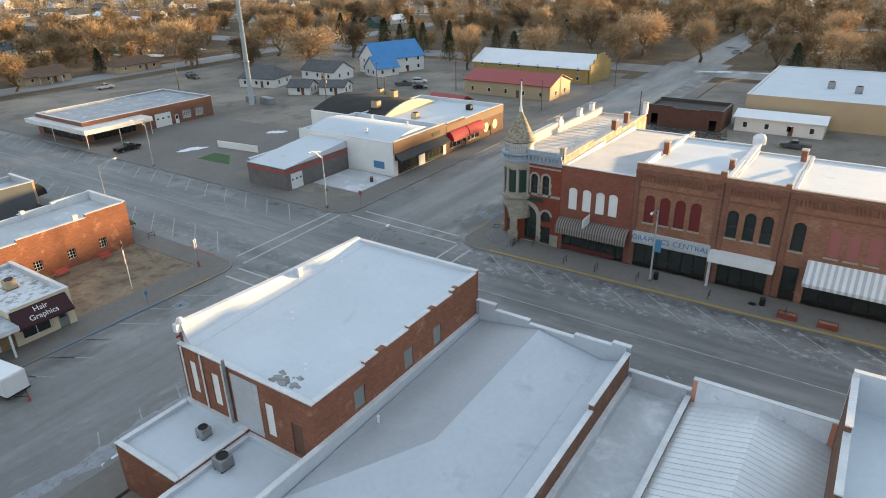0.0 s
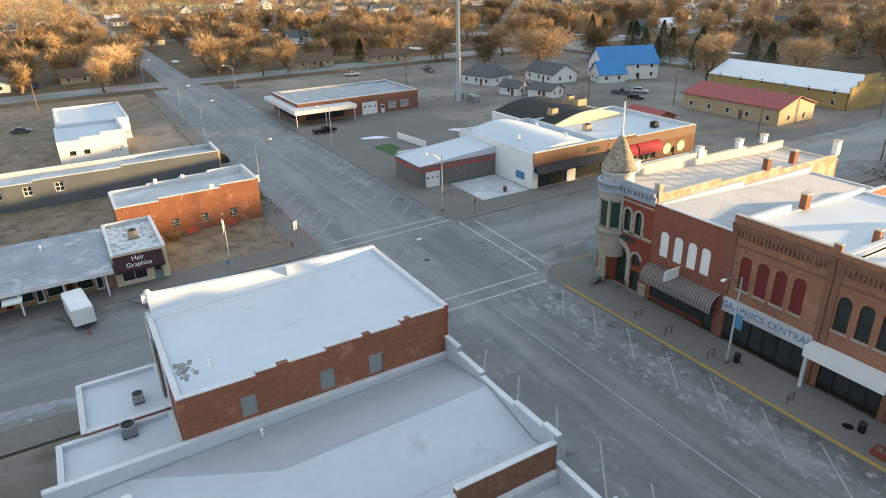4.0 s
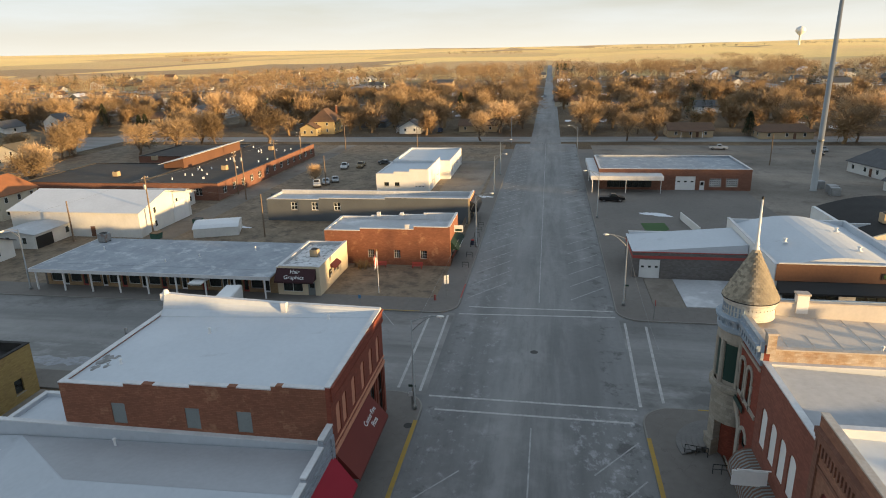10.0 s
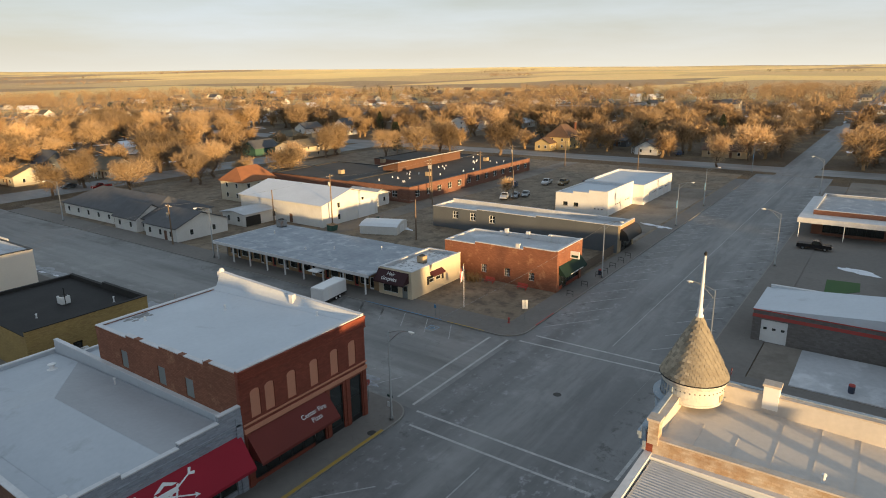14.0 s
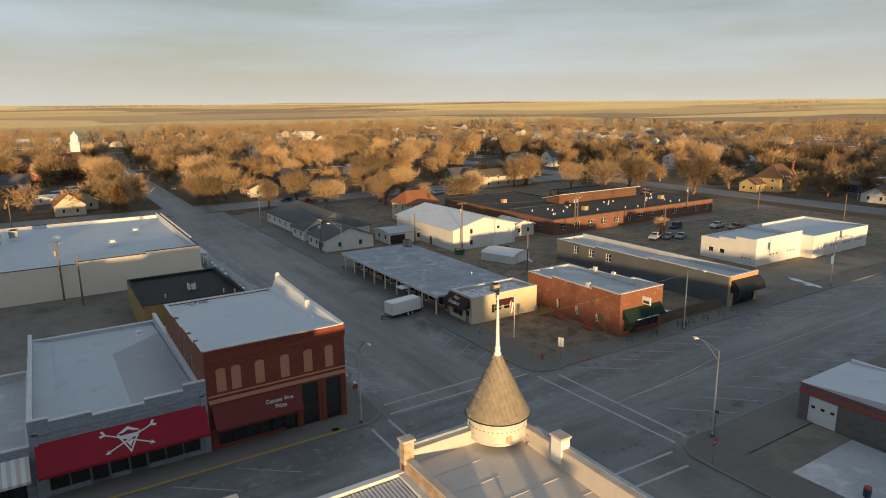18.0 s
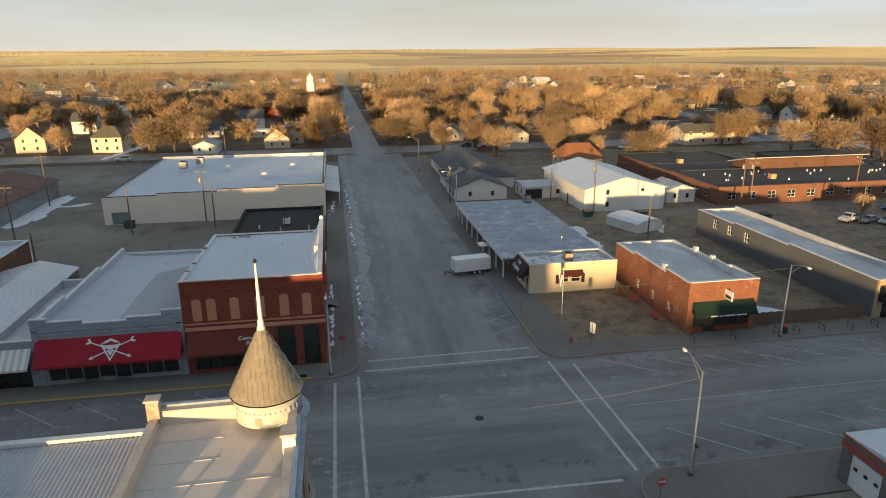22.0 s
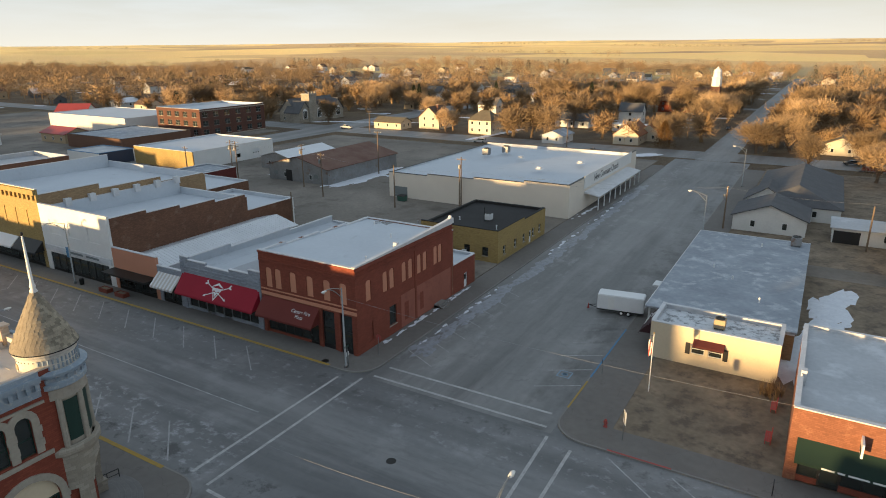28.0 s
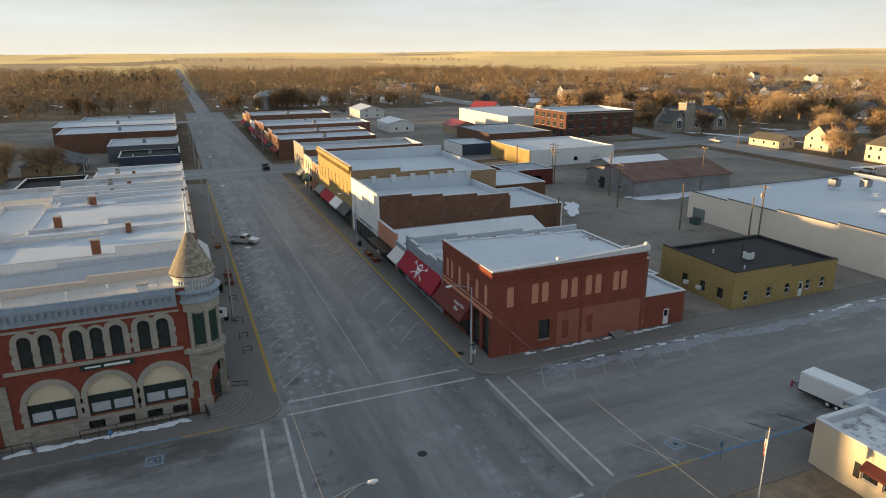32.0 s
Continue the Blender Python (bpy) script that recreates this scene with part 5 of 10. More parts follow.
for i in range(46):
    y = 22.3 + i * 0.6
    bm = bmesh.new()
    for sgn in (-1, 1):
        prism(bm, [(-4.3, 5.65), (-4.3 + sgn * 5.1, 4.35), (-4.3 + sgn * 5.1, 4.3), (-4.3, 5.6)], "y", y, y + 0.05)
    if i == 0:
        rib = part("rib", bm, "roof_metal", gab).data
    else:
        bm.free(); piece("rib", rib, gab, (*(root_of(gab).location + Vector((0, y - 22.3, 0))),))
bm = bmesh.new(); B(bm, -9.2, 0.6, 22.1, 22.3, 0, 4.15); B(bm, -9.2, -9.0, 22.3, 34, 0, 4.15); B(bm, 0.4, 0.6, 22.3, 34, 0, 4.15); part("back_wall", bm, "galvanised", low2)

white_f = building("white_front_shop", "two-storey shop with white front and weathered brown brick side", "shop building", 0.72, 18.6, 24.0, 50.5, 10.2, "brick_brown", "membrane", "coping", 0.6,
                   hs={"N": 10.9, "W": [(24, 31, 9.1), (31, 38, 9.6), (38, 44, 10.1), (44, 50.5, 10.6)], "S": 8.6}, ops={"N": [(2.0, 17.4, 0, 3.2), (3.4, 6.2, 6.4, 8.6), (8.4, 11.2, 6.4, 8.6), (13.4, 16.2, 6.4, 8.6)]}, wms={"N": "white_wall"}, roof_tilt=0.6)
storefront(white_f, "N", 50.5, 2.0, 17.4, 0.6, 3.2, 8, doors=(2, 5))
for o in [(3.4, 6.2, 6.4, 8.6), (8.4, 11.2, 6.4, 8.6), (13.4, 16.2, 6.4, 8.6)]:
    infill(white_f, "N", 50.5, o, "white_wall")
bm = bmesh.new(); slab("x", 1, 50.5, 1.0, 18.4, 3.5, 4.4, 0.003, 0.15, bm); sg = part("sign_board", bm, "coping", white_f)
for u0, u1 in ((4, 7.4), (8.2, 12.6)):
    bm = bmesh.new(); slab("x", 1, 50.5, u0, u1, 3.75, 4.1, 0.151, 0.165, bm); part("sign_bar", bm, "grey_panel", sg)
annex3 = building("block_annex", "low brick and white block annex with a snow-covered roof", "annex", 1.0, 18.0, 12.0, 23.98, 6.0, "brick_brown", "membrane", "coping", 0.6, wms={"S": "white_wall"})
for i in range(6):
    bm = bmesh.new(); y = 25 + i * 4.2; B(bm, 17.7, 18.5, y - 0.5, y + 0.5, 9.6, 10.9); part("parapet_block", bm, "coping", white_f)

yel = building("yellow_front_shop", "tall yellow brick commercial building with bracketed cornice", "shop building", 18.62, 50.0, 18.0, 50.5, 11.6, "brick_tan", "membrane", "coping", 0.7,
               hs={"N": 13.1, "W": [(18, 28, 10.4), (28, 40, 11.3), (40, 50.5, 12.2)], "S": 10.2}, ops={"N": [(19.6, 49, 0, 3.3)] + [(x, x + 1.3, 6.6, 9.6, 0.4) for x in (21, 24.4, 27.8, 31.2, 34.6, 38, 41.4, 44.8, 47.4)]}, wms={"N": "brick_yellow"}, roof_tilt=0.6)
storefront(yel, "N", 50.5, 19.6, 49, 0.6, 3.3, 14, doors=(3, 7, 11))
for x in (21, 24.4, 27.8, 31.2, 34.6, 38, 41.4, 44.8, 47.4):
    infill(yel, "N", 50.5, (x, x + 1.3, 6.6, 9.6, 0.4), "brick_yellow")
bm = bmesh.new(); slab("x", 1, 50.5, 18.7, 49.9, 12.2, 13.0, 0.003, 0.35, bm); part("cornice", bm, "brick_yellow", yel)
for i in range(24):
    bm = bmesh.new(); u = 19.2 + i * 1.3; slab("x", 1, 50.5, u, u + 0.35, 11.3, 12.2, 0.003, 0.3, bm)
    part("bracket", bm, "brick_yellow", yel)
awning(yel, "N", 50.5, 19.2, 26, 2.7, 4.6, 1.6, "black"); awning(yel, "N", 50.5, 26.4, 33, 2.7, 4.4, 1.6, "white_metal")
awning(yel, "N", 50.5, 33.4, 43, 2.6, 4.2, 1.6, "crimson"); awning(yel, "N", 50.5, 43.4, 49.6, 2.7, 4.2, 1.6, "grey_panel")
for x, w, h, wm, aw_m, rm in ((50.02, 9.0, 8.2, "brick_tan", "brick_orange", "membrane_grey"), (59.04, 10.0, 8.6, "cream_wall", "green_canvas", "membrane"), (69.06, 15.0, 10.4, "stone", "grey_panel", "membrane_grey")):
    d = building("row_shop", "row shop with a pale roof and a canvas awning", "shop building", x, x + w, 16.0, 50.5, h - 0.8, "brick_brown", rm, "coping", 0.6, hs={"N": h}, wms={"N": wm}, ops={"N": [(x + 0.8, x + w - 0.8, 0, 3.0)] + [(x + 1.2 + 2.6 * i, x + 2.4 + 2.6 * i, 5.4, 7.4, 0.5) for i in range(int((w - 2) / 2.6))]}, roof_tilt=0.5)
    storefront(d, "N", 50.5, x + 0.8, x + w - 0.8, 0.5, 3.0, int(w / 2), doors=(1,))
    for i in range(int((w - 2) / 2.6)):
        window(d, "N", 50.5, (x + 1.2 + 2.6 * i, x + 2.4 + 2.6 * i, 5.4, 7.4, 0.5), mull=(1, 2))
    awning(d, "N", 50.5, x + 0.4, x + w * 0.7, 2.7, 4.2, 1.5, aw_m)

# ---- stone and brick opera house with its corner turret ----
OX0, OX1, OY0, OY1 = -43.4, -34.9, 81.2, 117.0
up_w = [(y - 0.55, y + 0.55, 7.6, 10.65, 0.55) for y in (96.6, 94.95, 92.5, 90.85, 89.2, 86.85, 85.2)]
big_w = [(c - 1.95, c + 1.95, 1.75, 5.75, 1.95) for c in (95.4, 90.5, 85.7)]
up_s = [(x - 0.5, x + 0.5, 7.0, 10.2, 0.5) for x in (-40.45, -38.85, -37.15)]
s_arch = (-41.6, -38.3, 0.2, 5.6, 1.65)
s_door = (-37.7, -36.2, 0.2, 2.7)
s_small = (-37.6, -36.3, 3.4, 5.0, 0.65)
base_w = [(y - 0.7, y + 0.7, 0.35, 1.25) for y in (92.0, 89.4, 86.9, 84.6)]
back_w = [(y - 0.5, y + 0.5, 6.8, 9.2, 0.4) for y in (101.5, 104.5, 107.5, 110.5, 113.5)]
opera = building("opera_house", "ornate red brick and limestone corner building with arched windows", "opera house", OX0, OX1, OY0, OY1, 12.9, "brick_opera", "membrane_tan", "coping_tile", 0.06,
                 hs={"S": 13.3, "W": [(OY0, 99.5, 13.4), (99.5, 108, 12.6), (108, OY1, 12.2)], "E": [(OY0, 92, 12.95), (92, 104, 12.45), (104, OY1, 11.95)], "N": 11.15}, roof_z=(12.45, 11.0),
                 ops={"W": up_w + big_w + base_w + back_w, "S": up_s + [s_arch, s_door, s_small]}, wms={"N": "brick_orange", "E": "brick_worn"}, cap_mats={"E": "coping_tile"}, th=0.4)
add_windows(opera, "W", OX0, up_w, frame="green_trim", sill=None, mull=(1, 2), inset=0.2)
add_windows(opera, "W", OX0, back_w, frame="green_trim", mull=(1, 2), inset=0.2)
for o in big_w:
    lower = (o[0], o[1], o[2], 3.8)
    window(opera, "W", OX0, lower, "green_trim", sill=None, mull=(2, 1), inset=0.25, fw=0.16)
    infill(opera, "W", OX0, (o[0], o[1], 3.8, 5.75, 1.95), "cream_wall", 0.2, "tympanum")
    for u in (o[0] + 0.2, o[0] + 2.1):
        bm = bmesh.new(); slab("y", -1, OX0, u, u + 1.6, 1.95, 2.9, -0.286, -0.272, bm); part("blind", bm, "membrane_grey", opera)
add_windows(opera, "W", OX0, base_w, frame="black", sill=None, mull=(2, 1), inset=0.2)
add_windows(opera, "S", OY0, up_s, frame="green_trim", sill=None, mull=(1, 2), inset=0.2)
window(opera, "S", OY0, s_arch, "green_trim", sill=None, mull=(2, 2), inset=0.5, fw=0.14, name="entrance_screen")
window(opera, "S", OY0, s_small, "green_trim", sill=None, inset=0.2)
door(opera, "S", OY0, s_door, "green_trim", True, 0.2)


def voussoirs(parent, side, f, o, w=0.45, d=0.1, material="stone_plain", legs=True, k=11):
    """The stone ring round an arched opening, each stone a piece of its own."""
    run, out = SIDE[side]
    ax = "y" if run == "x" else "x"
    a, b = sorted((f + out * 0.003, f + out * d))
    rise = o[4]
    zs = o[3] - rise
    inn, ou = arch_pts(o[0], o[1], zs, o[3], k), arch_pts(o[0] - w, o[1] + w, zs, o[3] + w, k)
    ring = part("arch", (lambda q: (prism(q, [inn[0], inn[1], ou[1], ou[0]], ax, a, b), q)[1])(bmesh.new()), material, parent)
    for i in range(1, k):
        bm = bmesh.new()
        e = 0.012 * (i % 2)
        prism(bm, [inn[i], inn[i + 1], ou[i + 1], ou[i]], ax, a - e, b + e)
        part("voussoir", bm, material, ring)
    if legs:
        for u0, u1 in ((o[0] - w, o[0]), (o[1], o[1] + w)):
            n = max(1, int((zs - o[2]) / 0.5))
            for i in range(n):
                bm = bmesh.new()
                x = 0.1 * (i % 2)
                za, zb = o[2] + (zs - o[2]) * i / n, o[2] + (zs - o[2]) * (i + 1) / n
                slab(run, out, f, u0 - (x if u0 < o[0] else 0), u1 + (x if u1 > o[1] else 0), za + 0.01, zb - 0.002, 0.003, d, bm)
                part("jamb_stone", bm, material, ring)


for grp in ((96.6, 94.95), (92.5, 90.85, 89.2), (86.85, 85.2)):
    for i, y in enumerate(grp):
        voussoirs(opera, "W", OX0, (y - 0.55, y + 0.55, 7.6, 10.65, 0.55), 0.27 if 0 < i < len(grp) - 1 else 0.5, 0.09 + 0.005 * i, k=8)
for o in big_w:
    voussoirs(opera, "W", OX0, o, 0.5, 0.12, k=13)
for o in up_s:
    voussoirs(opera, "S", OY0, o, 0.28, 0.09, k=8)
voussoirs(opera, "S", OY0, s_arch, 0.6, 0.14, k=13)
voussoirs(opera, "S", OY0, s_small, 0.3, 0.1, k=8, legs=False)
for z0, z1, d, mt in ((0.0, 1.7, 0.10, "stone"), (7.1, 7.45, 0.09, "stone_plain"), (11.1, 11.3, 0.12, "stone_plain")):
    bm = bmesh.new(); wall(bm, "y", OX0 - d, OX0 - 0.003, 83.6, 98.6, z0, z1, base_w if z0 == 0 else ()); part("stone_course", bm, mt, opera)
    bm = bmesh.new(); wall(bm, "x", OY0 - d, OY0 - 0.003, -41.9 if z0 else -42.2, -35.0, z0, z1, [s_arch, s_door]); part("stone_course", bm, mt, opera)
bm = bmesh.new(); slab("y", -1, OX0, 98.6, 99.6, 0, 6.2, 0.003, 0.16, bm); part("pilaster", bm, "stone", opera)
# blue pressed-metal cornice with dentils
for run, out, f, a, b in (("y", -1, OX0, 83.7, 99.5), ("x", -1, OY0, -39.9, -34.9)):
    for z0, z1, d in ((11.65, 12.1, 0.16), (12.1, 12.2, 0.24), (12.75, 12.95, 0.45), (12.95, 13.2, 0.56), (13.2, 13.55, 0.3)):
        bm = bmesh.new(); slab(run, out, f, a, b, z0, z1, 0.003, d, bm); part("cornice", bm, "cornice_blue", opera)
    bm = bmesh.new(); slab(run, out, f, a, b, 12.2, 12.75, 0.003, 0.2, bm); fr = part("frieze", bm, "cornice_blue", opera)
    n = int((b - a) / 0.55)
    for i in range(n):
        u = a + (b - a) * (i + 0.25) / n
        bm = bmesh.new(); slab(run, out, f, u, u + 0.26, 12.24, 12.75, 0.2, 0.42, bm); part("dentil", bm, "cornice_blue", fr)
# turret
TX, TY = -41.7, 81.95
bm = bmesh.new(); lathe(bm, (TX, TY), [(1.35, 0.1), (1.35, 4.6)], 32); tur = part("turret_core", bm, "brick_opera", opera)
# lower drum, with an arch cut over the corner entrance
bm = bmesh.new()
NA = 96
ring = []
for i in range(NA):
    a = 360.0 * i / NA
    q = max(0.0, 1 - ((a - 228) / 33.0) ** 2)
    zb = 3.55 + 1.75 * math.sqrt(q)
    c, s = math.cos(radians(a)), math.sin(radians(a))
    ring.append([bm.verts.new((TX + r * c, TY + r * s, z)) for r, z in ((1.55, zb), (2.1, zb), (2.1, 6.35), (2.38, 6.55), (2.38, 6.95), (2.05, 7.1))])
for i in range(NA):
    p, q = ring[i], ring[(i + 1) % NA]
    for j in range(5):
        bm.faces.new((p[j], q[j], q[j + 1], p[j + 1]))
part("turret_corbel", bm, "stone", opera, "round stone bay over an arched corner entrance")
for a, w, h in ((176, 15, 3.56), (281, 15, 3.56)):
    for z0, z1, ro, dw in ((0.1, 1.5, 2.3, 3), (1.5, 1.7, 2.36, 4), (1.7, h, 2.1, 0)):
        bm = bmesh.new()
        prism(bm, [(TX + ro * math.cos(radians(a - w - dw + 2 * (w + dw) * i / 6)), TY + ro * math.sin(radians(a - w - dw + 2 * (w + dw) * i / 6))) for i in range(7)] + [(TX + 1.4 * math.cos(radians(a + w)), TY + 1.4 * math.sin(radians(a + w))), (TX + 1.4 * math.cos(radians(a - w)), TY + 1.4 * math.sin(radians(a - w)))], "z", z0, z1)
        part("turret_plinth", bm, "stone", opera)
bm = bmesh.new(); prism(bm, [(TX + r * math.cos(radians(a)), TY + r * math.sin(radians(a))) for r, a in ((1.36, 206), (1.36, 250), (1.44, 250), (1.44, 206))], "z", 0.75, 3.4); td = part("entrance_door", bm, "green_trim", opera)
bm = bmesh.new(); prism(bm, [(TX + r * math.cos(radians(a)), TY + r * math.sin(radians(a))) for r, a in ((1.42, 214), (1.42, 242), (1.455, 242), (1.455, 214))], "z", 1.3, 3.0); part("door_glass", bm, "glass", td)
for i in range(8):
    a = 135 + i * 45 + 22.5
    if math.cos(radians(a)) > 0.4 and math.sin(radians(a)) > 0.2:
        continue
    c, s = math.cos(radians(a)), math.sin(radians(a))
    bm = bmesh.new()
    tube(bm, (TX + 1.95 * c, TY + 1.95 * s, 7.0), (TX + 1.95 * c, TY + 1.95 * s, 11.0), 0.22, 0.22, 8); part("turret_pier", bm, "stone_plain", opera)
bm = bmesh.new(); lathe(bm, (TX, TY), [(1.86, 6.9), (1.86, 10.85), (2.12, 10.9), (2.12, 11.75)], 32); part("turret_wall", bm, "stone_plain", opera)
for a in (180, 225, 270, 315, 135):
    bm = bmesh.new()
    k = 5
    for i in range(k):
        a0, a1 = radians(a - 15 + 30 * i / k), radians(a - 15 + 30 * (i + 1) / k)
        prism(bm, [(TX + 1.87 * math.cos(a0), TY + 1.87 * math.sin(a0)), (TX + 1.87 * math.cos(a1), TY + 1.87 * math.sin(a1)), (TX + 1.92 * math.cos(a1), TY + 1.92 * math.sin(a1)), (TX + 1.92 * math.cos(a0), TY + 1.92 * math.sin(a0))], "z", 7.4, 10.6)
    w = part("turret_window", bm, "green_trim", opera)
bm = bmesh.new(); lathe(bm, (TX, TY), [(2.12, 11.7), (2.25, 11.8), (2.25, 12.15), (2.1, 12.25), (2.1, 12.6), (2.4, 12.75), (2.44, 12.95), (2.0, 13.08)], 30, 124, 336); tfr = part("turret_frieze", bm, "cornice_blue", opera, "blue-grey pressed-metal frieze")
bm = bmesh.new(); lathe(bm, (TX, TY), [(1.92, 12.9), (1.92, 13.02), (1.88, 13.06), (1.88, 13.95), (1.96, 14.0), (1.96, 14.08), (2.02, 14.2), (2.08, 14.25), (2.1, 14.46), (2.0, 14.5)], 48); tdr = part("turret_drum", bm, "turret_paint", opera, "cream-painted drum under the cone", smooth=False)
for i in range(40):
    a = 2 * math.pi * i / 40
    street = 130 < math.degrees(a) < 335
    for r, z0, z1, s in (((1.9, 13.12, 13.45, 0.07), (1.9, 13.55, 13.9, 0.07)) if street else ((1.885, 13.78, 13.84, 0.035),)) + (((2.16, 12.28, 12.6, 0.09),) if street and i % 2 == 0 else ()):
        bm = bmesh.new(); c = (TX + r * math.cos(a), TY + r * math.sin(a)); tube(bm, (c[0], c[1], z0), (c[0], c[1], z1), s, s, 5); part("dentil", bm, "cornice_blue" if street or r > 2 else "dark_metal", tfr if r > 2 else tdr)
bm = bmesh.new(); ha = radians(78); hc = Vector((TX + 1.9 * math.cos(ha), TY + 1.9 * math.sin(ha), 13.3)); prism(bm, [(hc.x - 0.2, hc.y - 0.06), (hc.x + 0.2, hc.y - 0.14), (hc.x + 0.22, hc.y - 0.02), (hc.x - 0.18, hc.y + 0.06)], "z", 13.12, 13.52); part("hatch", bm, "tan_siding", tdr)
bm = bmesh.new(); lathe(bm, (TX, TY), [(2.12, 14.38), (2.16, 14.40), (2.16, 14.44), (2.12, 14.46)], 40); part("turret_cable", bm, "black", opera)
# cone of shingle courses
CZ0, CZ1 = 14.48, 18.5
bm = bmesh.new(); lathe(bm, (TX, TY), [(2.08, CZ0), (0.12, CZ1)], 40); cone = part("turret_cone", bm, "cone", opera, "cone of weathered wooden shingles")
rows_c, loose = 22, bmesh.new()
for i in range(rows_c):
    z = CZ0 + 0.02 + (CZ1 - 0.2 - CZ0) * i / rows_c
    r = 0.14 + (CZ1 - z) / (CZ1 - CZ0) * 1.95
    zt = z + 0.25
    rt = 0.14 + (CZ1 - zt) / (CZ1 - CZ0) * 1.95
    n = max(6, int(2 * math.pi * r / 0.3))
    for j in range(n):
        a0, a1 = 2 * math.pi * (j + 0.5 * (i % 2) + 0.03) / n, 2 * math.pi * (j + 0.5 * (i % 2) + 0.97) / n
        lift, bm = 0.035 + 0.05 * random.random(), (bmesh.new() if a0 > 2.6 else loose)
        v = [bm.verts.new((TX + q * math.cos(a), TY + q * math.sin(a), zz)) for q, a, zz in ((r + lift, a0, z), (r + lift, a1, z), (max(rt, 0.05) + 0.01, a1, zt), (max(rt, 0.05) + 0.01, a0, zt), (r, a0, z), (r, a1, z))]
        bm.faces.new(v[:4]); bm.faces.new((v[0], v[4], v[5], v[1]))
        if a0 > 2.6:
            part("shingle", bm, "cone", cone)
part("shingle_field", loose, "cone", cone)
bm = bmesh.new(); lathe(bm, (TX, TY), [(0.20, 18.2), (0.26, 18.4), (0.16, 18.6), (0.20, 18.75), (0.13, 19.0), (0.06, 22.35)], 12); part("spire", bm, "white_wall", opera, "white wooden spire", smooth=True)
bm = bmesh.new(); lathe(bm, (TX, TY), [(0.05, 22.34), (0.10, 22.42), (0.10, 22.52), (0.02, 22.62)], 10); part("finial", bm, "dark_metal", opera)
for y, h, w in ((86.4, 14.3, 0.9), (98.2, 14.2, 0.9), (106.5, 14.0, 0.9), (112.0, 13.9, 0.8)):
    chimney(opera, OX0 + 0.2, y, 12.6, h, 0.7, w, "white_wall")
chimney(opera, OX1 - 0.2, 81.6, 12.7, 14.3, 0.7, 0.6, "brick_worn"); chimney(opera, OX1 - 0.2, 101.0, 12.4, 14.1, 0.7, 0.8); chimney(opera, OX1 - 0.2, 106.5, 12.4, 14.2, 0.7, 0.8, "brick_orange"); chimney(opera, OX1 - 0.2, 116.3, 12.0, 14.0, 0.7, 0.9, "white_wall")
vent(-38.4, 93.5, 11.9, 0.7); vent(-38.6, 99.5, 11.65, 0.5); vent(-37.2, 90.0, 12.0, 0.5); vent(-40.4, 108.0, 11.3, 0.6, 0.12)
# seams of the roof coating, laid across the slope
for i in range(17):
    y = 83.4 + i * 2.0
    z = 12.45 - 1.45 * (y - (OY0 + 0.4)) / (OY1 - OY0 - 0.8)
    bm = bmesh.new(); B(bm, OX0 + 0.45 if y > 86 else OX0 + 4.2, OX1 - 0.45, y, y + 0.05, z - 0.03, z + 0.03); part("roof_seam", bm, "membrane_tan", opera)
# steps and railings at the corner entrance
for i in range(5):
    r0, z0 = 4.5 - i * 0.42, KERB + 0.12 * (i + 1)
    bm = bmesh.new(); lathe(bm, (TX, TY), [(r0, KERB - 0.02), (r0, z0 - 0.02), (r0 - 0.03, z0), (1.3, z0)], 24, 178, 288); part("step", bm, "step_stone", opera)


def railing(x0, y0, x1, y1, z=KERB, h=0.9, n=3):
    g = thing("hand_rail", (x0, y0, z), "black steel hand rail fixed to the pavement", "railing", "black street railings")
    bm = bmesh.new(); tube(bm, (x0, y0, z + h), (x1, y1, z + h), 0.04); part("top_rail", bm, "black", g)
    bm = bmesh.new(); tube(bm, (x0, y0, z + h * 0.5), (x1, y1, z + h * 0.5), 0.03); part("mid_rail", bm, "black", g)
    for i in range(n):
        t = i / (n - 1)
        bm = bmesh.new(); tube(bm, (x0 + (x1 - x0) * t, y0 + (y1 - y0) * t, z - 0.01), (x0 + (x1 - x0) * t, y0 + (y1 - y0) * t, z + h), 0.035); part("post", bm, "black", g)
    return g


railing(-40.6, 77.9, -40.2, 79.7); railing(-45.6, 82.0, -44.0, 82.3); railing(-38.0, 79.6, -38.0, 81.0)
railing(-44.6, 84.0, -44.6, 93.4, n=7); railing(-45.0, 97.2, -45.0, 103.5, n=5)
for x in (-31.9, -27.6, -22.2, -13.6, -5.4):
    railing(x, 76.4, x, 77.4, n=2)
for x in (-87.6, -93.0, -98.8, -101.5, -105.0, -109.0, -112.5):
    railing(x, 52.4, x, 53.4, n=2)
bm = bmesh.new(); slab("y", -1, OX0, 88.0, 92.6, 6.55, 7.05, 0.12, 0.18, bm); sg = part("name_board", bm, "green_trim", opera)
bm = bmesh.new(); slab("y", -1, OX0, 88.4, 90.6, 6.68, 6.92, 0.181, 0.19, bm); slab("y", -1, OX0, 90.9, 92.2, 6.72, 6.88, 0.181, 0.19, bm); part("sign_bar", bm, "white_metal", sg)
bm = bmesh.new(); slab("x", -1, OY0, -40.8, -37.4, 6.25, 6.75, 0.15, 0.2, bm); part("name_board", bm, "green_trim", opera)

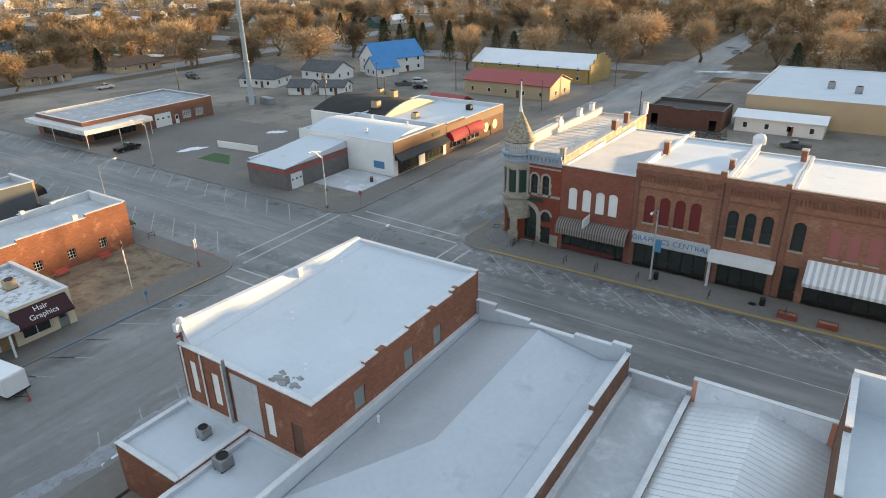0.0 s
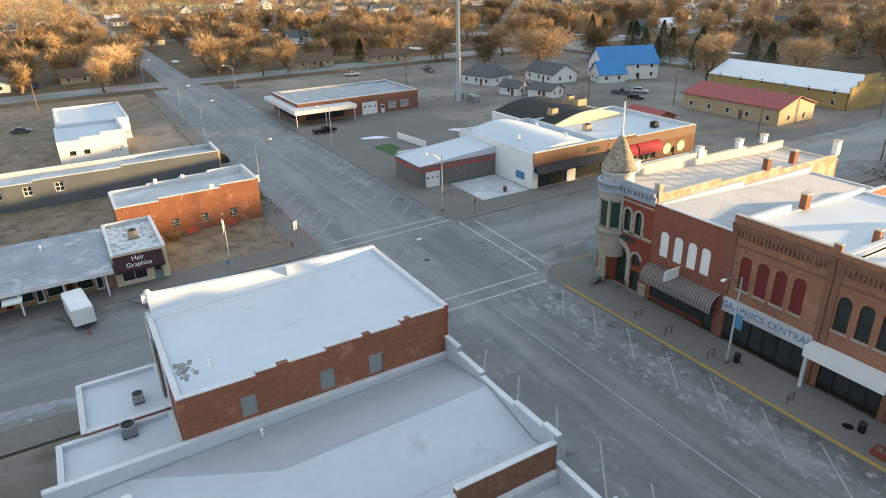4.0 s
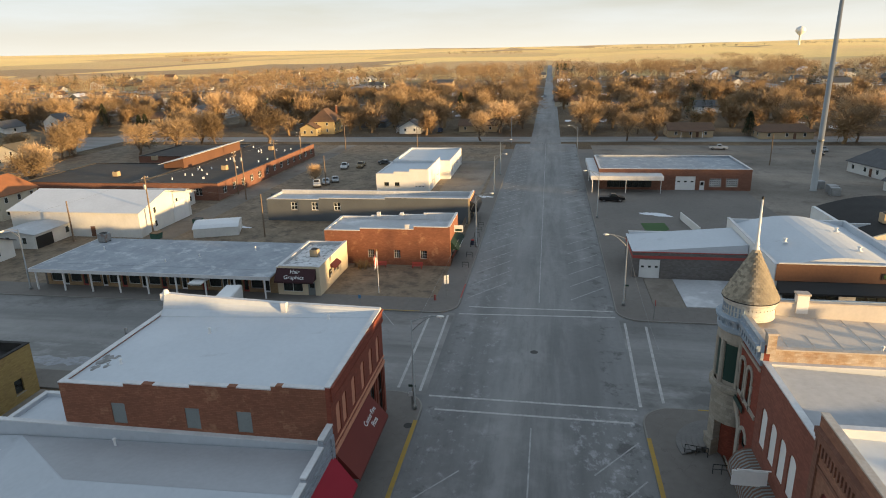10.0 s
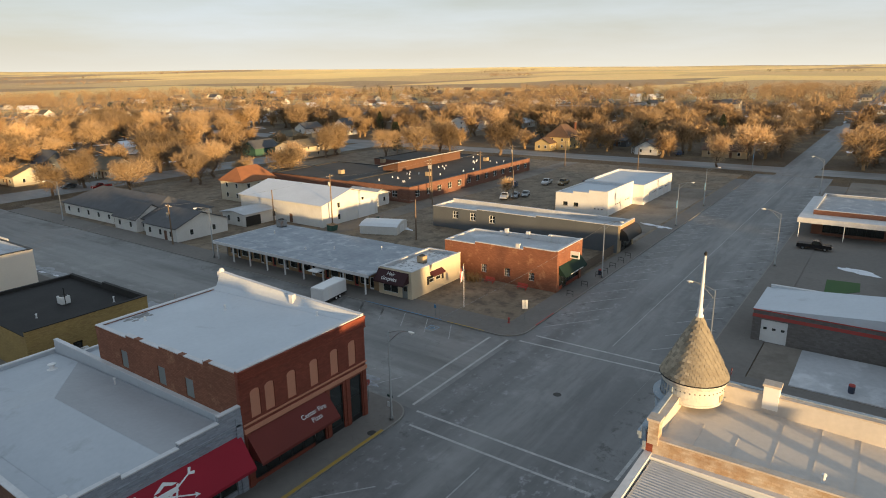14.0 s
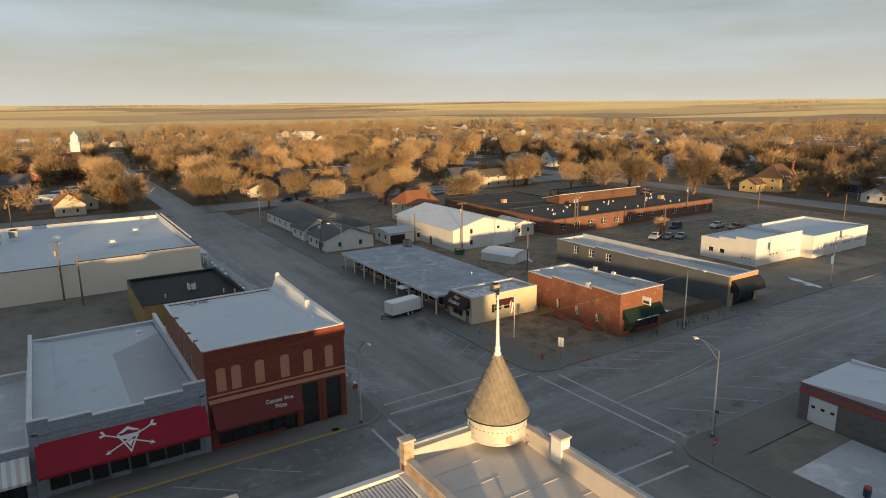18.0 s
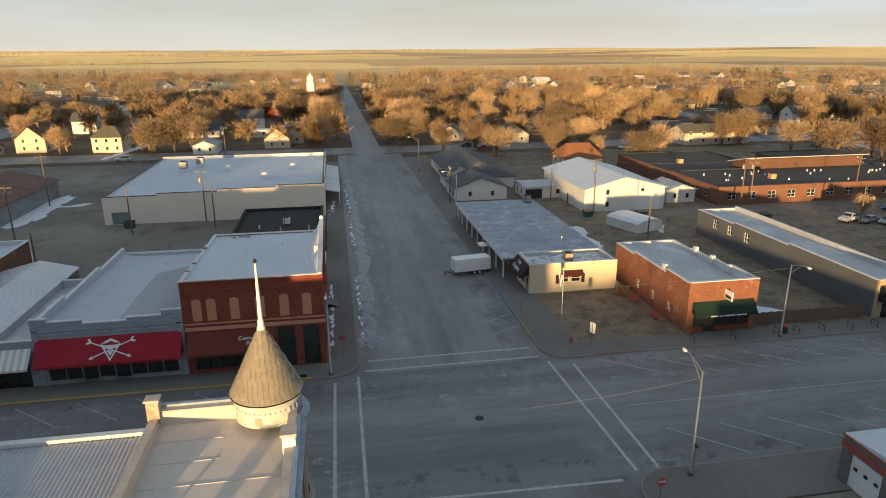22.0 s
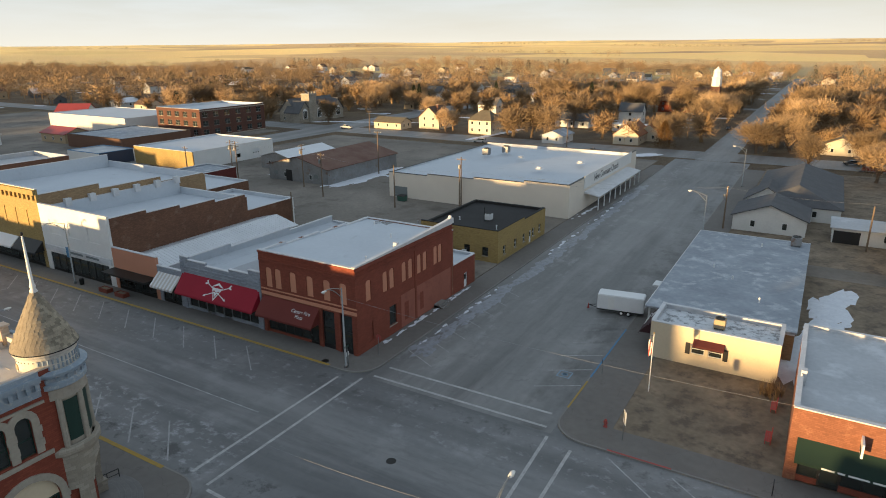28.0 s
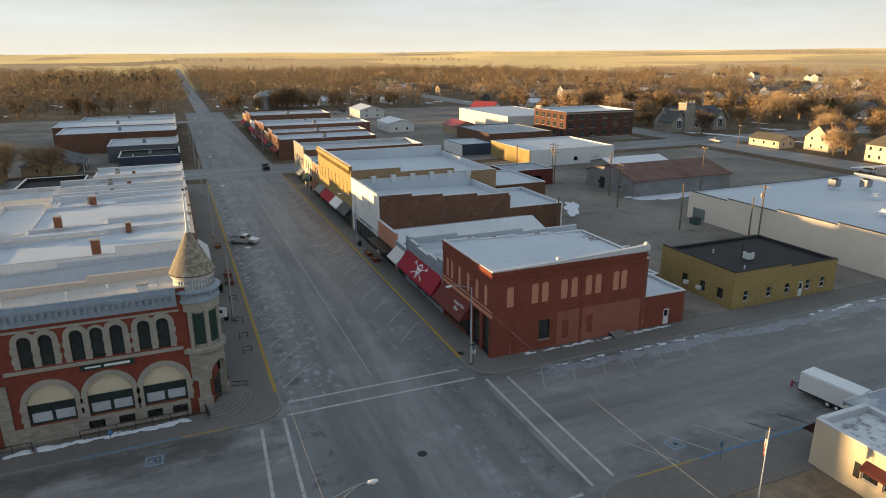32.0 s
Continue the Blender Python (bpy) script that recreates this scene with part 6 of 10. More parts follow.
# ---- row of brick shops east of the opera house ----
gw = [(x - 0.6, x + 0.6, 6.1, 9.15, 0.45) for x in (-33.15, -31.2, -29.35, -27.6)]
gro = building("cafe_building", "two-storey faded red brick shop with ribbed roof and striped awning", "shop building", -34.88, -25.0, 81.2, 110.5, 11.6, "brick_cafe", "membrane", "coping", 0.4,
               hs={"S": 12.0, "E": [(81.2, 96, 11.95), (96, 110.5, 11.3)], "W": [(81.2, 96, 11.95), (96, 110.5, 11.3)], "N": 10.6}, roof_z=(11.4, 10.2), ops={"S": gw + [(-34.4, -25.6, 0, 2.9)]}, wms={"N": "brick_orange", "E": "brick_orange"})
for o in gw:
    infill(gro, "S", 81.2, o, "white_wall")
storefront(gro, "S", 81.2, -34.4, -25.6, 0.7, 2.9, 7, bulk="brick_plum", doors=(6,))
bm = bmesh.new()
n = 144
prev = None
for i in range(n + 1):
    x = -34.4 + 9.0 * i / n
    z = 11.85 + 0.04 * math.cos(i * math.pi / 2)
    cur = (bm.verts.new((x, 81.7, z)), bm.verts.new((x, 110.0, z - 1.25)))
    if prev:
        bm.faces.new((prev[0], cur[0], cur[1], prev[1]))
    prev = cur
part("ribbed_roof", bm, "roof_ribbed", gro, "ribbed white metal roof")
bm = bmesh.new(); apts = [(81.2, 4.85), (80.6, 4.75), (80.1, 4.4), (79.75, 3.7), (79.7, 2.9), (79.74, 2.9), (79.8, 3.7), (80.14, 4.34), (80.62, 4.68), (81.2, 4.78)]
prism(bm, apts, "x", -34.9, -34.9 + 56 * 0.175); sa = part("awning", bm, "grey_panel", gro, "rounded striped awning")
for i in range(0, 56, 2):
    bm = bmesh.new(); prism(bm, [(u + (-0.006), v + 0.006) for u, v in apts], "x", -34.9 + i * 0.175, -34.9 + i * 0.175 + 0.172); part("dark_stripe", bm, "wood_brown", sa)
# hanging sign
bm = bmesh.new(); B(bm, -30.6, -30.5, 79.0, 81.2, 5.9, 5.96); B(bm, -30.62, -30.48, 78.7, 81.0, 4.7, 5.85); hs_ = part("hanging_sign", bm, "white_metal", gro, "white hanging sign board")
text(hs_, "CAFE & BOUTIQUE", (-30.625, 79.85, 4.95), 0.2, "sign_blue", (90, 0, -90), thick=0.005)
bm = bmesh.new(); B(bm, -30.64, -30.622, 79.2, 80.5, 5.25, 5.65); part("sign_bar", bm, "black", hs_)

gx = [(x - 0.62, x + 0.62, 6.3, 9.95, 0.62) for x in (-22.9, -21.0, -19.15, -17.3)]
kx_ = [(x - 0.62, x + 0.62, 6.4, 9.85, 0.62) for x in (-13.1, -11.2, -9.35)]
sx_ = [(-6.7, -5.4, 6.3, 9.8, 0.62)] + [(x - 0.62, x + 0.62, 6.3, 9.8, 0.62) for x in (-2.5, -0.6, 1.3)]
gra = building("graphics_shop", "two-storey brick shop with arched oxblood window boards and white sign", "shop building", -24.98, -14.5, 81.2, 104.5, 12.6, "white_wall", "membrane", "coping", 0.5,
               hs={"S": [(-24.98, -15.2, 13.85), (-15.2, -14.5, 14.25)], "W": [(81.2, 90, 13.1), (90, 104.5, 12.3)], "E": [(81.2, 92, 12.9), (92, 104.5, 12.2)], "N": 11.8}, roof_z=(12.7, 11.6), ops={"S": gx + [(-24.3, -15.2, 0, 3.3)]}, wms={"S": "brick_buff"}, cap_mats={"S": "coping_tile"})
kil = building("arched_window_shop", "two-storey brick shop with dark arched windows and white canopy", "shop building", -14.48, -7.7, 81.2, 102.0, 12.4, "white_wall", "membrane", "coping", 0.5,
               hs={"S": [(-14.48, -8.3, 13.6), (-8.3, -7.7, 13.9)], "N": 11.6, "E": [(81.2, 92, 12.7), (92, 102, 12.0)], "W": [(81.2, 92, 12.7), (92, 102, 12.0)]}, roof_z=(12.5, 11.5), ops={"S": kx_ + [(-14.0, -8.2, 0, 3.3)]}, wms={"S": "brick_buff"}, cap_mats={"S": "coping_tile"})
pin = building("striped_awning_shop", "two-storey brick shop with pink boarded arches and striped awning", "shop building", -7.68, 6.0, 81.2, 102.0, 12.4, "white_wall", "membrane", "coping", 0.5,
               hs={"S": [(-7.68, 5.2, 13.4), (5.2, 6.0, 13.8)], "N": 11.6, "E": [(81.2, 92, 12.7), (92, 102, 12.0)], "W": [(81.2, 92, 12.7), (92, 102, 12.0)]}, roof_z=(12.5, 11.5), ops={"S": sx_ + [(-6.9, -5.2, 0, 4.3), (-4.4, 5.4, 0, 3.2)]}, wms={"S": "brick_buff"}, cap_mats={"S": "coping_tile"})
for o in gx:
    infill(gra, "S", 81.2, o, "dark_red_panel")
add_windows(kil, "S", 81.2, kx_, frame="black", mull=(1, 2), sill="stone_plain")
window(pin, "S", 81.2, sx_[0], "black", mull=(1, 2))
for o in sx_[1:]:
    infill(pin, "S", 81.2, o, "pink_panel")
storefront(gra, "S", 81.2, -24.3, -15.2, 0.6, 3.3, 6, doors=(2, 4))
storefront(kil, "S", 81.2, -14.0, -8.2, 0.6, 3.3, 4, doors=(1,))
storefront(pin, "S", 81.2, -4.4, 5.4, 0.6, 3.2, 6, doors=(3,))
door(pin, "S", 81.2, (-6.9, -5.2, KERB, 4.3), "black", False, 0.25)
for root, a, b in ((gra, -24.95, -14.55), (kil, -14.45, -7.75), (pin, -7.65, 5.95)):
    for z0, z1, d in ((12.75, 13.1, 0.28), (12.45, 12.75, 0.18), (10.75, 10.95, 0.08)):
        bm = bmesh.new(); slab("x", -1, 81.2, a, b, z0, z1, 0.003, d, bm); part("cornice", bm, "brick_commercial", root)
    n = int((b - a) / 0.4)
    for i in range(n):
        u = a + (b - a) * (i + 0.25) / n
        bm = bmesh.new(); slab("x", -1, 81.2, u, u + 0.2, 11.7, 12.45, 0.003, 0.16, bm); part("corbel", bm, "brick_commercial", root)
    for u in (a + 0.3, b - 0.3):
        bm = bmesh.new(); slab("x", -1, 81.2, u - 0.28, u + 0.28, KERB, 12.4, 0.003, 0.13, bm); part("pilaster", bm, "brick_commercial", root)
for root, ops_ in ((gra, gx), (kil, kx_), (pin, sx_)):
    for o in ops_:
        bm = bmesh.new(); slab("x", -1, 81.2, o[0] - 0.12, o[1] + 0.12, o[2] - 0.2, o[2] - 0.003, 0.003, 0.12, bm); part("stone_sill", bm, "stone_plain", root)
bm = bmesh.new(); slab("x", -1, 81.2, -24.6, -15.0, 3.35, 4.95, 0.003, 0.22, bm); gs = part("sign_board", bm, "membrane_grey", gra, "pale shop sign with blue letters")
text(gs, "GRAPHICS CENTRAL", (-19.8, 81.2 - 0.235, 4.15), 1.0, "sign_blue", (90, 0, 0), 1.05)
bm = bmesh.new(); slab("x", -1, 81.2, -14.9, -7.7, 3.5, 4.6, 0.003, 1.6, bm); part("canopy", bm, "white_metal", kil)
for x in (-14.6,):
    bm = bmesh.new(); B(bm, x - 0.15, x + 0.15, 79.75, 80.05, KERB, 3.5); part("canopy_post", bm, "membrane_grey", kil)
bm = bmesh.new(); apts = [(81.2, 5.6), (79.0, 3.6), (79.0, 3.2), (79.05, 3.2), (79.05, 3.55), (81.2, 5.5)]
prism(bm, apts, "x", -4.6, -4.6 + 30 * 0.345); sa = part("awning", bm, "white_metal", pin, "striped metal awning")
for i in range(0, 30, 2):
    bm = bmesh.new(); prism(bm, [(u + (-0.006), v + 0.006) for u, v in apts], "x", -4.6 + i * 0.345, -4.6 + i * 0.345 + 0.34); part("dark_stripe", bm, "membrane_grey", sa)
chimney(gra, -24.4, 92.0, 12.4, 14.2, 0.7, 0.9); chimney(gra, -15.4, 89.0, 12.4, 13.8, 0.6, 0.6); chimney(kil, -8.3, 98.0, 12.2, 13.8, 0.7, 0.9); chimney(pin, 5.4, 95.0, 12.2, 13.6, 0.7, 0.9)
for y0, y1 in ((84.0, 90.0), (91.5, 103.5)):
    bm = bmesh.new(); B(bm, -14.9, -14.1, y0, y1, 12.45, 12.85); part("party_wall", bm, "coping", gra)
bm = bmesh.new(); lathe(bm, (-14.6, 103.0), [(0.9, 12.5), (0.9, 13.4), (0.6, 13.8), (0.1, 14.0)], 12); part("round_stack", bm, "coping", gra)

# the rest of the row: lower roofs stepping down to the next street
xs = 6.02
for w, h, dep, wm, rm in ((9.0, 12.4, 20, "brick_commercial", "membrane"), (8.0, 10.6, 22, "white_wall", "membrane"), (10.0, 9.6, 24, "brick_brown", "membrane"), (9.0, 8.6, 22, "white_wall", "membrane"), (9.0, 9.0, 25, "brick_tan", "membrane_grey"), (11.0, 7.2, 26, "white_wall", "membrane"), (11.9, 7.8, 20, "white_wall", "membrane")):
    r = building("row_shop", "row shop with a white roof seen from above", "shop building", xs, xs + w, 81.2, 81.2 + dep, h - 0.7, "brick_orange" if wm.startswith("brick") else wm, rm, "coping", 0.5, hs={"S": h, "N": h - 1.5, "E": h - 0.5, "W": h - 0.5}, roof_z=(h - 0.7, h - 1.6), wms={"S": wm, "E": "coping", "W": "coping", "N": "white_wall"}, ops={"S": [(xs + 0.7, xs + w - 0.7, 0, 3.0)] + [(xs + 1.0 + 2.2 * i, xs + 2.1 + 2.2 * i, 5.2, 7.2, 0.5) for i in range(int((w - 1) / 2.3)) if h > 9]})
    storefront(r, "S", 81.2, xs + 0.7, xs + w - 0.7, 0.5, 3.0, int(w / 2), doors=(1,))
    if h > 9:
        for i in range(int((w - 1) / 2.3)):
            window(r, "S", 81.2, (xs + 1.0 + 2.2 * i, xs + 2.1 + 2.2 * i, 5.2, 7.2, 0.5), mull=(1, 2))
    chimney(r, xs + 0.5, 90 + (xs % 5), h - 1.6, h + 0.3, 0.6, 0.7, "brick_brown")
    hvac(r, xs + w * 0.6, 94 + (xs % 4), h - 1.2, 1.0)
    xs += w + 0.02
for x0, x1, y0, y1, h, wm, rm in ((20, 46, 104, 116, 5.0, "white_wall", "membrane"), (50, 64, 106, 122, 5.2, "white_wall", "membrane_grey"), (66, 82, 104, 118, 4.6, "block_grey", "tar")):
    building("back_building", "low block building behind the row with a pale roof", "outbuilding", x0, x1, y0, y1, h, wm, rm)

# ---- pitched-roof buildings ----
def gable_parts(root, L, W, eave, ridge, wall_m, roof_m, over=0.45, z0=0.0, cx=0.0, cy=0.0, wins=3, hip=0.0, trim="white_metal", plain=False):
    """A house body with its ridge along local x, centred on (cx, cy): walls, gable ends, roof slopes, windows on the long sides."""
    bm = bmesh.new()
    h = W / 2
    if hip:
        B(bm, cx - L / 2, cx + L / 2, cy - h, cy + h, z0 - 0.05, eave)
    else:
        prism(bm, [(cy - h, z0 - 0.05), (cy + h, z0 - 0.05), (cy + h, eave), (cy, ridge - 0.12), (cy - h, eave)], "x", cx - L / 2, cx + L / 2)
    body = part("wall", bm, wall_m, root)
    k = (ridge - eave) / h
    for sgn in (-1, 1):
        bm = bmesh.new()
        e = eave - over * k
        a, b = cx - L / 2 - over, cx + L / 2 + over
        ra, rb = a + hip, b - hip
        v = [bm.verts.new(p) for p in ((a, cy + sgn * (h + over), e), (b, cy + sgn * (h + over), e), (rb, cy, ridge), (ra, cy, ridge),
                                       (a, cy + sgn * (h + over), e + 0.16), (b, cy + sgn * (h + over), e + 0.16), (rb, cy, ridge + 0.16), (ra, cy, ridge + 0.16))]
        for f in ((0, 1, 2, 3), (4, 5, 6, 7), (0, 1, 5, 4), (1, 2, 6, 5), (2, 3, 7, 6), (3, 0, 4, 7)):
            bm.faces.new([v[i] for i in f])
        part("roof_slope", bm, roof_m, root)
    if hip:
        for sgn in (-1, 1):
            bm = bmesh.new()
            a = cx + sgn * (L / 2 + over)
            e = eave - over * k
            v = [bm.verts.new(p) for p in ((a, cy - h - over, e), (a, cy + h + over, e), (a - sgn * hip, cy, ridge), (a, cy - h - over, e + 0.16), (a, cy + h + over, e + 0.16), (a - sgn * hip, cy, ridge + 0.16))]
            for f in ((0, 1, 2), (3, 4, 5), (0, 1, 4, 3), (1, 2, 5, 4), (2, 0, 3, 5)):
                bm.faces.new([v[i] for i in f])
            part("roof_hip", bm, roof_m, root)
    floors = 2 if eave - z0 > 4.4 else 1
    for fl in range(floors):
        zb = z0 + 0.95 + fl * 2.7
        for sgn in (-1, 1):
            for i in range(wins):
                u = cx - L / 2 + L * (i + 0.5) / wins
                bm = bmesh.new(); y = cy + sgn * h
                slab("x", sgn, y, u - 0.5, u + 0.5, zb, zb + 1.3, 0.003, 0.05, bm)
                w = part("window", bm, "glass" if plain else trim, body)
                if plain:
                    continue
                bm = bmesh.new(); slab("x", sgn, y, u - 0.42, u + 0.42, zb + 0.08, zb + 1.22, 0.05, 0.06, bm); part("pane", bm, "glass", w)
        for sgn in (-1, 1):
            for i in ((0,) if plain else (-1, 1)):
                bm = bmesh.new(); x = cx + sgn * L / 2; y = cy + i * W / 4.6
                slab("y", sgn, x, y - 0.45, y + 0.45, zb, zb + 1.3, 0.003, 0.05, bm)
                w = part("window", bm, "glass" if plain else trim, body)
                if plain:
                    continue
                bm = bmesh.new(); slab("y", sgn, x, y - 0.37, y + 0.37, zb + 0.08, zb + 1.22, 0.05, 0.06, bm); part("pane", bm, "glass", w)
    return body


def placed(root, x, y, rz):
    root.matrix_basis = pose(x, y, 0, 0, 0, rz)
    return root


def house(label, x, y, rz, L, W, eave, ridge, wall_m, roof_m, wins=3, hip=0.0, porch=None, stack=None, wing=None, name="house", category="house", group=""):
    r = thing(name, (0, 0, 0), label, category, group)
    gable_parts(r, L, W, eave, ridge, wall_m, roof_m, wins=wins, hip=hip)
    if wing:
        l2, w2, e2, r2, cx, cy = wing
        gable_parts(r, l2, w2, e2, r2, wall_m, roof_m, cx=cx, cy=cy, wins=2)
    if porch:
        bm = bmesh.new(); prism(bm, [(-W / 2 - 2.2, 2.5), (-W / 2, 3.1), (-W / 2, 2.95), (-W / 2 - 2.2, 2.35)], "x", -porch / 2, porch / 2); p = part("porch_roof", bm, roof_m, r)
        for u in (-porch / 2 + 0.2, 0, porch / 2 - 0.2):
            bm = bmesh.new(); B(bm, u - 0.08, u + 0.08, -W / 2 - 2.1, -W / 2 - 1.94, 0, 2.4); part("porch_post", bm, "white_metal", p)
    bm = bmesh.new(); slab("x", -1, -W / 2, L * 0.12, L * 0.12 + 0.95, 0.1, 2.15, 0.003, 0.06, bm); part("door", bm, "wood_brown", r)
    if stack:
        chimney(r, stack[0], stack[1], eave, ridge + 0.9, 0.7, 0.6, "brick_orange")
    return placed(r, x, y, rz)


# ---- west side, south of the main street ----
cw = [(y - 0.55, y + 0.55, 1.2, 2.6) for y in (37.2, 41.6, 46.0)]
col = building("orange_brick_office", "single-storey orange brick office with a dark green awning", "office building", -97.4, -88.1, 29.4, 50.4, 6.1, "brick_orange", "membrane_grey", "coping", 0.25,
               hs={"N": 6.7, "E": [(29.4, 35.5, 5.75), (35.5, 44.5, 6.15), (44.5, 50.4, 6.6)], "W": [(29.4, 35, 5.75), (35, 40, 6.0), (40, 45, 6.25), (45, 50.4, 6.6)], "S": 5.7}, ops={"E": cw, "N": [(-96.6, -89.0, 0, 2.9)]}, lining="coping")
add_windows(col, "E", -88.2, cw, frame="white_metal", mull=(3, 3), fw=0.05, sill="stone_plain")
storefront(col, "N", 50.3, -96.6, -89.0, 0.7, 2.9, 5, frame="black", bulk="brick_red", doors=(3,))
caw = awning(col, "N", 50.3, -96.9, -88.7, 2.5, 4.3, 1.3, "green_canvas", "dark green canvas awning with white lettering")
bm = bmesh.new()
for u0, u1 in ((-95.4, -94.0), (-93.8, -92.4), (-92.2, -91.7), (-91.5, -90.6)):
    slab("x", 1, 51.58, u0, u1, 2.6, 2.68, 0.0, 0.02, bm)
    slab("x", 1, 51.55, u0, u1, 2.56, 2.72, 0.0, 0.055, bm)
part("lettering_bar", bm, "white_metal", caw)
bm = bmesh.new(); B(bm, -93.0, -92.85, 50.32, 51.9, 4.55, 5.7); part("blade_sign", bm, "white_metal", col, "white projecting sign")
bm = bmesh.new(); B(bm, -93.02, -92.83, 50.6, 51.7, 4.7, 5.1); part("sign_bar", bm, "green_trim", col)
for y in (36.6, 40.8, 45.0):
    bm = bmesh.new(); B(bm, -97.3, -96.8, y - 0.5, y + 0.1, 5.6, 6.7); part("parapet_block", bm, "coping", col)
bm = bmesh.new(); B(bm, -88.75, -88.3, 43.0, 43.7, 5.6, 6.9); part("parapet_block", bm, "coping", col)

dk = [(y - 0.7, y + 0.7, 2.4, 4.0) for y in (13.5, 18.0, 22.8)]
dark = building("long_grey_building", "long dark grey sided building with a snow-dusted roof", "shop building", -122.4, -114.6, 7.5, 50.4, 4.9, "grey_siding", "membrane_grey", "coping", 0.35,
                hs={"E": [(7.5, 19, 4.6), (19, 33, 4.9), (33, 50.4, 5.2)], "W": 4.9, "S": 4.5, "N": 5.3}, ops={"E": dk, "N": [(-121.6, -115.6, 0, 2.8)]}, wms={"N": "tan_siding"})
add_windows(dark, "E", -114.6, dk, mull=(2, 2), fw=0.1)
storefront(dark, "N", 50.4, -121.6, -115.6, 0.6, 2.8, 4, doors=(2,))
bm = bmesh.new()
prev = None
pts = [(50.4 + 1.7 * math.sin(a), 2.6 + 2.0 * math.cos(a)) for a in [math.pi / 2 * i / 6 for i in range(7)]]
prism(bm, [(50.4, 2.5)] + [(50.4, 4.6)] + pts[1:], "x", -122.2, -114.8); part("awning", bm, "black", dark, "rounded black awning")
bm = bmesh.new(); slab("x", 1, 50.4, -122.3, -114.7, 4.7, 5.25, 0.003, 0.06, bm); part("fascia", bm, "tan_panel", dark)



# grassy lot with flagpole and red benches
def flagpole(x, y, h=7.2):
    g = thing("flagpole", (x, y, 0.08), "white flagpole with a striped flag hanging limp", "flagpole")
    bm = bmesh.new(); tube(bm, (x, y, 0.05), (x, y, h), 0.06, 0.035); part("pole", bm, "white_metal", g)
    bm = bmesh.new(); lathe(bm, (x, y), [(0.02, h), (0.09, h + 0.08), (0.02, h + 0.16)], 8); part("finial", bm, "yellow_paint", g)
    fl = None
    for i in range(7):
        bm = bmesh.new()
        v = []
        for j in range(9):
            t = j / 8
            zz = h - 0.2 - t * 1.9
            for q in (i, i + 1):
                off = 0.06 + q * 0.075
                v.append(bm.verts.new((x + off * 0.8 + 0.05 * math.sin(q * 2 + t * 3), y - off * 0.6 + 0.05 * math.cos(q * 2.4 + t * 4), zz - q * 0.11)))
        for j in range(8):
            bm.faces.new((v[2 * j], v[2 * j + 1], v[2 * j + 3], v[2 * j + 2]))
        s = part("flag" if fl is None else "flag_stripe", bm, "red_paint" if i % 2 else "white_metal", g if fl is None else fl)
        fl = fl or s
    bm = bmesh.new(); B(bm, x + 0.05, x + 0.3, y - 0.14, y - 0.02, h - 1.0, h - 0.25); part("flag_canton", bm, "navy_siding", fl)
    return g


flagpole(-75.2, 41.8, 6.6)


def bench(x, y, rz):
    g = thing("bench", (0, 0, 0), "red slatted metal bench on the grass lot", "bench", "red benches")
    for i in range(3):
        bm = bmesh.new(); B(bm, -0.9, 0.9, -0.25 + i * 0.17, -0.1 + i * 0.17, 0.43, 0.47); part("seat_slat", bm, "red_paint", g)
        bm = bmesh.new(); B(bm, -0.9, 0.9, 0.27, 0.31, 0.55 + i * 0.16, 0.68 + i * 0.16); part("back_slat", bm, "red_paint", g)
    for x_ in (-0.75, 0.7):
        bm = bmesh.new(); B(bm, x_, x_ + 0.06, -0.22, -0.16, 0, 0.43); B(bm, x_, x_ + 0.06, 0.22, 0.28, 0, 1.0); B(bm, x_, x_ + 0.06, -0.22, 0.28, 0.38, 0.43); part("leg", bm, "red_paint", g)
    g.matrix_basis = pose(x, y, 0.08, 0, 0, rz)


bench(-86.6, 45.2, 90); bench(-86.6, 39.2, 90)
bm = bmesh.new()
for i in range(40):
    a, r = random.uniform(0, 6.28), random.uniform(0, 1.2)
    bx, by = -86.0 + r * math.cos(a), 36.2 + r * math.sin(a) * 1.4
    for j in range(10):
        t, q = random.uniform(0, 6.28), random.uniform(0.15, 0.5)
        p = Vector((bx, by, 0.05)); tip = p + Vector((q * math.cos(t), q * math.sin(t), random.uniform(0.9, 1.7)))
        s = Vector((math.sin(t), -math.cos(t), 0)) * 0.03
        bm.faces.new([bm.verts.new(c) for c in (p - s, p + s, tip)])
single("dry_shrub", bm, "dry_grass", "tall dry brown shrub against a cream wall", "shrub")

# cream salon
sw = [(-80.9, -79.5, 1.5, 2.7), (-79.1, -77.7, 1.5, 2.7)]
sal = building("cream_salon", "cream stucco salon with dark canopy and patchy white roof", "salon", -86.4, -73.2, 27.2, 33.7, 4.3, "cream_wall", "patchy_roof", "coping", 0.45, ops={"N": sw, "E": [(28.0, 31.0, 0.6, 2.2), (31.8, 32.9, 0.1, 2.2)]}, hs={"N": 4.45, "E": 4.5}, lining="membrane_grey")
add_windows(sal, "N", 33.7, sw, frame="white_metal", mull=(1, 2), sill=None)
for u in (-81.5, -77.6):
    bm = bmesh.new(); slab("x", 1, 33.7, u, u + 0.5, 1.4, 2.75, 0.003, 0.05, bm); part("shutter", bm, "black", sal)
window(sal, "E", -73.2, (28.0, 31.0, 0.6, 2.2), "white_metal", mull=(2, 1), sill=None); door(sal, "E", -73.2, (31.8, 32.9, 0.1, 2.2), "grey_panel")
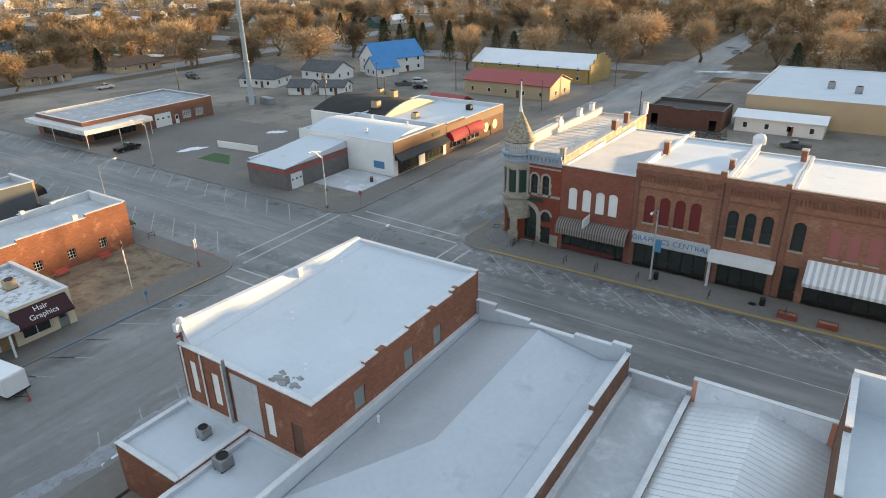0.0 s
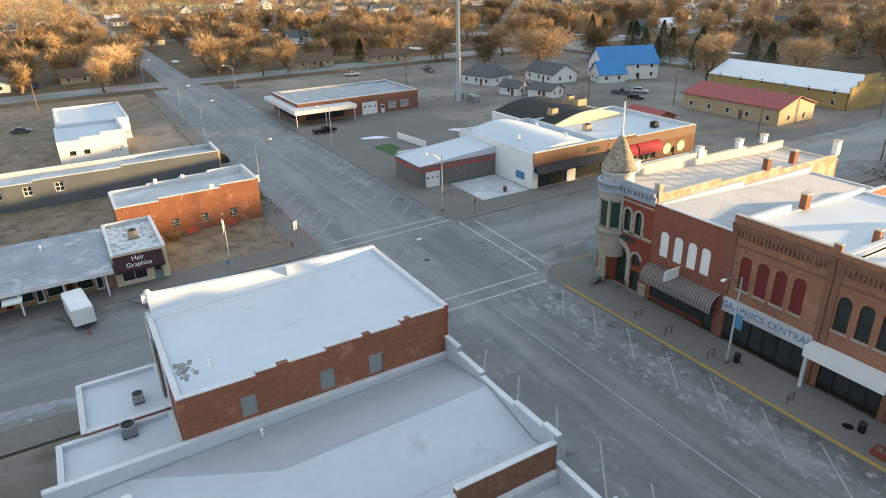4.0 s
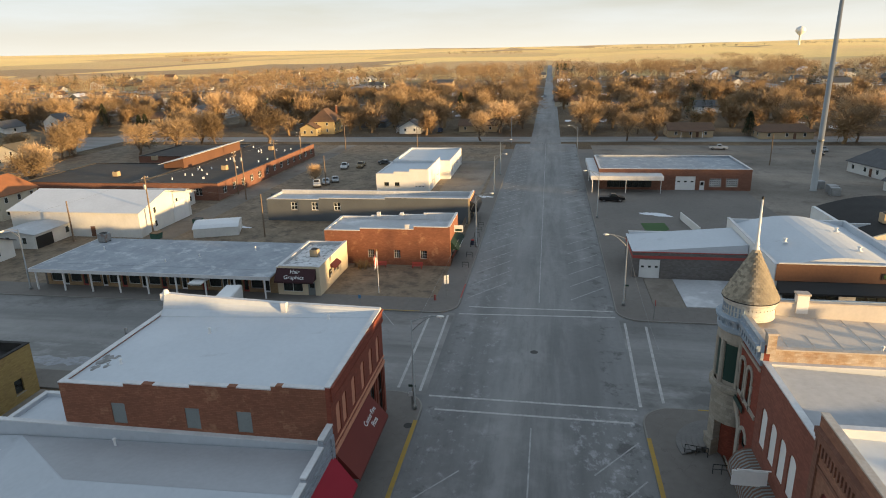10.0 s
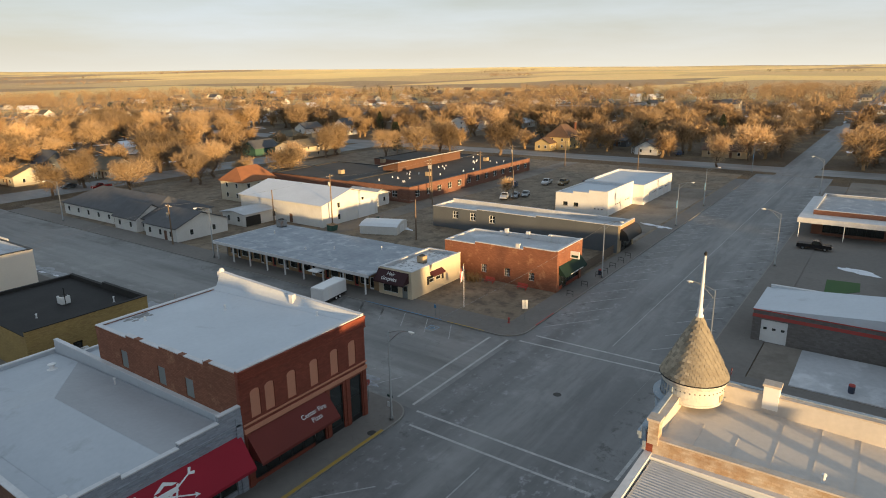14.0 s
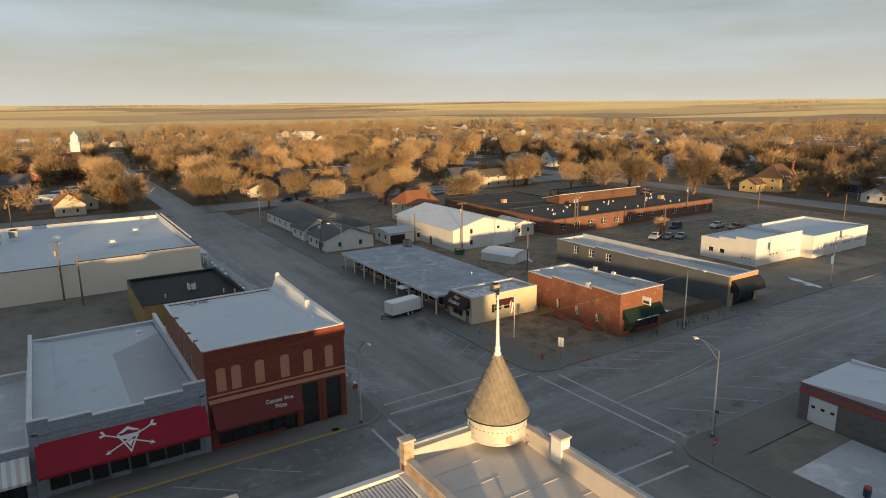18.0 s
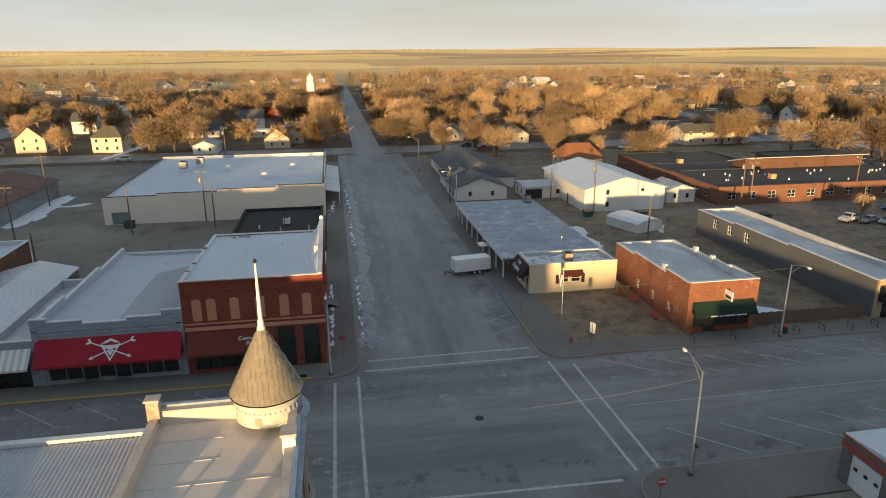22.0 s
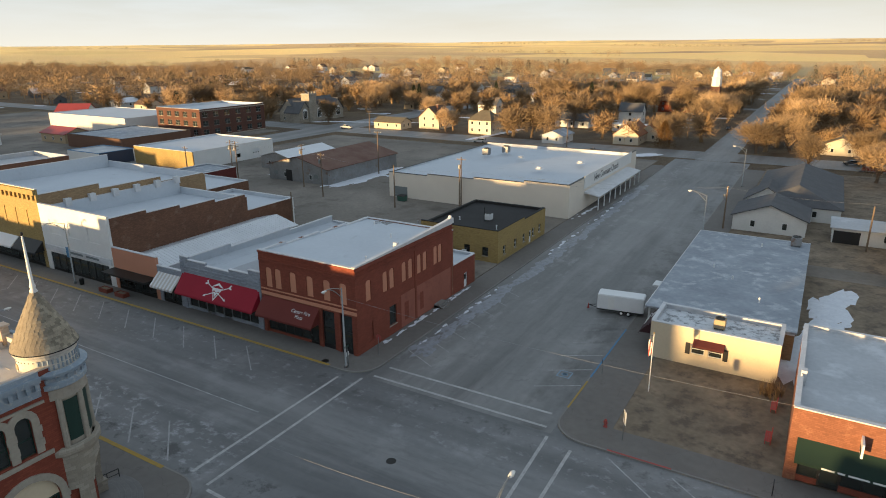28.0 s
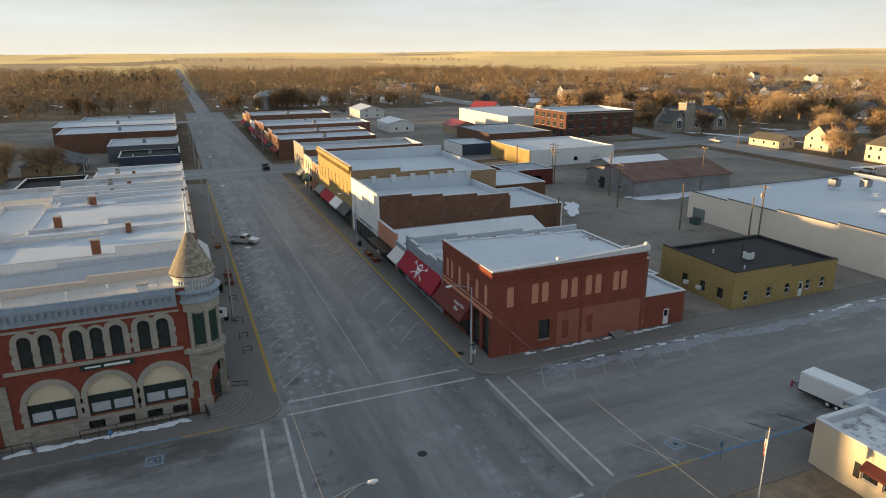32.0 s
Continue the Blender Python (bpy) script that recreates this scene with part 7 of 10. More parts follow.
awning(sal, "N", 33.7, -81.1, -77.9, 2.6, 3.35, 0.7, "dark_maroon")
saw = awning(sal, "E", -73.2, 27.3, 33.2, 2.4, 4.2, 1.4, "plum_canvas", "dark plum canopy with white script")
text(saw, "Hair\nGraphics", (-73.2 + 0.8, 30.2, 3.5), 0.85, "white_metal", (90 - 40, 0, 90))
hvac(sal, -80.0, 30.6, 3.85, 1.2, material="tan_siding")

# row of small shops with a long flat roof
mot_o = []
for i in range(11):
    y = -10.2 + i * 3.3
    mot_o.append((y, y + 1.9, 0.7, 2.3)); mot_o.append((y + 2.1, y + 3.0, 0.1, 2.2))
mot = building("shop_row", "long low row of shops under a blue-grey flat roof", "shop building", -87.4, -73.6, -11.2, 27.15, 3.15, "brick_tan", "roof_blue_grey", "coping", -0.4, ops={"E": mot_o}, wms={"W": "block_grey", "S": "block_grey"})
for i, o in enumerate(mot_o):
    window(mot, "E", -73.6, o, "white_metal", sill=None) if i % 2 == 0 else door(mot, "E", -73.6, o, "white_metal" if i % 4 == 1 else "red_paint", True)
bm = bmesh.new(); B(bm, -87.6, -71.0, -11.5, 27.1, 3.3, 3.52); mro = part("overhanging_roof", bm, "roof_blue_grey", mot)
bm = bmesh.new(); B(bm, -71.0, -70.9, -11.5, 27.1, 3.05, 3.58); B(bm, -87.6, -71.0, -11.6, -11.5, 3.05, 3.58); part("fascia", bm, "coping", mot)
for i in range(9):
    y = -10.8 + i * 4.6
    bm = bmesh.new(); B(bm, -71.4, -71.2, y, y + 0.2, 0.03, 3.3); part("post", bm, "white_metal", mot)
hvac(mot, -85.6, -9.2, 3.55, 1.5); vent(-81.0, -6.0, 3.5, 0.5); vent(-76.0, 8.0, 3.5, 0.4); vent(-83.0, 19.5, 3.5, 0.6); vent(-79.0, 12.0, 3.5, 0.4)
bm = bmesh.new()
B(bm, -72.2, -69.6, 15.2, 17.2, 2.5, 2.7); part("sign_box", bm, "white_metal", mot)

# houses and sheds along the cross street
house("white house with grey shingled roof and siding", -80.3, -34.0, 90, 11.5, 12.5, 3.0, 5.4, "white_siding", "shingle_grey", wins=3)
house("long low white building with a grey hipped roof", -84.0, -60.5, 90, 38, 16, 3.0, 6.2, "white_siding", "shingle_grey", wins=8, hip=5, wing=(9, 8, 3.0, 5.6, 12, -5.5), name="hall", category="hall")
gar = house("white double garage with a flat grey roof", -96.2, -31.5, 0, 11, 8, 2.8, 3.3, "white_siding", "membrane_grey", wins=2, name="garage", category="garage")
# shade inside the open garage, put in as a flat black sheet on the wall
bm = bmesh.new(); B(bm, -95.0, -90.9, -27.48, -27.42, 0.05, 2.3); single("garage_opening", bm, "black", "black panel for the shade in an open garage doorway", "opening", kind="structure")
hall = house("white metal hall with gabled roof", -108.8, -26.0, 90, 28, 18.6, 5.0, 7.4, "white_siding", "roof_metal", wins=0, name="metal_hall", category="hall")
bm = bmesh.new(); B(bm, -117.0, -111.2, -11.98, -11.9, 0.05, 4.2)
single("hall_door", bm, "white_metal", "wide white rolling door in a metal hall", "door", kind="structure")
house("small white shed with a grey roof", -125.0, -21.5, 90, 9, 7, 3.0, 4.2, "white_siding", "roof_blue_grey", wins=2, name="shed", category="shed")
ss = thing("storage_shed", (0, 0, 0), "low white storage shed with a rounded metal roof", "shed")
bm = bmesh.new(); prism(bm, [(-3.4, 0.02), (3.4, 0.02), (3.4, 1.75), (2.3, 2.15), (0, 2.4), (-2.3, 2.15), (-3.4, 1.75)], "y", -4.2, 4.2); part("body", bm, "white_siding", ss)
bm = bmesh.new(); prism(bm, [(-3.5, 1.74), (-2.35, 2.19), (0, 2.44), (2.35, 2.19), (3.5, 1.74), (3.5, 1.79), (2.35, 2.25), (0, 2.5), (-2.35, 2.25), (-3.5, 1.79)], "y", -4.3, 4.3); part("roof", bm, "roof_metal", ss)
for x in (-1.2, 0.05):
    bm = bmesh.new(); B(bm, x, x + 1.15, 4.203, 4.24, 0.05, 1.7); part("door_leaf", bm, "white_metal", ss)
placed(ss, -104.8, 1.3, 20)
house("cream two-storey house with a hipped orange roof", -114.5, -56.0, 0, 11, 9.5, 5.6, 8.8, "cream_siding", "shingle_orange", wins=3, hip=2.5, porch=6)
# brick school with long flat roofs
sch = building("brick_school", "long low orange brick school with a dark flat roof", "school", -198, -131.5, -34, -12.5, 4.2, "brick_commercial", "tar_grey", "dark_metal", 0.15,
               ops={"E": [(y, y + 1.8, 1.2, 2.9) for y in (-31, -27, -23, -18.5)], "N": [(x, x + 2.0, 1.2, 2.9) for x in range(-196, -134, 5)]})
add_windows(sch, "E", -131.5, [(y, y + 1.8, 1.2, 2.9) for y in (-31, -27, -23, -18.5)], mull=(2, 2), sill=None)
add_windows(sch, "N", -12.5, [(x, x + 2.0, 1.2, 2.9) for x in range(-196, -134, 5)], mull=(2, 2), sill=None)
building("brick_school_wing", "low brick school wing with a dark flat roof", "school", -160, -131.5, -66, -34.05, 4.0, "brick_commercial", "tar_grey", "dark_metal", 0.15)
building("brick_school_wing", "low brick school wing with a dark flat roof", "school", -198, -172, -60, -34.05, 4.0, "brick_commercial", "tar_grey", "dark_metal", 0.15)
cl = thing("clerestory", (-178, -37, 4), "long raised clerestory with a sloping white metal roof", "roof light")
bm = bmesh.new(); prism(bm, [(-39, 4.0), (-33, 4.0), (-33, 6.6), (-39, 5.1)], "x", -186, -152); part("wall", bm, "wood_brown", cl)
bm = bmesh.new(); prism(bm, [(-40, 5.1), (-32, 6.95), (-32, 7.15), (-40, 5.3)], "x", -187, -151); part("roof", bm, "roof_metal", cl)
for i in range(26):
    vent(-135 - random.random() * 58, -31 + random.random() * 16, 4.05, 0.35, 0.13)
for x, y in ((-150, -20), (-165, -50), (-140, -45), (-185, -22)):
    hvac(sch, x, y, 4.0, 1.4, material="tan_siding")
# white workshop
wa = building("white_workshop", "white painted workshop with a sloping pale roof", "workshop", -160.5, -143.5, 23.5, 36.8, 4.9, "white_wall", "membrane", "coping", 0.1, hs={"N": 5.9, "E": [(23.5, 28, 4.6), (28, 32, 5.1), (32, 36.8, 5.7)], "S": 4.5}, ops={"E": [(25.5, 26.7, 1.6, 2.5), (28.2, 29.4, 1.6, 2.5), (33.2, 35.8, 0.05, 2.4)], "N": [(-158.5, -155, 0.05, 3.2), (-152, -148.5, 0.05, 3.2)]})
add_windows(wa, "E", -143.5, [(25.5, 26.7, 1.6, 2.5), (28.2, 29.4, 1.6, 2.5)], frame="black"); garage_door(wa, "E", -143.5, (33.2, 35.8, 0.05, 2.4))
for o in ((-158.5, -155, 0.05, 3.2), (-152, -148.5, 0.05, 3.2)):
    garage_door(wa, "N", 36.8, o)
wb = building("white_workshop", "white painted workshop with a flat pale roof", "workshop", -184, -160.55, 24.0, 39.5, 5.0, "white_wall", "membrane", "coping", 0.4, ops={"N": [(-182 + i * 5.4, -178.5 + i * 5.4, 0.05, 3.4) for i in range(4)]})
for i in range(4):
    garage_door(wb, "N", 39.5, (-182 + i * 5.4, -178.5 + i * 5.4, 0.05, 3.4))
# houses across the western street
house("yellow two-storey house with a tall hipped roof", -262, -30, 0, 12, 10.5, 5.6, 10.2, "yellow_siding", "shingle_brown", wins=3, hip=3.5, porch=9, stack=(-5.5, 3), wing=(8, 7, 3.2, 5.2, 8, -4))
house("pale garage with two white doors", -285, -14, 90, 12, 12, 2.8, 5.0, "grey_siding", "shingle_grey", wins=2, name="garage", category="garage")
house("small white cottage with a grey roof", -262, 8, 0, 10, 9, 2.8, 5.4, "white_siding", "shingle_grey", stack=(4, 0), porch=5)
house("low tan house with a brown roof", -268, 36, 90, 16, 11, 2.7, 4.8, "tan_siding", "shingle_brown")

# ---- north-west block ----
fire = building("grey_block_garage", "low grey block garage with a red stripe and sloping white roof", "garage", -95.6, -85.6, 78.6, 94.8, 4.1, "block_grey", "membrane", "coping", 0.05, ops={"E": [(79.6, 82.6, 0.05, 3.0)]}, hs={"E": 4.1, "W": 4.6, "S": 4.1, "N": 4.3})
garage_door(fire, "E", -85.6, (79.6, 82.6, 0.05, 3.0))
bm = bmesh.new(); slab("y", 1, -85.6, 78.55, 94.7, 3.2, 3.62, 0.003, 0.06, bm); part("red_stripe", bm, "red_paint", fire)
bm = bmesh.new(); slab("x", -1, 78.6, -95.6, -85.54, 3.2, 3.62, 0.003, 0.06, bm); part("red_stripe", bm, "red_paint", fire)
bm = bmesh.new(); prism(bm, [(78.5, 4.2), (94.8, 4.2), (94.8, 5.6)], "x", -95.4, -85.7); part("sloping_roof", bm, "membrane", fire)
bm = bmesh.new(); slab("y", 1, -85.6, 78.5, 94.7, 4.12, 4.25, 0.003, 0.1, bm); part("red_edge", bm, "red_paint", fire)
wx = building("white_arched_hall", "white walled shop hall with an arched white roof and wooden front", "shop building", -98.5, -74.4, 94.9, 112.6, 6.2, "white_wall", "membrane", "coping", 0.8, hs={"E": 6.6, "S": 6.4}, ops={"E": [(96.2, 103.0, 0.05, 2.9), (105.0, 111.6, 0.05, 2.9)]}, wms={"E": "white_wall"})
storefront(wx, "E", -74.4, 96.2, 103.0, 0.5, 2.9, 5, doors=(4,)); storefront(wx, "E", -74.4, 105.0, 111.6, 0.5, 2.9, 5, doors=(0,))
bm = bmesh.new(); slab("y", 1, -74.4, 95.0, 112.5, 4.3, 6.55, 0.003, 0.12, bm); part("wood_fascia", bm, "wood_brown", wx)
awning(wx, "E", -74.4, 95.3, 112.2, 2.9, 4.3, 1.5, "black", "black flat awning")
bm = bmesh.new(); pts = [(95.3 + 17.0 * i / 14, 5.3 + 1.75 * math.sin(math.pi * i / 14)) for i in range(15)]
prism(bm, pts, "x", -98.1, -76.0); part("arched_roof", bm, "membrane", wx, smooth=False)
bm = bmesh.new(); slab("x", -1, 94.9, -79.2, -76.6, 1.2, 2.6, 0.003, 0.02, bm); part("notice", bm, "blue_paint", wx)
bm = bmesh.new(); slab("y", 1, -74.4, 107.5, 110.3, 4.9, 5.7, 0.12, 0.2, bm); sb = part("sign_box", bm, "black", wx)
bm = bmesh.new(); slab("y", 1, -74.4, 107.7, 108.2, 5.05, 5.5, 0.2, 0.215, bm); slab("y", 1, -74.4, 108.4, 110.0, 5.2, 5.4, 0.2, 0.215, bm); part("sign_bar", bm, "turf", sb)
for x, y in ((-84, 99), (-90, 108), (-80, 107)):
    vent(x, y, 6.2 + 0.8 * math.sin(math.pi * (y - 95.3) / 17), 0.5, 0.2)
br = building("brown_brick_bar", "brown brick bar with rounded red awnings and a flat roof", "bar", -98.0, -74.4, 112.65, 137.0, 5.9, "brick_commercial", "membrane", "coping", 0.7, hs={"E": [(112.65, 120, 6.4), (120, 137, 6.0)]}, ops={"E": [(114, 118.4, 0.8, 2.8), (119.2, 120.4, 0.05, 2.5), (121.2, 125.8, 0.8, 2.8), (130.0, 131.2, 0.05, 2.4)]}, wms={"E": "brick_brown"})
add_windows(br, "E", -74.4, [(114, 118.4, 0.8, 2.8), (121.2, 125.8, 0.8, 2.8)], frame="white_metal", mull=(3, 1)); door(br, "E", -74.4, (119.2, 120.4, 0.05, 2.5), "black"); door(br, "E", -74.4, (130.0, 131.2, 0.05, 2.4), "wood_brown")
bm = bmesh.new(); slab("y", 1, -74.4, 112.7, 136.9, 4.2, 5.9, 0.003, 0.1, bm); part("wood_fascia", bm, "wood_brown", br)
for a, b in ((113.4, 119.6), (119.9, 126.2)):
    bm = bmesh.new(); prism(bm, [(-74.4, 2.6), (-74.4, 4.6)] + [(-74.4 + 1.5 * math.sin(math.pi / 2 * i / 6), 2.6 + 2.0 * math.cos(math.pi / 2 * i / 6)) for i in range(1, 7)], "y", a, b); part("awning", bm, "crimson", br, "rounded red vinyl awning")
for y in (129.0, 133.0):
    bm = bmesh.new(); lathe(bm, (0, 0), [(0.1, 0), (1.1, 0.0), (1.1, 0.05), (0.1, 0.06)], 20); bmesh.ops.rotate(bm, verts=bm.verts[:], cent=(0, 0, 0), matrix=Matrix.Rotation(math.pi / 2, 3, "Y")); bmesh.ops.translate(bm, vec=(-74.395, y, 2.2), verts=bm.verts[:]); part("round_mural", bm, "cream_wall", br)
bk = thing("black_arched_hall", (-112, 114, 0), "dark hall with a black curved roof and rooftop units", "hall")
bm = bmesh.new(); pts = [(113.0 + 22.0 * i / 16, 5.0 + 2.3 * math.sin(math.pi * i / 16)) for i in range(17)]
prism(bm, pts, "x", -113.0, -92.0); part("curved_roof", bm, "tar", bk)
bm = bmesh.new(); B(bm, -113.0, -98.05, 113.0, 135.0, 0, 5.2); part("wall", bm, "white_wall", bk)
bm = bmesh.new(); pts2 = [(112.8 + 22.4 * i / 16, 5.1 + 2.5 * math.sin(math.pi * i / 16)) for i in range(17)]
prism(bm, [(112.8, 5.2)] + pts2 + [(135.2, 5.2)], "x", -91.98, -91.6); part("curved_parapet", bm, "cream_wall", bk)
for x, y, z in ((-106, 130.5, 6.4), (-104, 132.6, 5.8), (-99, 127, 7.1), (-97, 118.0, 6.5)):
    hvac(bk, x, y, z - 0.15, 1.7, material="tan_siding")
hvac(br, -86, 118, 5.1, 1.4, material="tan_siding"); hvac(br, -80, 131, 5.1, 1.3, material="dark_metal")
# white low fence wall, brick garage with dealership canopy
bm = bmesh.new(); prism(bm, [(-121.6, 92.1), (-110.2, 93.4), (-110.2, 93.6), (-121.6, 92.3)], "z", 0, 1.5); single("white_fence", bm, "white_wall", "low white board fence", "fence")
fd = building("brick_dealership", "single-storey red brick garage with a white canopy and garage door", "garage", -170.5, -149.8, 78.0, 113.2, 5.1, "brick_commercial", "roof_blue_grey", "coping", 0.45, ops={"E": [(80.0, 90.5, 0.6, 2.8), (96, 100.6, 0.05, 3.4), (101.6, 102.7, 0.05, 2.3), (103.8, 106.4, 1.0, 2.9), (107.6, 110.2, 1.0, 2.9)], "S": [(-168, -150, 0.6, 2.8)]})
storefront(fd, "E", -149.8, 80.0, 90.5, 0.6, 2.8, 7); storefront(fd, "S", 78.0, -168, -150, 0.6, 2.8, 9)
garage_door(fd, "E", -149.8, (96, 100.6, 0.05, 3.4)); door(fd, "E", -149.8, (101.6, 102.7, 0.05, 2.3))
add_windows(fd, "E", -149.8, [(103.8, 106.4, 1.0, 2.9), (107.6, 110.2, 1.0, 2.9)], mull=(5, 4), fw=0.12)
bm = bmesh.new(); B(bm, -171.5, -145.2, 75.8, 77.99, 3.2, 4.2); B(bm, -149.78, -145.2, 77.99, 92.5, 3.2, 4.2); part("canopy", bm, "coping", fd, "white canopy along two sides")
for x, y in ((-160, 76.2), (-145.6, 76.2), (-145.6, 84.0), (-145.6, 92.0)):
    bm = bmesh.new(); tube(bm, (x, y, 0.05), (x, y, 3.2), 0.08); part("canopy_post", bm, "white_metal", fd)
mast = thing("communications_mast", (-150.8, 127.4, 0), "tall tapering galvanised steel monopole mast", "mast")
bm = bmesh.new(); lathe(bm, (-150.8, 127.4), [(0.85, 0), (0.85, 0.15), (0.72, 0.2), (0.30, 58)], 16); part("pole", bm, "steel", mast, smooth=True)
bm = bmesh.new(); lathe(bm, (-150.8, 127.4), [(0.85, 11.9), (0.85, 12.1)], 12); part("collar", bm, "steel", mast)
for dx, dy, w in ((-3.0, 2.0, 2.0), (2.2, 3.0, 2.6), (4.8, 2.5, 1.8)):
    bm = bmesh.new(); B(bm, -150.8 + dx - w / 2, -150.8 + dx + w / 2, 127.6 + dy - 1, 127.6 + dy + 1, 0.03, 1.9); bmesh.ops.bevel(bm, geom=bm.edges[:], offset=0.05, segments=1, affect="EDGES"); single("equipment_cabinet", bm, "galvanised", "grey metal equipment cabinet by the mast", "cabinet", "mast cabinets")
house("tan metal building with red roof and red base", -92.5, 178.5, 0, 28, 14, 4.0, 6.3, "tan_siding", "red_metal", wins=5, name="metal_shop", category="shop building")
yb2 = house("yellow brick hall with a long white roof", -100.0, 209, 0, 42, 17, 4.6, 8.0, "brick_yellow", "roof_metal", wins=6, name="metal_hall", category="hall")
bm = bmesh.new(); prism(bm, [(200.2, 0), (217.8, 0), (217.8, 6.0), (215, 6.0), (215, 7.2), (212.4, 7.2), (212.4, 8.6), (205.6, 8.6), (205.6, 7.2), (203, 7.2), (203, 6.0), (200.2, 6.0)], "x", -78.6, -78.2); single("stepped_front", bm, "brick_yellow", "stepped yellow brick gable front", "facade", kind="structure")
house("small brick shed with a red metal roof", -96.5, 147.5, 0, 10, 7, 3.0, 4.4, "brick_orange", "red_metal", wins=0, name="shed", category="shed")
house("white and navy house with blue metal roof", -152.5, 195, 70, 20, 12, 5.2, 10.2, "white_siding", "blue_metal", wins=4, wing=(9, 8, 3.0, 6.5, -8, -6))
house("white house with a grey hipped roof", -172, 152, 15, 13, 11, 3.0, 6.2, "white_siding", "shingle_grey", hip=3.0)
house("white house with a dark grey roof", -163, 172, 0, 15, 10, 3.0, 5.8, "white_siding", "shingle_grey")
house("small white garage with a grey roof", -150, 147, 20, 7, 6, 2.5, 4.2, "white_siding", "shingle_grey", wins=1, name="garage", category="garage")
house("white sided carport shed with a grey roof", -141, 152, 20, 8, 7, 2.5, 4.0, "white_siding", "shingle_grey", wins=1, name="garage", category="garage")
house("tan house with a brown roof and porch", -250, 118, 90, 16, 11, 2.7, 4.9, "tan_siding", "shingle_brown", porch=8)
house("tan low house with a brown hipped roof", -245, 150, 90, 18, 11, 2.7, 4.8, "tan_siding", "shingle_brown", hip=3)

# ---- north-east block behind the row ----
bb = building("burnt_brick_shell", "burnt rusty brown shell with a sagging charred roof", "ruin", -47.0, -30.0, 157.5, 169, 4.6, "brick_dark", "tar_grey", "dark_metal", 0.4, hs={"S": [(-47, -41, 4.9), (-41, -35, 4.5), (-35, -30, 4.8)], "W": 4.3}, ops={"S": [(-45.8, -44.2, 0.1, 3.0), (-32.6, -31.0, 0.1, 2.6)]})
bm = bmesh.new()
for i in range(200):
    x, y = random.uniform(-47, -28), random.uniform(149.5, 157)
    s, a = random.uniform(0.4, 1.5), random.uniform(0, 3.14)
    tube(bm, (x, y, 0.03), (x + s * math.cos(a), y + s * math.sin(a), random.uniform(0.1, 0.9)), random.uniform(0.04, 0.12), None, 4)
single("charred_debris", bm, "tar_grey", "charred beams and twisted metal on the ground", "debris", kind="stuff")
bm = bmesh.new()
for i in range(260):
    x, y = random.uniform(-46, -6), random.uniform(122, 146)
    s = random.uniform(0.2, 0.9)
    z = random.uniform(0.02, 0.35)
    B(bm, x - s, x + s, y - s * random.uniform(0.2, 0.8), y + s * 0.4, 0.02, z)
single("rubble", bm, "brick_brown", "heaps of brick and timber rubble", "rubble", kind="stuff")
house("white mobile building with a pale metal roof", -19, 166, 0, 18, 8, 3.2, 4.2, "white_siding", "roof_metal", wins=4, name="mobile_building", category="building")
bw = building("large_pale_hall", "large pale hall with a flat white roof", "hall", -28, 40, 172, 220, 6.5, "white_siding", "membrane", "coping", 0.2, wms={"S": "tan_siding"})
for x, y in ((-12, 190), (-6, 186), (12, 182), (20, 200)):
    hvac(bw, x, y, 6.3, 1.6)
for dx in (0.0, 7.0):
    bm = bmesh.new()
    for i in range(9):
        B(bm, -6 + dx + i * 0.7, -5.6 + dx + i * 0.7, 108 + (i % 3), 110.5 + (i % 2), 0.03, 0.5 + (i % 4) * 0.25)
    single("scrap_heap", bm, "galvanised", "pile of scrap metal and boards in a yard", "scrap")

# ---- south-east: yellow cottage, church hall, sheds, far shops ----
yo_n = [(x, x + 1.1, 1.0, 2.5) for x in (-42.0, -38.6, -35.0)]
yo_w = [(y, y + 1.0, 1.0, 2.5) for y in (9.6, 5.2, 1.6, -2.6, -5.6)]
yb = building("yellow_block_office", "low yellow painted block building with a black tar roof", "office building", -43.8, -29.0, -7.7, 12.6, 4.9, "brick_yellow", "tar", "tar", 0.35, hs={"W": [(-7.7, 2, 5.1), (2, 12.6, 5.5)], "N": 5.5}, ops={"N": yo_n, "W": yo_w + [(-1.2, -0.2, 0.1, 2.4)]}, lining="tar")
add_windows(yb, "N", 12.6, yo_n, frame="black", mull=(1, 2)); add_windows(yb, "W", -43.8, yo_w, mull=(1, 2)); door(yb, "W", -43.8, (-1.2, -0.2, 0.1, 2.4), "white_metal")
hvac(yb, -37.5, 3.5, 4.5, 1.2, material="white_metal"); vent(-41.5, 8.5, 4.5, 0.7); vent(-33, 6, 4.5, 0.5); vent(-37.2, 4.6, 4.5, 2.4, 0.06, "dark_metal")
for dx, y in ((-35.4, 12.63), (-38.0, 12.63)):
    bm = bmesh.new(); B(bm, dx, dx + 0.7, y, y + 0.5, 1.1, 1.6); single("window_cooler", bm, "white_metal", "window air conditioner in a yellow wall", "air conditioner", "window coolers")

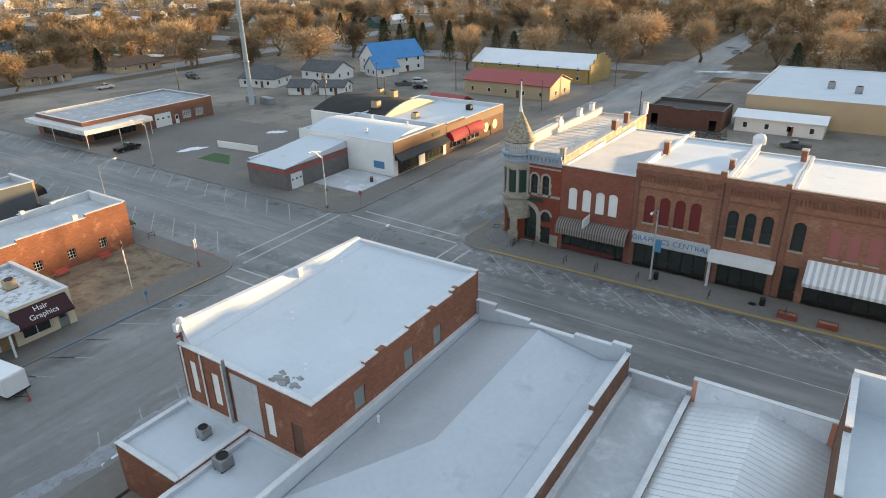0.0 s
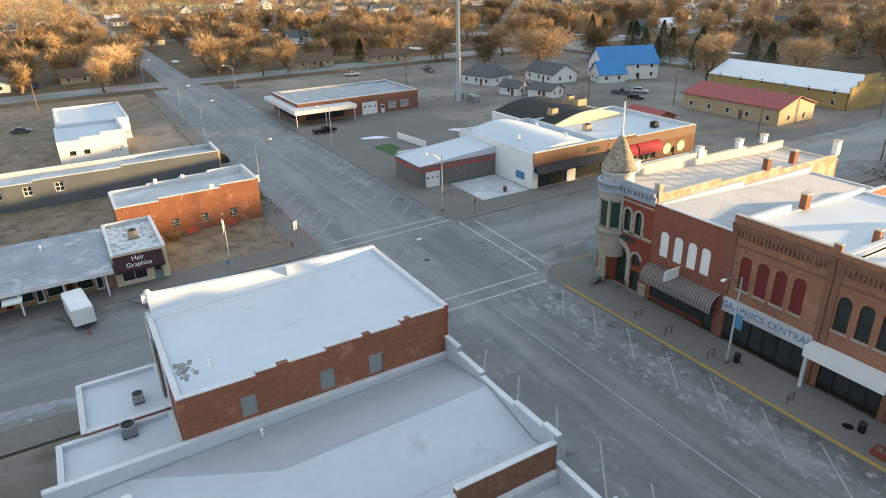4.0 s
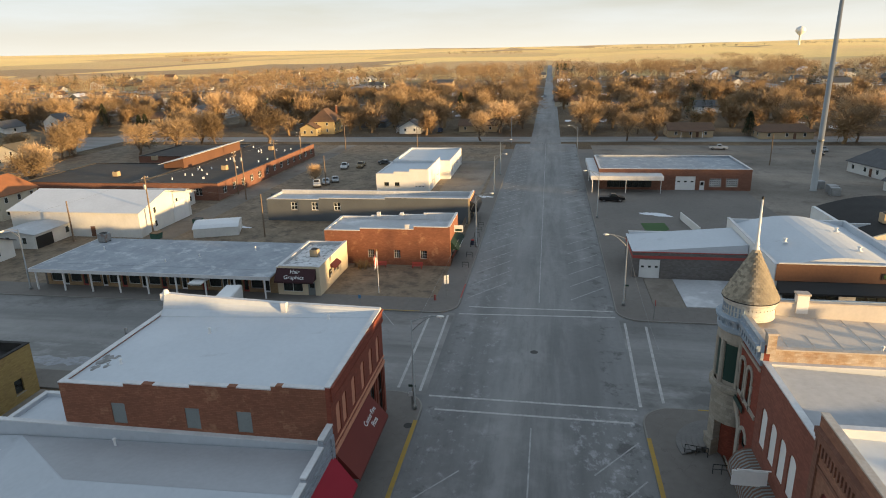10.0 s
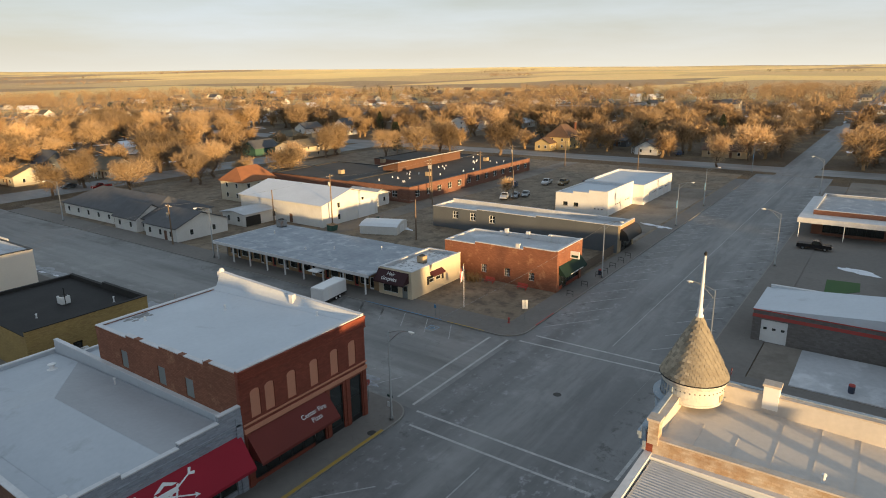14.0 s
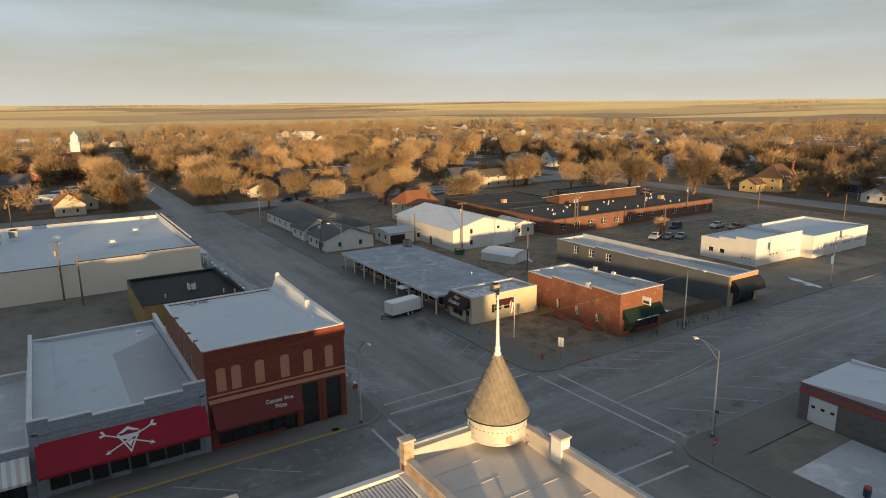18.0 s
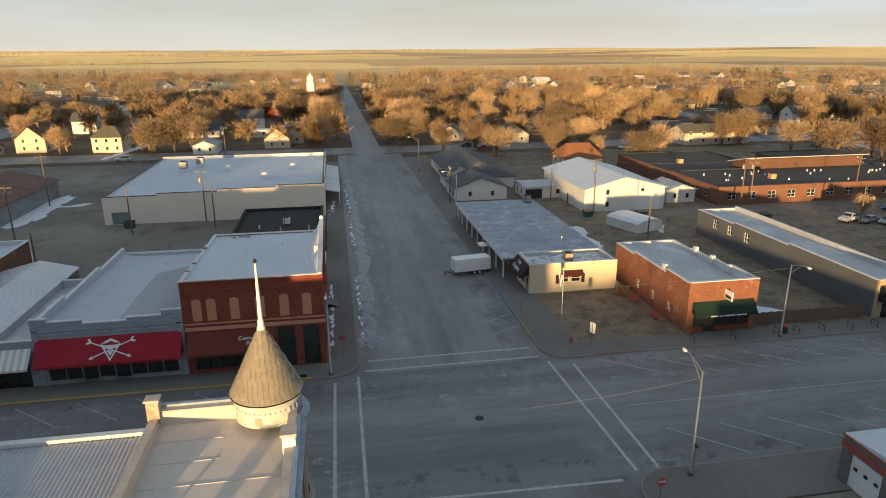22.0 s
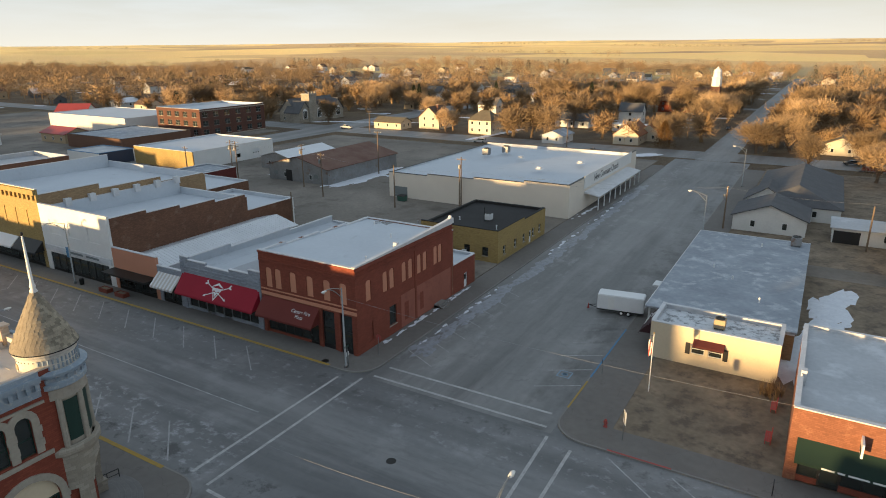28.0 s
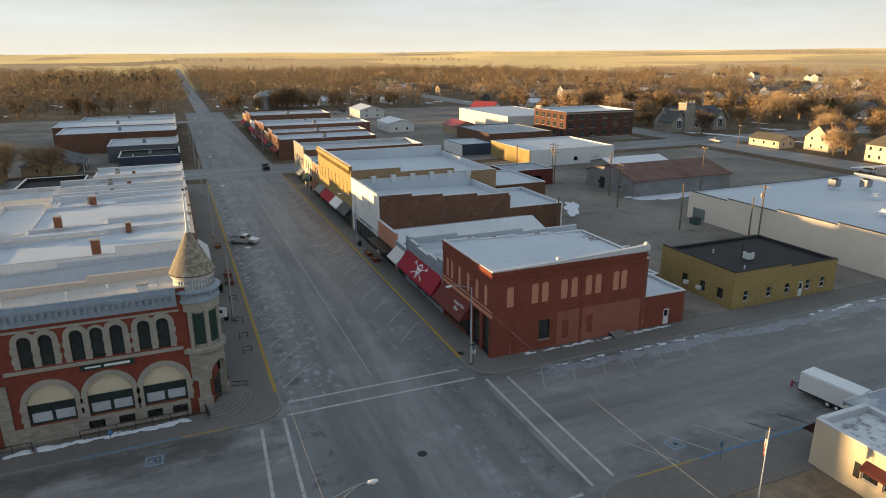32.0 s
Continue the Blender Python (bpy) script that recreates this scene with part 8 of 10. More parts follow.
ch = building("church_hall", "large cream block hall with a white roof and black trim", "church hall", -44.0, 0.6, -72.0, -20.0, 6.6, "block_cream", "membrane", "black", 0.3,
              hs={"N": [(-44, -34, 7.0), (-34, -22, 6.6), (-22, -10, 6.2), (-10, 0.6, 5.8)], "E": 5.7, "S": 6.2, "W": 7.0}, ops={"N": [(-4.5, -0.9, 0.05, 2.6)], "W": [(-58, -44, 0.1, 2.9)]})
garage_door(ch, "N", -20.0, (-4.5, -0.9, 0.05, 2.6), "grey_panel", lights=False)
storefront(ch, "W", -44.0, -58, -44, 0.4, 2.9, 8, doors=(3, 4))
bm = bmesh.new(); prism(bm, [(-44.0, 3.9), (-47.4, 3.2), (-47.4, 3.0), (-44.0, 3.6)], "y", -64, -29.5); cp = part("canopy", bm, "coping", ch)
for i in range(9):
    y = -63.6 + i * 4.22
    bm = bmesh.new(); B(bm, -47.3, -47.1, y, y + 0.2, 0.05, 3.05); part("canopy_post", bm, "white_metal", ch)
bm = bmesh.new(); slab("y", -1, -44.0, -66.5, -29, 4.6, 7.4, 0.003, 0.15, bm); cs = part("sign_wall", bm, "white_wall", ch, "white sign wall with black lettering")
text(cs, "New Covenant Church", (-44.17, -45.0, 5.9), 2.1, "black", (90, 0, -90), 0.95)
hvac(ch, -9, -52, 6.0, 1.8); hvac(ch, -12, -58, 6.0, 1.8); vent(-30, -38, 6.3, 0.4, 0.5); vent(-20, -50, 6.3, 0.4, 0.5); vent(-36, -50, 6.3, 0.4, 0.5)
sh = house("weathered galvanised barn with a rusted roof", 31.5, -37.5, 90, 31, 20.5, 4.0, 6.6, "galvanised", "rust_metal", wins=0, name="barn", category="barn")
# black sheet on the gable stands for the dark inside the doorway
bm = bmesh.new(); B(bm, 33.5, 35.6, -22.0, -21.93, 0.05, 3.0); single("barn_opening", bm, "black", "black panel for the shade in a metal barn doorway", "opening", kind="structure")
for x in (24.5, 38.5):
    bm = bmesh.new(); B(bm, x, x + 1.4, -22.0, -21.94, 1.4, 2.4); single("barn_window", bm, "grey_panel", "small window in a galvanised wall", "window", kind="structure")
house("grey metal shed with a pale roof", 50.0, -43.0, 90, 20, 12, 3.4, 5.0, "galvanised", "roof_metal", wins=1, name="shed", category="shed")
wb2 = building("white_block_hall", "white block hall with a pale roof", "hall", 70.0, 97.0, -52.0, -20.0, 5.2, "white_wall", "membrane", "coping", 0.3, wms={"N": "brick_yellow"}, ops={"W": [(-46, -43, 0.05, 3), (-38, -36.5, 1.2, 2.4)]})
garage_door(wb2, "W", 70.0, (-46, -43, 0.05, 3))
building("red_brick_annex", "small red brick annex with a flat roof", "annex", 44.0, 55.0, -12.5, 1.0, 4.4, "brick_plum", "roof_blue_grey", "coping", 0.3, ops={"W": [(-9, -6, 0.05, 2.6)]})
building("low_annex", "low brick annex with a white roof", "annex", 24.0, 42.0, 2.0, 17.9, 5.4, "brick_brown", "membrane", "coping", 0.4)

# ---- beyond the eastern street ----
def far_row(x, side, specs):
    """Shops along the main street, side N or S, one after another from x on."""
    for w, h, dep, wm, rm in specs:
        y0, y1 = (81.2, 81.2 + dep) if side == "N" else (50.5 - dep, 50.5)
        s = "S" if side == "N" else "N"
        f = 81.2 if side == "N" else 50.5
        ups = [(x + 1.0 + 2.8 * i, x + 2.2 + 2.8 * i, 5.0, 6.8) for i in range(int((w - 1.5) / 2.8))] if h > 7.5 else []
        r = building("row_shop", "brick row shop along the far main street", "shop building", x, x + w, y0, y1, h - 0.6, wm, rm, "coping", 0.4, hs={s: h}, ops={s: [(x + 0.7, x + w - 0.7, 0, 2.9)] + ups}, group="far main street shops")
        for i, o in enumerate([(x + 0.7 + (w - 1.4) * j / 4, x + 0.7 + (w - 1.4) * (j + 1) / 4, 0.5, 2.9) for j in range(4)]):
            window(r, s, f, o, "dark_metal", sill=None, name="shop_window"); infill(r, s, f, (o[0], o[1], 0, 0.5), wm, 0.08, "bulkhead")
        for o in ups:
            window(r, s, f, o, mull=(1, 2), sill=None)
        if side == "S":
            awning(r, s, f, x + 0.5, x + w - 0.5, 2.7, 3.9, 1.4, random.choice(("crimson", "green_canvas", "maroon", "grey_panel")))
        hvac(r, x + w * 0.5, (y0 + y1) / 2, h - 1.0, 1.2)
        vent(x + w * 0.3, (y0 + y1) / 2 + 5, h - 1.0, 0.6, 0.15)
        x += w + 0.02


far_row(114.5, "S", ((13, 7.6, 34, "brick_brown", "membrane"), (10, 8.4, 34, "brick_commercial", "membrane_grey"), (12, 6.4, 30, "brick_tan", "membrane"), (15, 8.6, 42, "brick_commercial", "membrane"), (14, 7.8, 40, "brick_commercial", "membrane"), (16, 6.5, 34, "white_wall", "membrane"), (18, 8.8, 36, "brick_brown", "membrane_grey"), (14, 7.0, 30, "brick_tan", "membrane")))
far_row(116.0, "N", ((16, 4.4, 18, "navy_siding", "tar"), (20, 6.0, 22, "grey_siding", "membrane_grey")))
far_row(158.0, "N", ((22, 7.8, 40, "brick_brown", "membrane"), (24, 8.2, 44, "brick_brown", "membrane"), (20, 6.8, 36, "white_wall", "membrane"), (26, 6.0, 40, "grey_siding", "roof_blue_grey")))
house("low shop with a hipped grey roof and porch", 124, 118, 0, 20, 14, 3.2, 6.2, "tan_siding", "shingle_grey", hip=4, porch=14, name="shop", category="shop building")
building("tan_block_building", "low tan block building with a flat roof", "building", 92, 112, 128, 144, 5.0, "brick_tan", "membrane_grey")
# three-storey brick school house and neighbours
tr_n = [(x, x + 2.6, z, z + 2.0) for x in (126, 131.4, 136.2, 141.0, 146.0) for z in (1.0, 4.4, 7.8)]
tr_w = [(y, y + 2.6, z, z + 2.0) for y in (-100, -94.4, -88.6, -82.8, -77.2, -71.8) for z in (1.0, 4.4, 7.8)]
tall = building("brick_hotel", "three-storey dark brown brick building with a white roof", "brick building", 124.0, 150.0, -102.0, -68.0, 11.0, "brick_dark", "membrane", "coping", 0.8, ops={"N": tr_n, "W": tr_w})
add_windows(tall, "N", -68.0, tr_n, frame="grey_panel", mull=(2, 2), sill="stone_plain"); add_windows(tall, "W", 124.0, tr_w, frame="grey_panel", mull=(2, 2), sill="stone_plain")
for z in (0.0, 10.2):
    bm = bmesh.new(); slab("y", -1, 124.0, -102, -68, z, z + 0.4, 0.003, 0.12, bm); part("stone_course", bm, "stone_plain", tall)
building("low_brown_hall", "low brown hall with red entrance canopies", "hall", 118, 150, -58, -30, 4.6, "wood_brown", "roof_blue_grey", "dark_metal", 0.2)
house("tan hall with a red metal roof", 165, -38, 0, 16, 10, 3.4, 5.4, "tan_siding", "red_metal", name="hall", category="hall")
building("white_metal_store", "long white metal store with a pale roof", "hall", 160, 215, -92, -60, 6.5, "white_siding", "membrane", "coping", 0.1)
house("white metal shed with a pale gabled roof", 185, -14, 0, 18, 12, 4.0, 5.6, "white_siding", "roof_metal", wins=2, name="shed", category="shed")
house("white metal shed with a pale gabled roof", 255, -20, 0, 22, 14, 4.5, 6.6, "white_siding", "roof_metal", wins=2, name="shed", category="shed")
house("white house with a red gabled roof", 248, -92, 30, 16, 10, 3.4, 6.8, "white_siding", "red_metal")
building("white_signal_shop", "small white shop with a coloured front", "shop building", 100, 116, -22, -10, 3.9, "white_wall", "membrane_grey", "blue_paint", 0.3, wms={"W": "navy_siding"})
for i in range(5):
    g = thing("grain_bin", (330 + i * 12, 28 - i * 5, 0), "round galvanised grain bin with a conical roof", "grain bin", "grain bins")
    x, y = 330 + i * 12, 28 - i * 5
    bm = bmesh.new(); lathe(bm, (x, y), [(5.0, 0), (5.0, 8.5)], 24); part("drum", bm, "galvanised", g)
    bm = bmesh.new(); lathe(bm, (x, y), [(5.15, 8.4), (0.5, 11.4)], 24); part("cone_roof", bm, "steel", g)
# limestone church with gables and a square tower
sc = thing("stone_church", (0, 0, 0), "limestone church with grey gables and a square tower", "church")
gable_parts(sc, 30, 11, 5.0, 10.5, "stone", "shingle_grey", wins=4)
for cx in (-13.0, -3.0, 11.0):
    bm = bmesh.new(); prism(bm, [(cx - 4, 0), (cx + 4, 0), (cx + 4, 4.6), (cx, 9.4), (cx - 4, 4.6)], "y", -8.6, 0); part("gable_wing", bm, "stone", sc)
    for sgn in (-1, 1):
        bm = bmesh.new(); prism(bm, [(cx, 9.5), (cx + sgn * 4.5, 4.2), (cx + sgn * 4.5, 4.5), (cx, 9.85)], "y", -9.0, 0.5); part("roof_slope", bm, "shingle_grey", sc)
    bm = bmesh.new(); prism(bm, [(cx - 1.5, 1.6), (cx + 1.5, 1.6)] + arch_pts(cx - 1.5, cx + 1.5, 4.4, 6.4), "y", -8.68, -8.61); w = part("window", bm, "white_metal", sc)
    for k in (-1, 0, 1):
        bm = bmesh.new(); B(bm, cx + k * 0.9 - 0.38, cx + k * 0.9 + 0.38, -8.71, -8.685, 1.8, 5.2); part("pane", bm, "glass", w)
bm = bmesh.new(); B(bm, -10.5, -5.5, -9.4, -4.4, 0, 13.0)
for a in (-10.5, -8.4, -6.3):
    B(bm, a, a + 0.8, -9.4, -8.9, 13.0, 13.9)
part("tower", bm, "stone", sc); bm = bmesh.new(); B(bm, -10.8, -5.2, -9.7, -4.1, 12.4, 12.8); part("tower_course", bm, "stone_plain", sc)
placed(sc, 133.0, -141.0, -90)
# distant white steeple and water tower
st = thing("white_steeple", (-36, -255, 0), "white domed church steeple above a brick gable", "steeple")
bm = bmesh.new(); B(bm, -38.2, -33.8, -257.2, -252.8, 0, 13.5); part("tower", bm, "brick_dark", st)
bm = bmesh.new(); lathe(bm, (-36, -255), [(2.4, 13.5), (2.4, 17.5), (2.7, 17.6), (2.7, 18.0), (2.0, 18.2), (1.9, 20.4), (2.1, 20.5), (1.6, 21.6), (0.6, 22.4), (0.1, 23.4)], 8); part("belfry", bm, "white_wall", st)
house("brick church nave with a steep roof", -22, -258, 0, 26, 13, 6.0, 12.5, "brick_opera", "shingle_brown", wins=5, name="church_nave", category="church")
wt = thing("water_tower", (-2430, 890, 14), "white bulb-shaped water tower", "water tower")
bm = bmesh.new(); lathe(bm, (-2430, 890), [(5, 8), (3.2, 16), (3.0, 48), (8, 54), (15.5, 61), (16.2, 67), (13, 74), (5, 78), (0.3, 79)], 28); part("tank", bm, "white_metal", wt, smooth=True)
# houses south of the church hall
house("cream two-storey house with a hipped roof and porch", 33, -134, 0, 10, 10, 5.6, 8.8, "cream_siding", "shingle_olive", hip=3.5, porch=9)
house("cream house with a steep front gable", 60, -140, 90, 12, 10, 4.8, 9.2, "cream_siding", "shingle_brown", stack=(2, 2))
house("tan garage with a gabled roof", 76, -130, 0, 14, 8, 2.8, 4.6, "cream_siding", "shingle_olive", name="garage", category="garage")
house("cream house with a tall gable and brown roof", -26, -136, 90, 16, 9, 3.4, 7.2, "cream_siding", "shingle_orange", wing=(10, 8, 3.2, 6.0, -9, 5))
house("pale carport with an open gable", -2, -124, 90, 11, 8, 2.8, 4.4, "white_siding", "roof_blue_grey", wins=1, name="carport", category="carport")
house("white trailer home with a flat roof", -18, -165, 0, 14, 4, 2.8, 3.2, "white_siding", "roof_metal", name="trailer_home", category="trailer home")
house("white house with a grey roof", 8, -172, 0, 15, 10, 3.0, 5.6, "white_siding", "shingle_grey")
house("cream house with a brown roof", -92, -142, 90, 14, 11, 3.2, 5.6, "cream_siding", "shingle_olive", wing=(8, 7, 3.0, 5.0, -6, 5))
house("yellow gabled cottage with a grey roof", -116, -130, 90, 13, 10, 3.2, 6.6, "cream_siding", "shingle_olive", porch=5)
house("grey bungalow with a dark gable", -113, -168, 90, 12, 11, 3.2, 6.8, "grey_siding", "shingle_grey", porch=6)
house("cream long house under trees", -188, -110, 0, 26, 11, 4.6, 7.0, "cream_siding", "shingle_olive", wins=5)
house("white colonial house with columns and a brick end", -330, -120, 0, 34, 12, 4.8, 7.4, "white_siding", "shingle_grey", wins=7, porch=10, stack=(16, 0))

# ---- street furniture ----
def street_lamp(x, y, ax, ay, h=8.6, banner=False):
    """A tapered steel post with a curved double arm and a cobra head, reaching towards (ax, ay)."""
    g = thing("street_lamp", (x, y, KERB), "tall galvanised street lamp with a curved truss arm", "street lamp", "street lamps")
    bm = bmesh.new(); lathe(bm, (x, y), [(0.22, KERB - 0.02), (0.22, KERB + 0.35), (0.13, KERB + 0.45), (0.07, h)], 10); part("post", bm, "steel", g, smooth=True)
    for k, (r0, z0) in enumerate(((0.0, h - 0.15), (0.0, h - 1.15))):
        bm = bmesh.new()
        pts = []
        for i in range(8):
            t = i / 7
            pts.append((x + ax * 2.5 * t, y + ay * 2.5 * t, z0 + (h + 0.55 - z0) * math.sin(t * math.pi / 2)))
        side, rings = Vector((-ay, ax, 0)), []
        for i, p in enumerate(pts):
            d = (Vector(pts[min(i + 1, 7)]) - Vector(pts[max(i - 1, 0)])).normalized()
            w = d.cross(side)
            rings.append([bm.verts.new(Vector(p) + (side * math.cos(math.pi * j / 3) + w * math.sin(math.pi * j / 3)) * 0.045) for j in range(6)])
        for p, q in zip(rings, rings[1:]):
            for j in range(6):
                bm.faces.new((p[j], p[(j + 1) % 6], q[(j + 1) % 6], q[j]))
        part("arm", bm, "steel", g)
    e = Vector((x + ax * 2.5, y + ay * 2.5, h + 0.5))
    bm = bmesh.new()
    lathe(bm, (0, 0), [(0.02, -0.4), (0.13, -0.3), (0.17, 0.05), (0.12, 0.3), (0.03, 0.36)], 10)
    bmesh.ops.rotate(bm, verts=bm.verts[:], cent=(0, 0, 0), matrix=Matrix.Rotation(math.pi / 2, 3, Vector((-ay, ax, 0))))
    bmesh.ops.scale(bm, verts=bm.verts[:], vec=(1, 1, 0.7)); bmesh.ops.translate(bm, vec=e + Vector((ax * 0.3, ay * 0.3, 0)), verts=bm.verts[:])
    hd = part("lamp_head", bm, "lamp_glass", g, smooth=True)
    bm = bmesh.new(); q = e + Vector((ax * 0.35, ay * 0.35, -0.13)); lathe(bm, (q.x, q.y), [(0.05, q.z - 0.08), (0.13, q.z)], 10); part("lens", bm, "lamp_glass", hd)
    if banner:
        bm = bmesh.new(); B(bm, x - abs(ay) * 0.02 - abs(ax) * 0.0 + 0.1, x + 0.85, y - 0.02, y + 0.02, 4.2, 5.8); part("banner", bm, "blue_paint", g, "blue street banner")
    return g


for x, y, ax, ay, bn in ((-20.8, 77.6, 0, -1, True), (-74.0, 76.2, 0, -1, False), (-99.0, 53.4, 0, 1, False), (-121.2, 75.8, 0, -1, False), (-142.0, 53.0, 0, 1, True), (-167, 52.6, 0, 1, True), (-199, 74.6, 0, -1, False),
                         (-44.8, 53.3, 0, 1, False), (8.0, 52.6, 0, 1, True), (52, 52.6, 0, 1, True), (24, 77.4, 0, -1, True), (64, 77.4, 0, -1, True), (-71.2, -12.0, 1, 0, False), (-71.0, -70, 1, 0, False), (-230, 52, 0, 1, True), (120, 77, 0, -1, True), (170, 77, 0, -1, True), (140, 52.5, 0, 1, True)):
    street_lamp(x, y, ax, ay, 9.6 if x > -80 else 9.4, bn)


def pole(x, y, h=9.0, arms=1, drum=False, rz=0.0, lean=(0, 0)):
    g = thing("utility_pole", (x, y, 0.02), "weathered wooden utility pole with crossarm and insulators", "utility pole", "utility poles")
    bm = bmesh.new(); tube(bm, (x, y, -0.02), (x + lean[0], y + lean[1], h), 0.17, 0.11, 8); part("pole", bm, "pole_wood", g)
    c, s = math.cos(radians(rz)), math.sin(radians(rz))
    for k in range(arms):
        z = h - 0.5 - k * 0.9
        bm = bmesh.new(); tube(bm, (x + lean[0] - 1.1 * c, y + lean[1] - 1.1 * s, z), (x + lean[0] + 1.1 * c, y + lean[1] + 1.1 * s, z), 0.07, 0.07, 6); a = part("crossarm", bm, "pole_wood", g)
        for t in (-1.0, -0.5, 0.5, 1.0):
            bm = bmesh.new(); tube(bm, (x + lean[0] + t * c, y + lean[1] + t * s, z + 0.05), (x + lean[0] + t * c, y + lean[1] + t * s, z + 0.25), 0.05, 0.03, 6); part("insulator", bm, "lamp_glass", a)
    if drum:
        bm = bmesh.new(); lathe(bm, (x + lean[0] + 0.4, y + lean[1]), [(0.26, h - 2.6), (0.28, h - 2.5), (0.28, h - 1.7), (0.1, h - 1.6)], 10); part("transformer", bm, "galvanised", g)
    return g


def wire(p, q, sag=0.8):
    bm = bmesh.new()
    p, q = Vector(p), Vector(q)
    prev = p
    for i in range(1, 11):
        t = i / 10
        c = p.lerp(q, t) - Vector((0, 0, sag * 4 * t * (1 - t)))
        tube(bm, prev, c, 0.011, 0.011, 4, False)
        prev = c
    return single("overhead_wire", bm, "galvanised", "thin overhead wire between poles", "wire", "overhead wires", kind="structure")


for x, y, h, a, d, rz in ((-101.1, -10.5, 12, 1, True, 0), (-102.2, 12.2, 8.5, 0, False, 0), (-138.5, -11.0, 11, 2, True, 0), (-185, -12.0, 10, 2, True, 90), (-167, -13.0, 10, 2, False, 90), (-213, -6.3, 9, 1, False, 90), (-133, -6.3, 12, 0, True, 0),
                          (-7.1, -11.0, 9.5, 0, False, 0), (14.0, -11.5, 10.5, 2, True, 0), (19.0, -41.0, 12, 1, False, 0), (-22.2, -13.3, 9.5, 0, False, 0), (-19.5, -18.9, 11.0, 1, True, 0), (0.0, 12.0 + 1.6, 7.5, 0, False, 0), (25.5, -17.6, 11, 2, True, 90), (47, -14, 11, 3, True, 90), (44, -13, 11, 3, True, 90), (60, -10, 9, 1, False, 0),
                          (-112, 140, 9, 1, False, 0), (-126, 132, 10, 2, True, 90), (-131, 160, 9, 1, False, 0), (-185, 128, 9, 0, False, 0), (-110, 172, 9, 1, False, 0), (-75.5, 160, 8, 0, False, 0), (-70, 200, 9, 0, False, 0), (-50, 162, 7, 0, False, 0),
                          (-213, 20, 8, 0, False, 0), (-150, 8, 8, 0, False, 0), (-72.6, -27.5, 8.5, 1, True, 90), (-96, -24, 8, 0, False, 0), (-43, -150, 10, 2, True, 0), (20, -150, 9, 1, False, 0), (-10, -112, 10, 1, True, 0), (75, -112, 9, 1, False, 0)):
    pole(x, y, h, a, d, rz)
for p, q in (((-101.1, -10.5, 11.6), (-72.6, -27.5, 8.2)), ((-72.6, -27.5, 8.2), (-42, -19, 7.2)), ((-72.6, -28, 8.0), (-22.2, -13.3, 9.2)), ((-22.2, -13.3, 9.3), (-7.1, -11, 9.3)), ((-7.1, -11, 9.3), (14, -11.5, 10)), ((14, -11.5, 10), (25.5, -17.6, 10.5)), ((25.5, -17.6, 10.5), (45, -14, 10.5)),
             ((-101.1, -10.5, 11.5), (-138.5, -11, 10.6)), ((-138.5, -11, 10.6), (-167, -13, 9.6)), ((-167, -13, 9.6), (-185, -12, 9.6)), ((-185, -12, 9.6), (-213, -6.3, 8.6)), ((-102.2, 12.2, 8.2), (-101.1, -10.5, 11.3)), ((-74.0, 76.2, 9.0), (-44.6, 75.8, 7.9)), ((-44.8, 53.3, 8.5), (-99.0, 53.4, 9.0)), ((-126, 132, 9.6), (-112, 140, 8.6)), ((-126, 132, 9.6), (-131, 160, 8.6))):
    wire(p, q)


def sign_post(x, y, h, w, hh, material, label, name="sign_post", rz=0.0, octagon=False):
    g = thing(name, (0, 0, 0), label, "sign", "street signs")
    bm = bmesh.new(); tube(bm, (0, 0, 0), (0, 0, h), 0.035, 0.035, 6); part("post", bm, "steel", g)
    bm = bmesh.new()
    if octagon:
        prism(bm, [(w / 2 * math.cos(radians(22.5 + 45 * i)), h + w / 2 * math.sin(radians(22.5 + 45 * i))) for i in range(8)], "y", -0.07, -0.04)
    else:
        B(bm, -w / 2, w / 2, -0.07, -0.04, h - hh, h)
    p = part("plate", bm, material, g)
    if octagon:
        text(p, "STOP", (0, -0.075, h), 0.26, "white_metal", (90, 0, 0), thick=0.004)
    g.matrix_basis = pose(x, y, KERB, 0, 0, rz)
    return g


sign_post(-69.5, 79.5, 2.3, 0.8, 0.8, "red_paint", "red octagonal stop sign on a steel post", "stop_sign", 180, True)
sign_post(-46.2, 49.0, 2.2, 0.75, 0.75, "red_paint", "red octagonal stop sign on a steel post", "stop_sign", 0, True)
sign_post(-75.3, 51.8, 3.0, 0.75, 1.3, "white_metal", "white rectangular street sign on a post", rz=-60)
sign_post(-74.1, 76.4, 3.0, 0.7, 0.25, "green_trim", "green street name sign on a lamp post", rz=90)
sign_post(-44.95, 53.1, 2.6, 0.7, 0.25, "green_trim", "green street name sign on a lamp post", rz=90)
sign_post(-44.95, 53.0, 1.8, 0.5, 0.5, "white_metal", "small square street sign on a lamp post", rz=90)
sign_post(-69.9, 40.5, 1.7, 0.35, 0.5, "blue_paint", "small blue parking sign on a post", rz=90)
sign_post(-46.9, 90.6, 1.7, 0.35, 0.5, "blue_paint", "small blue parking sign on a post", rz=-90)


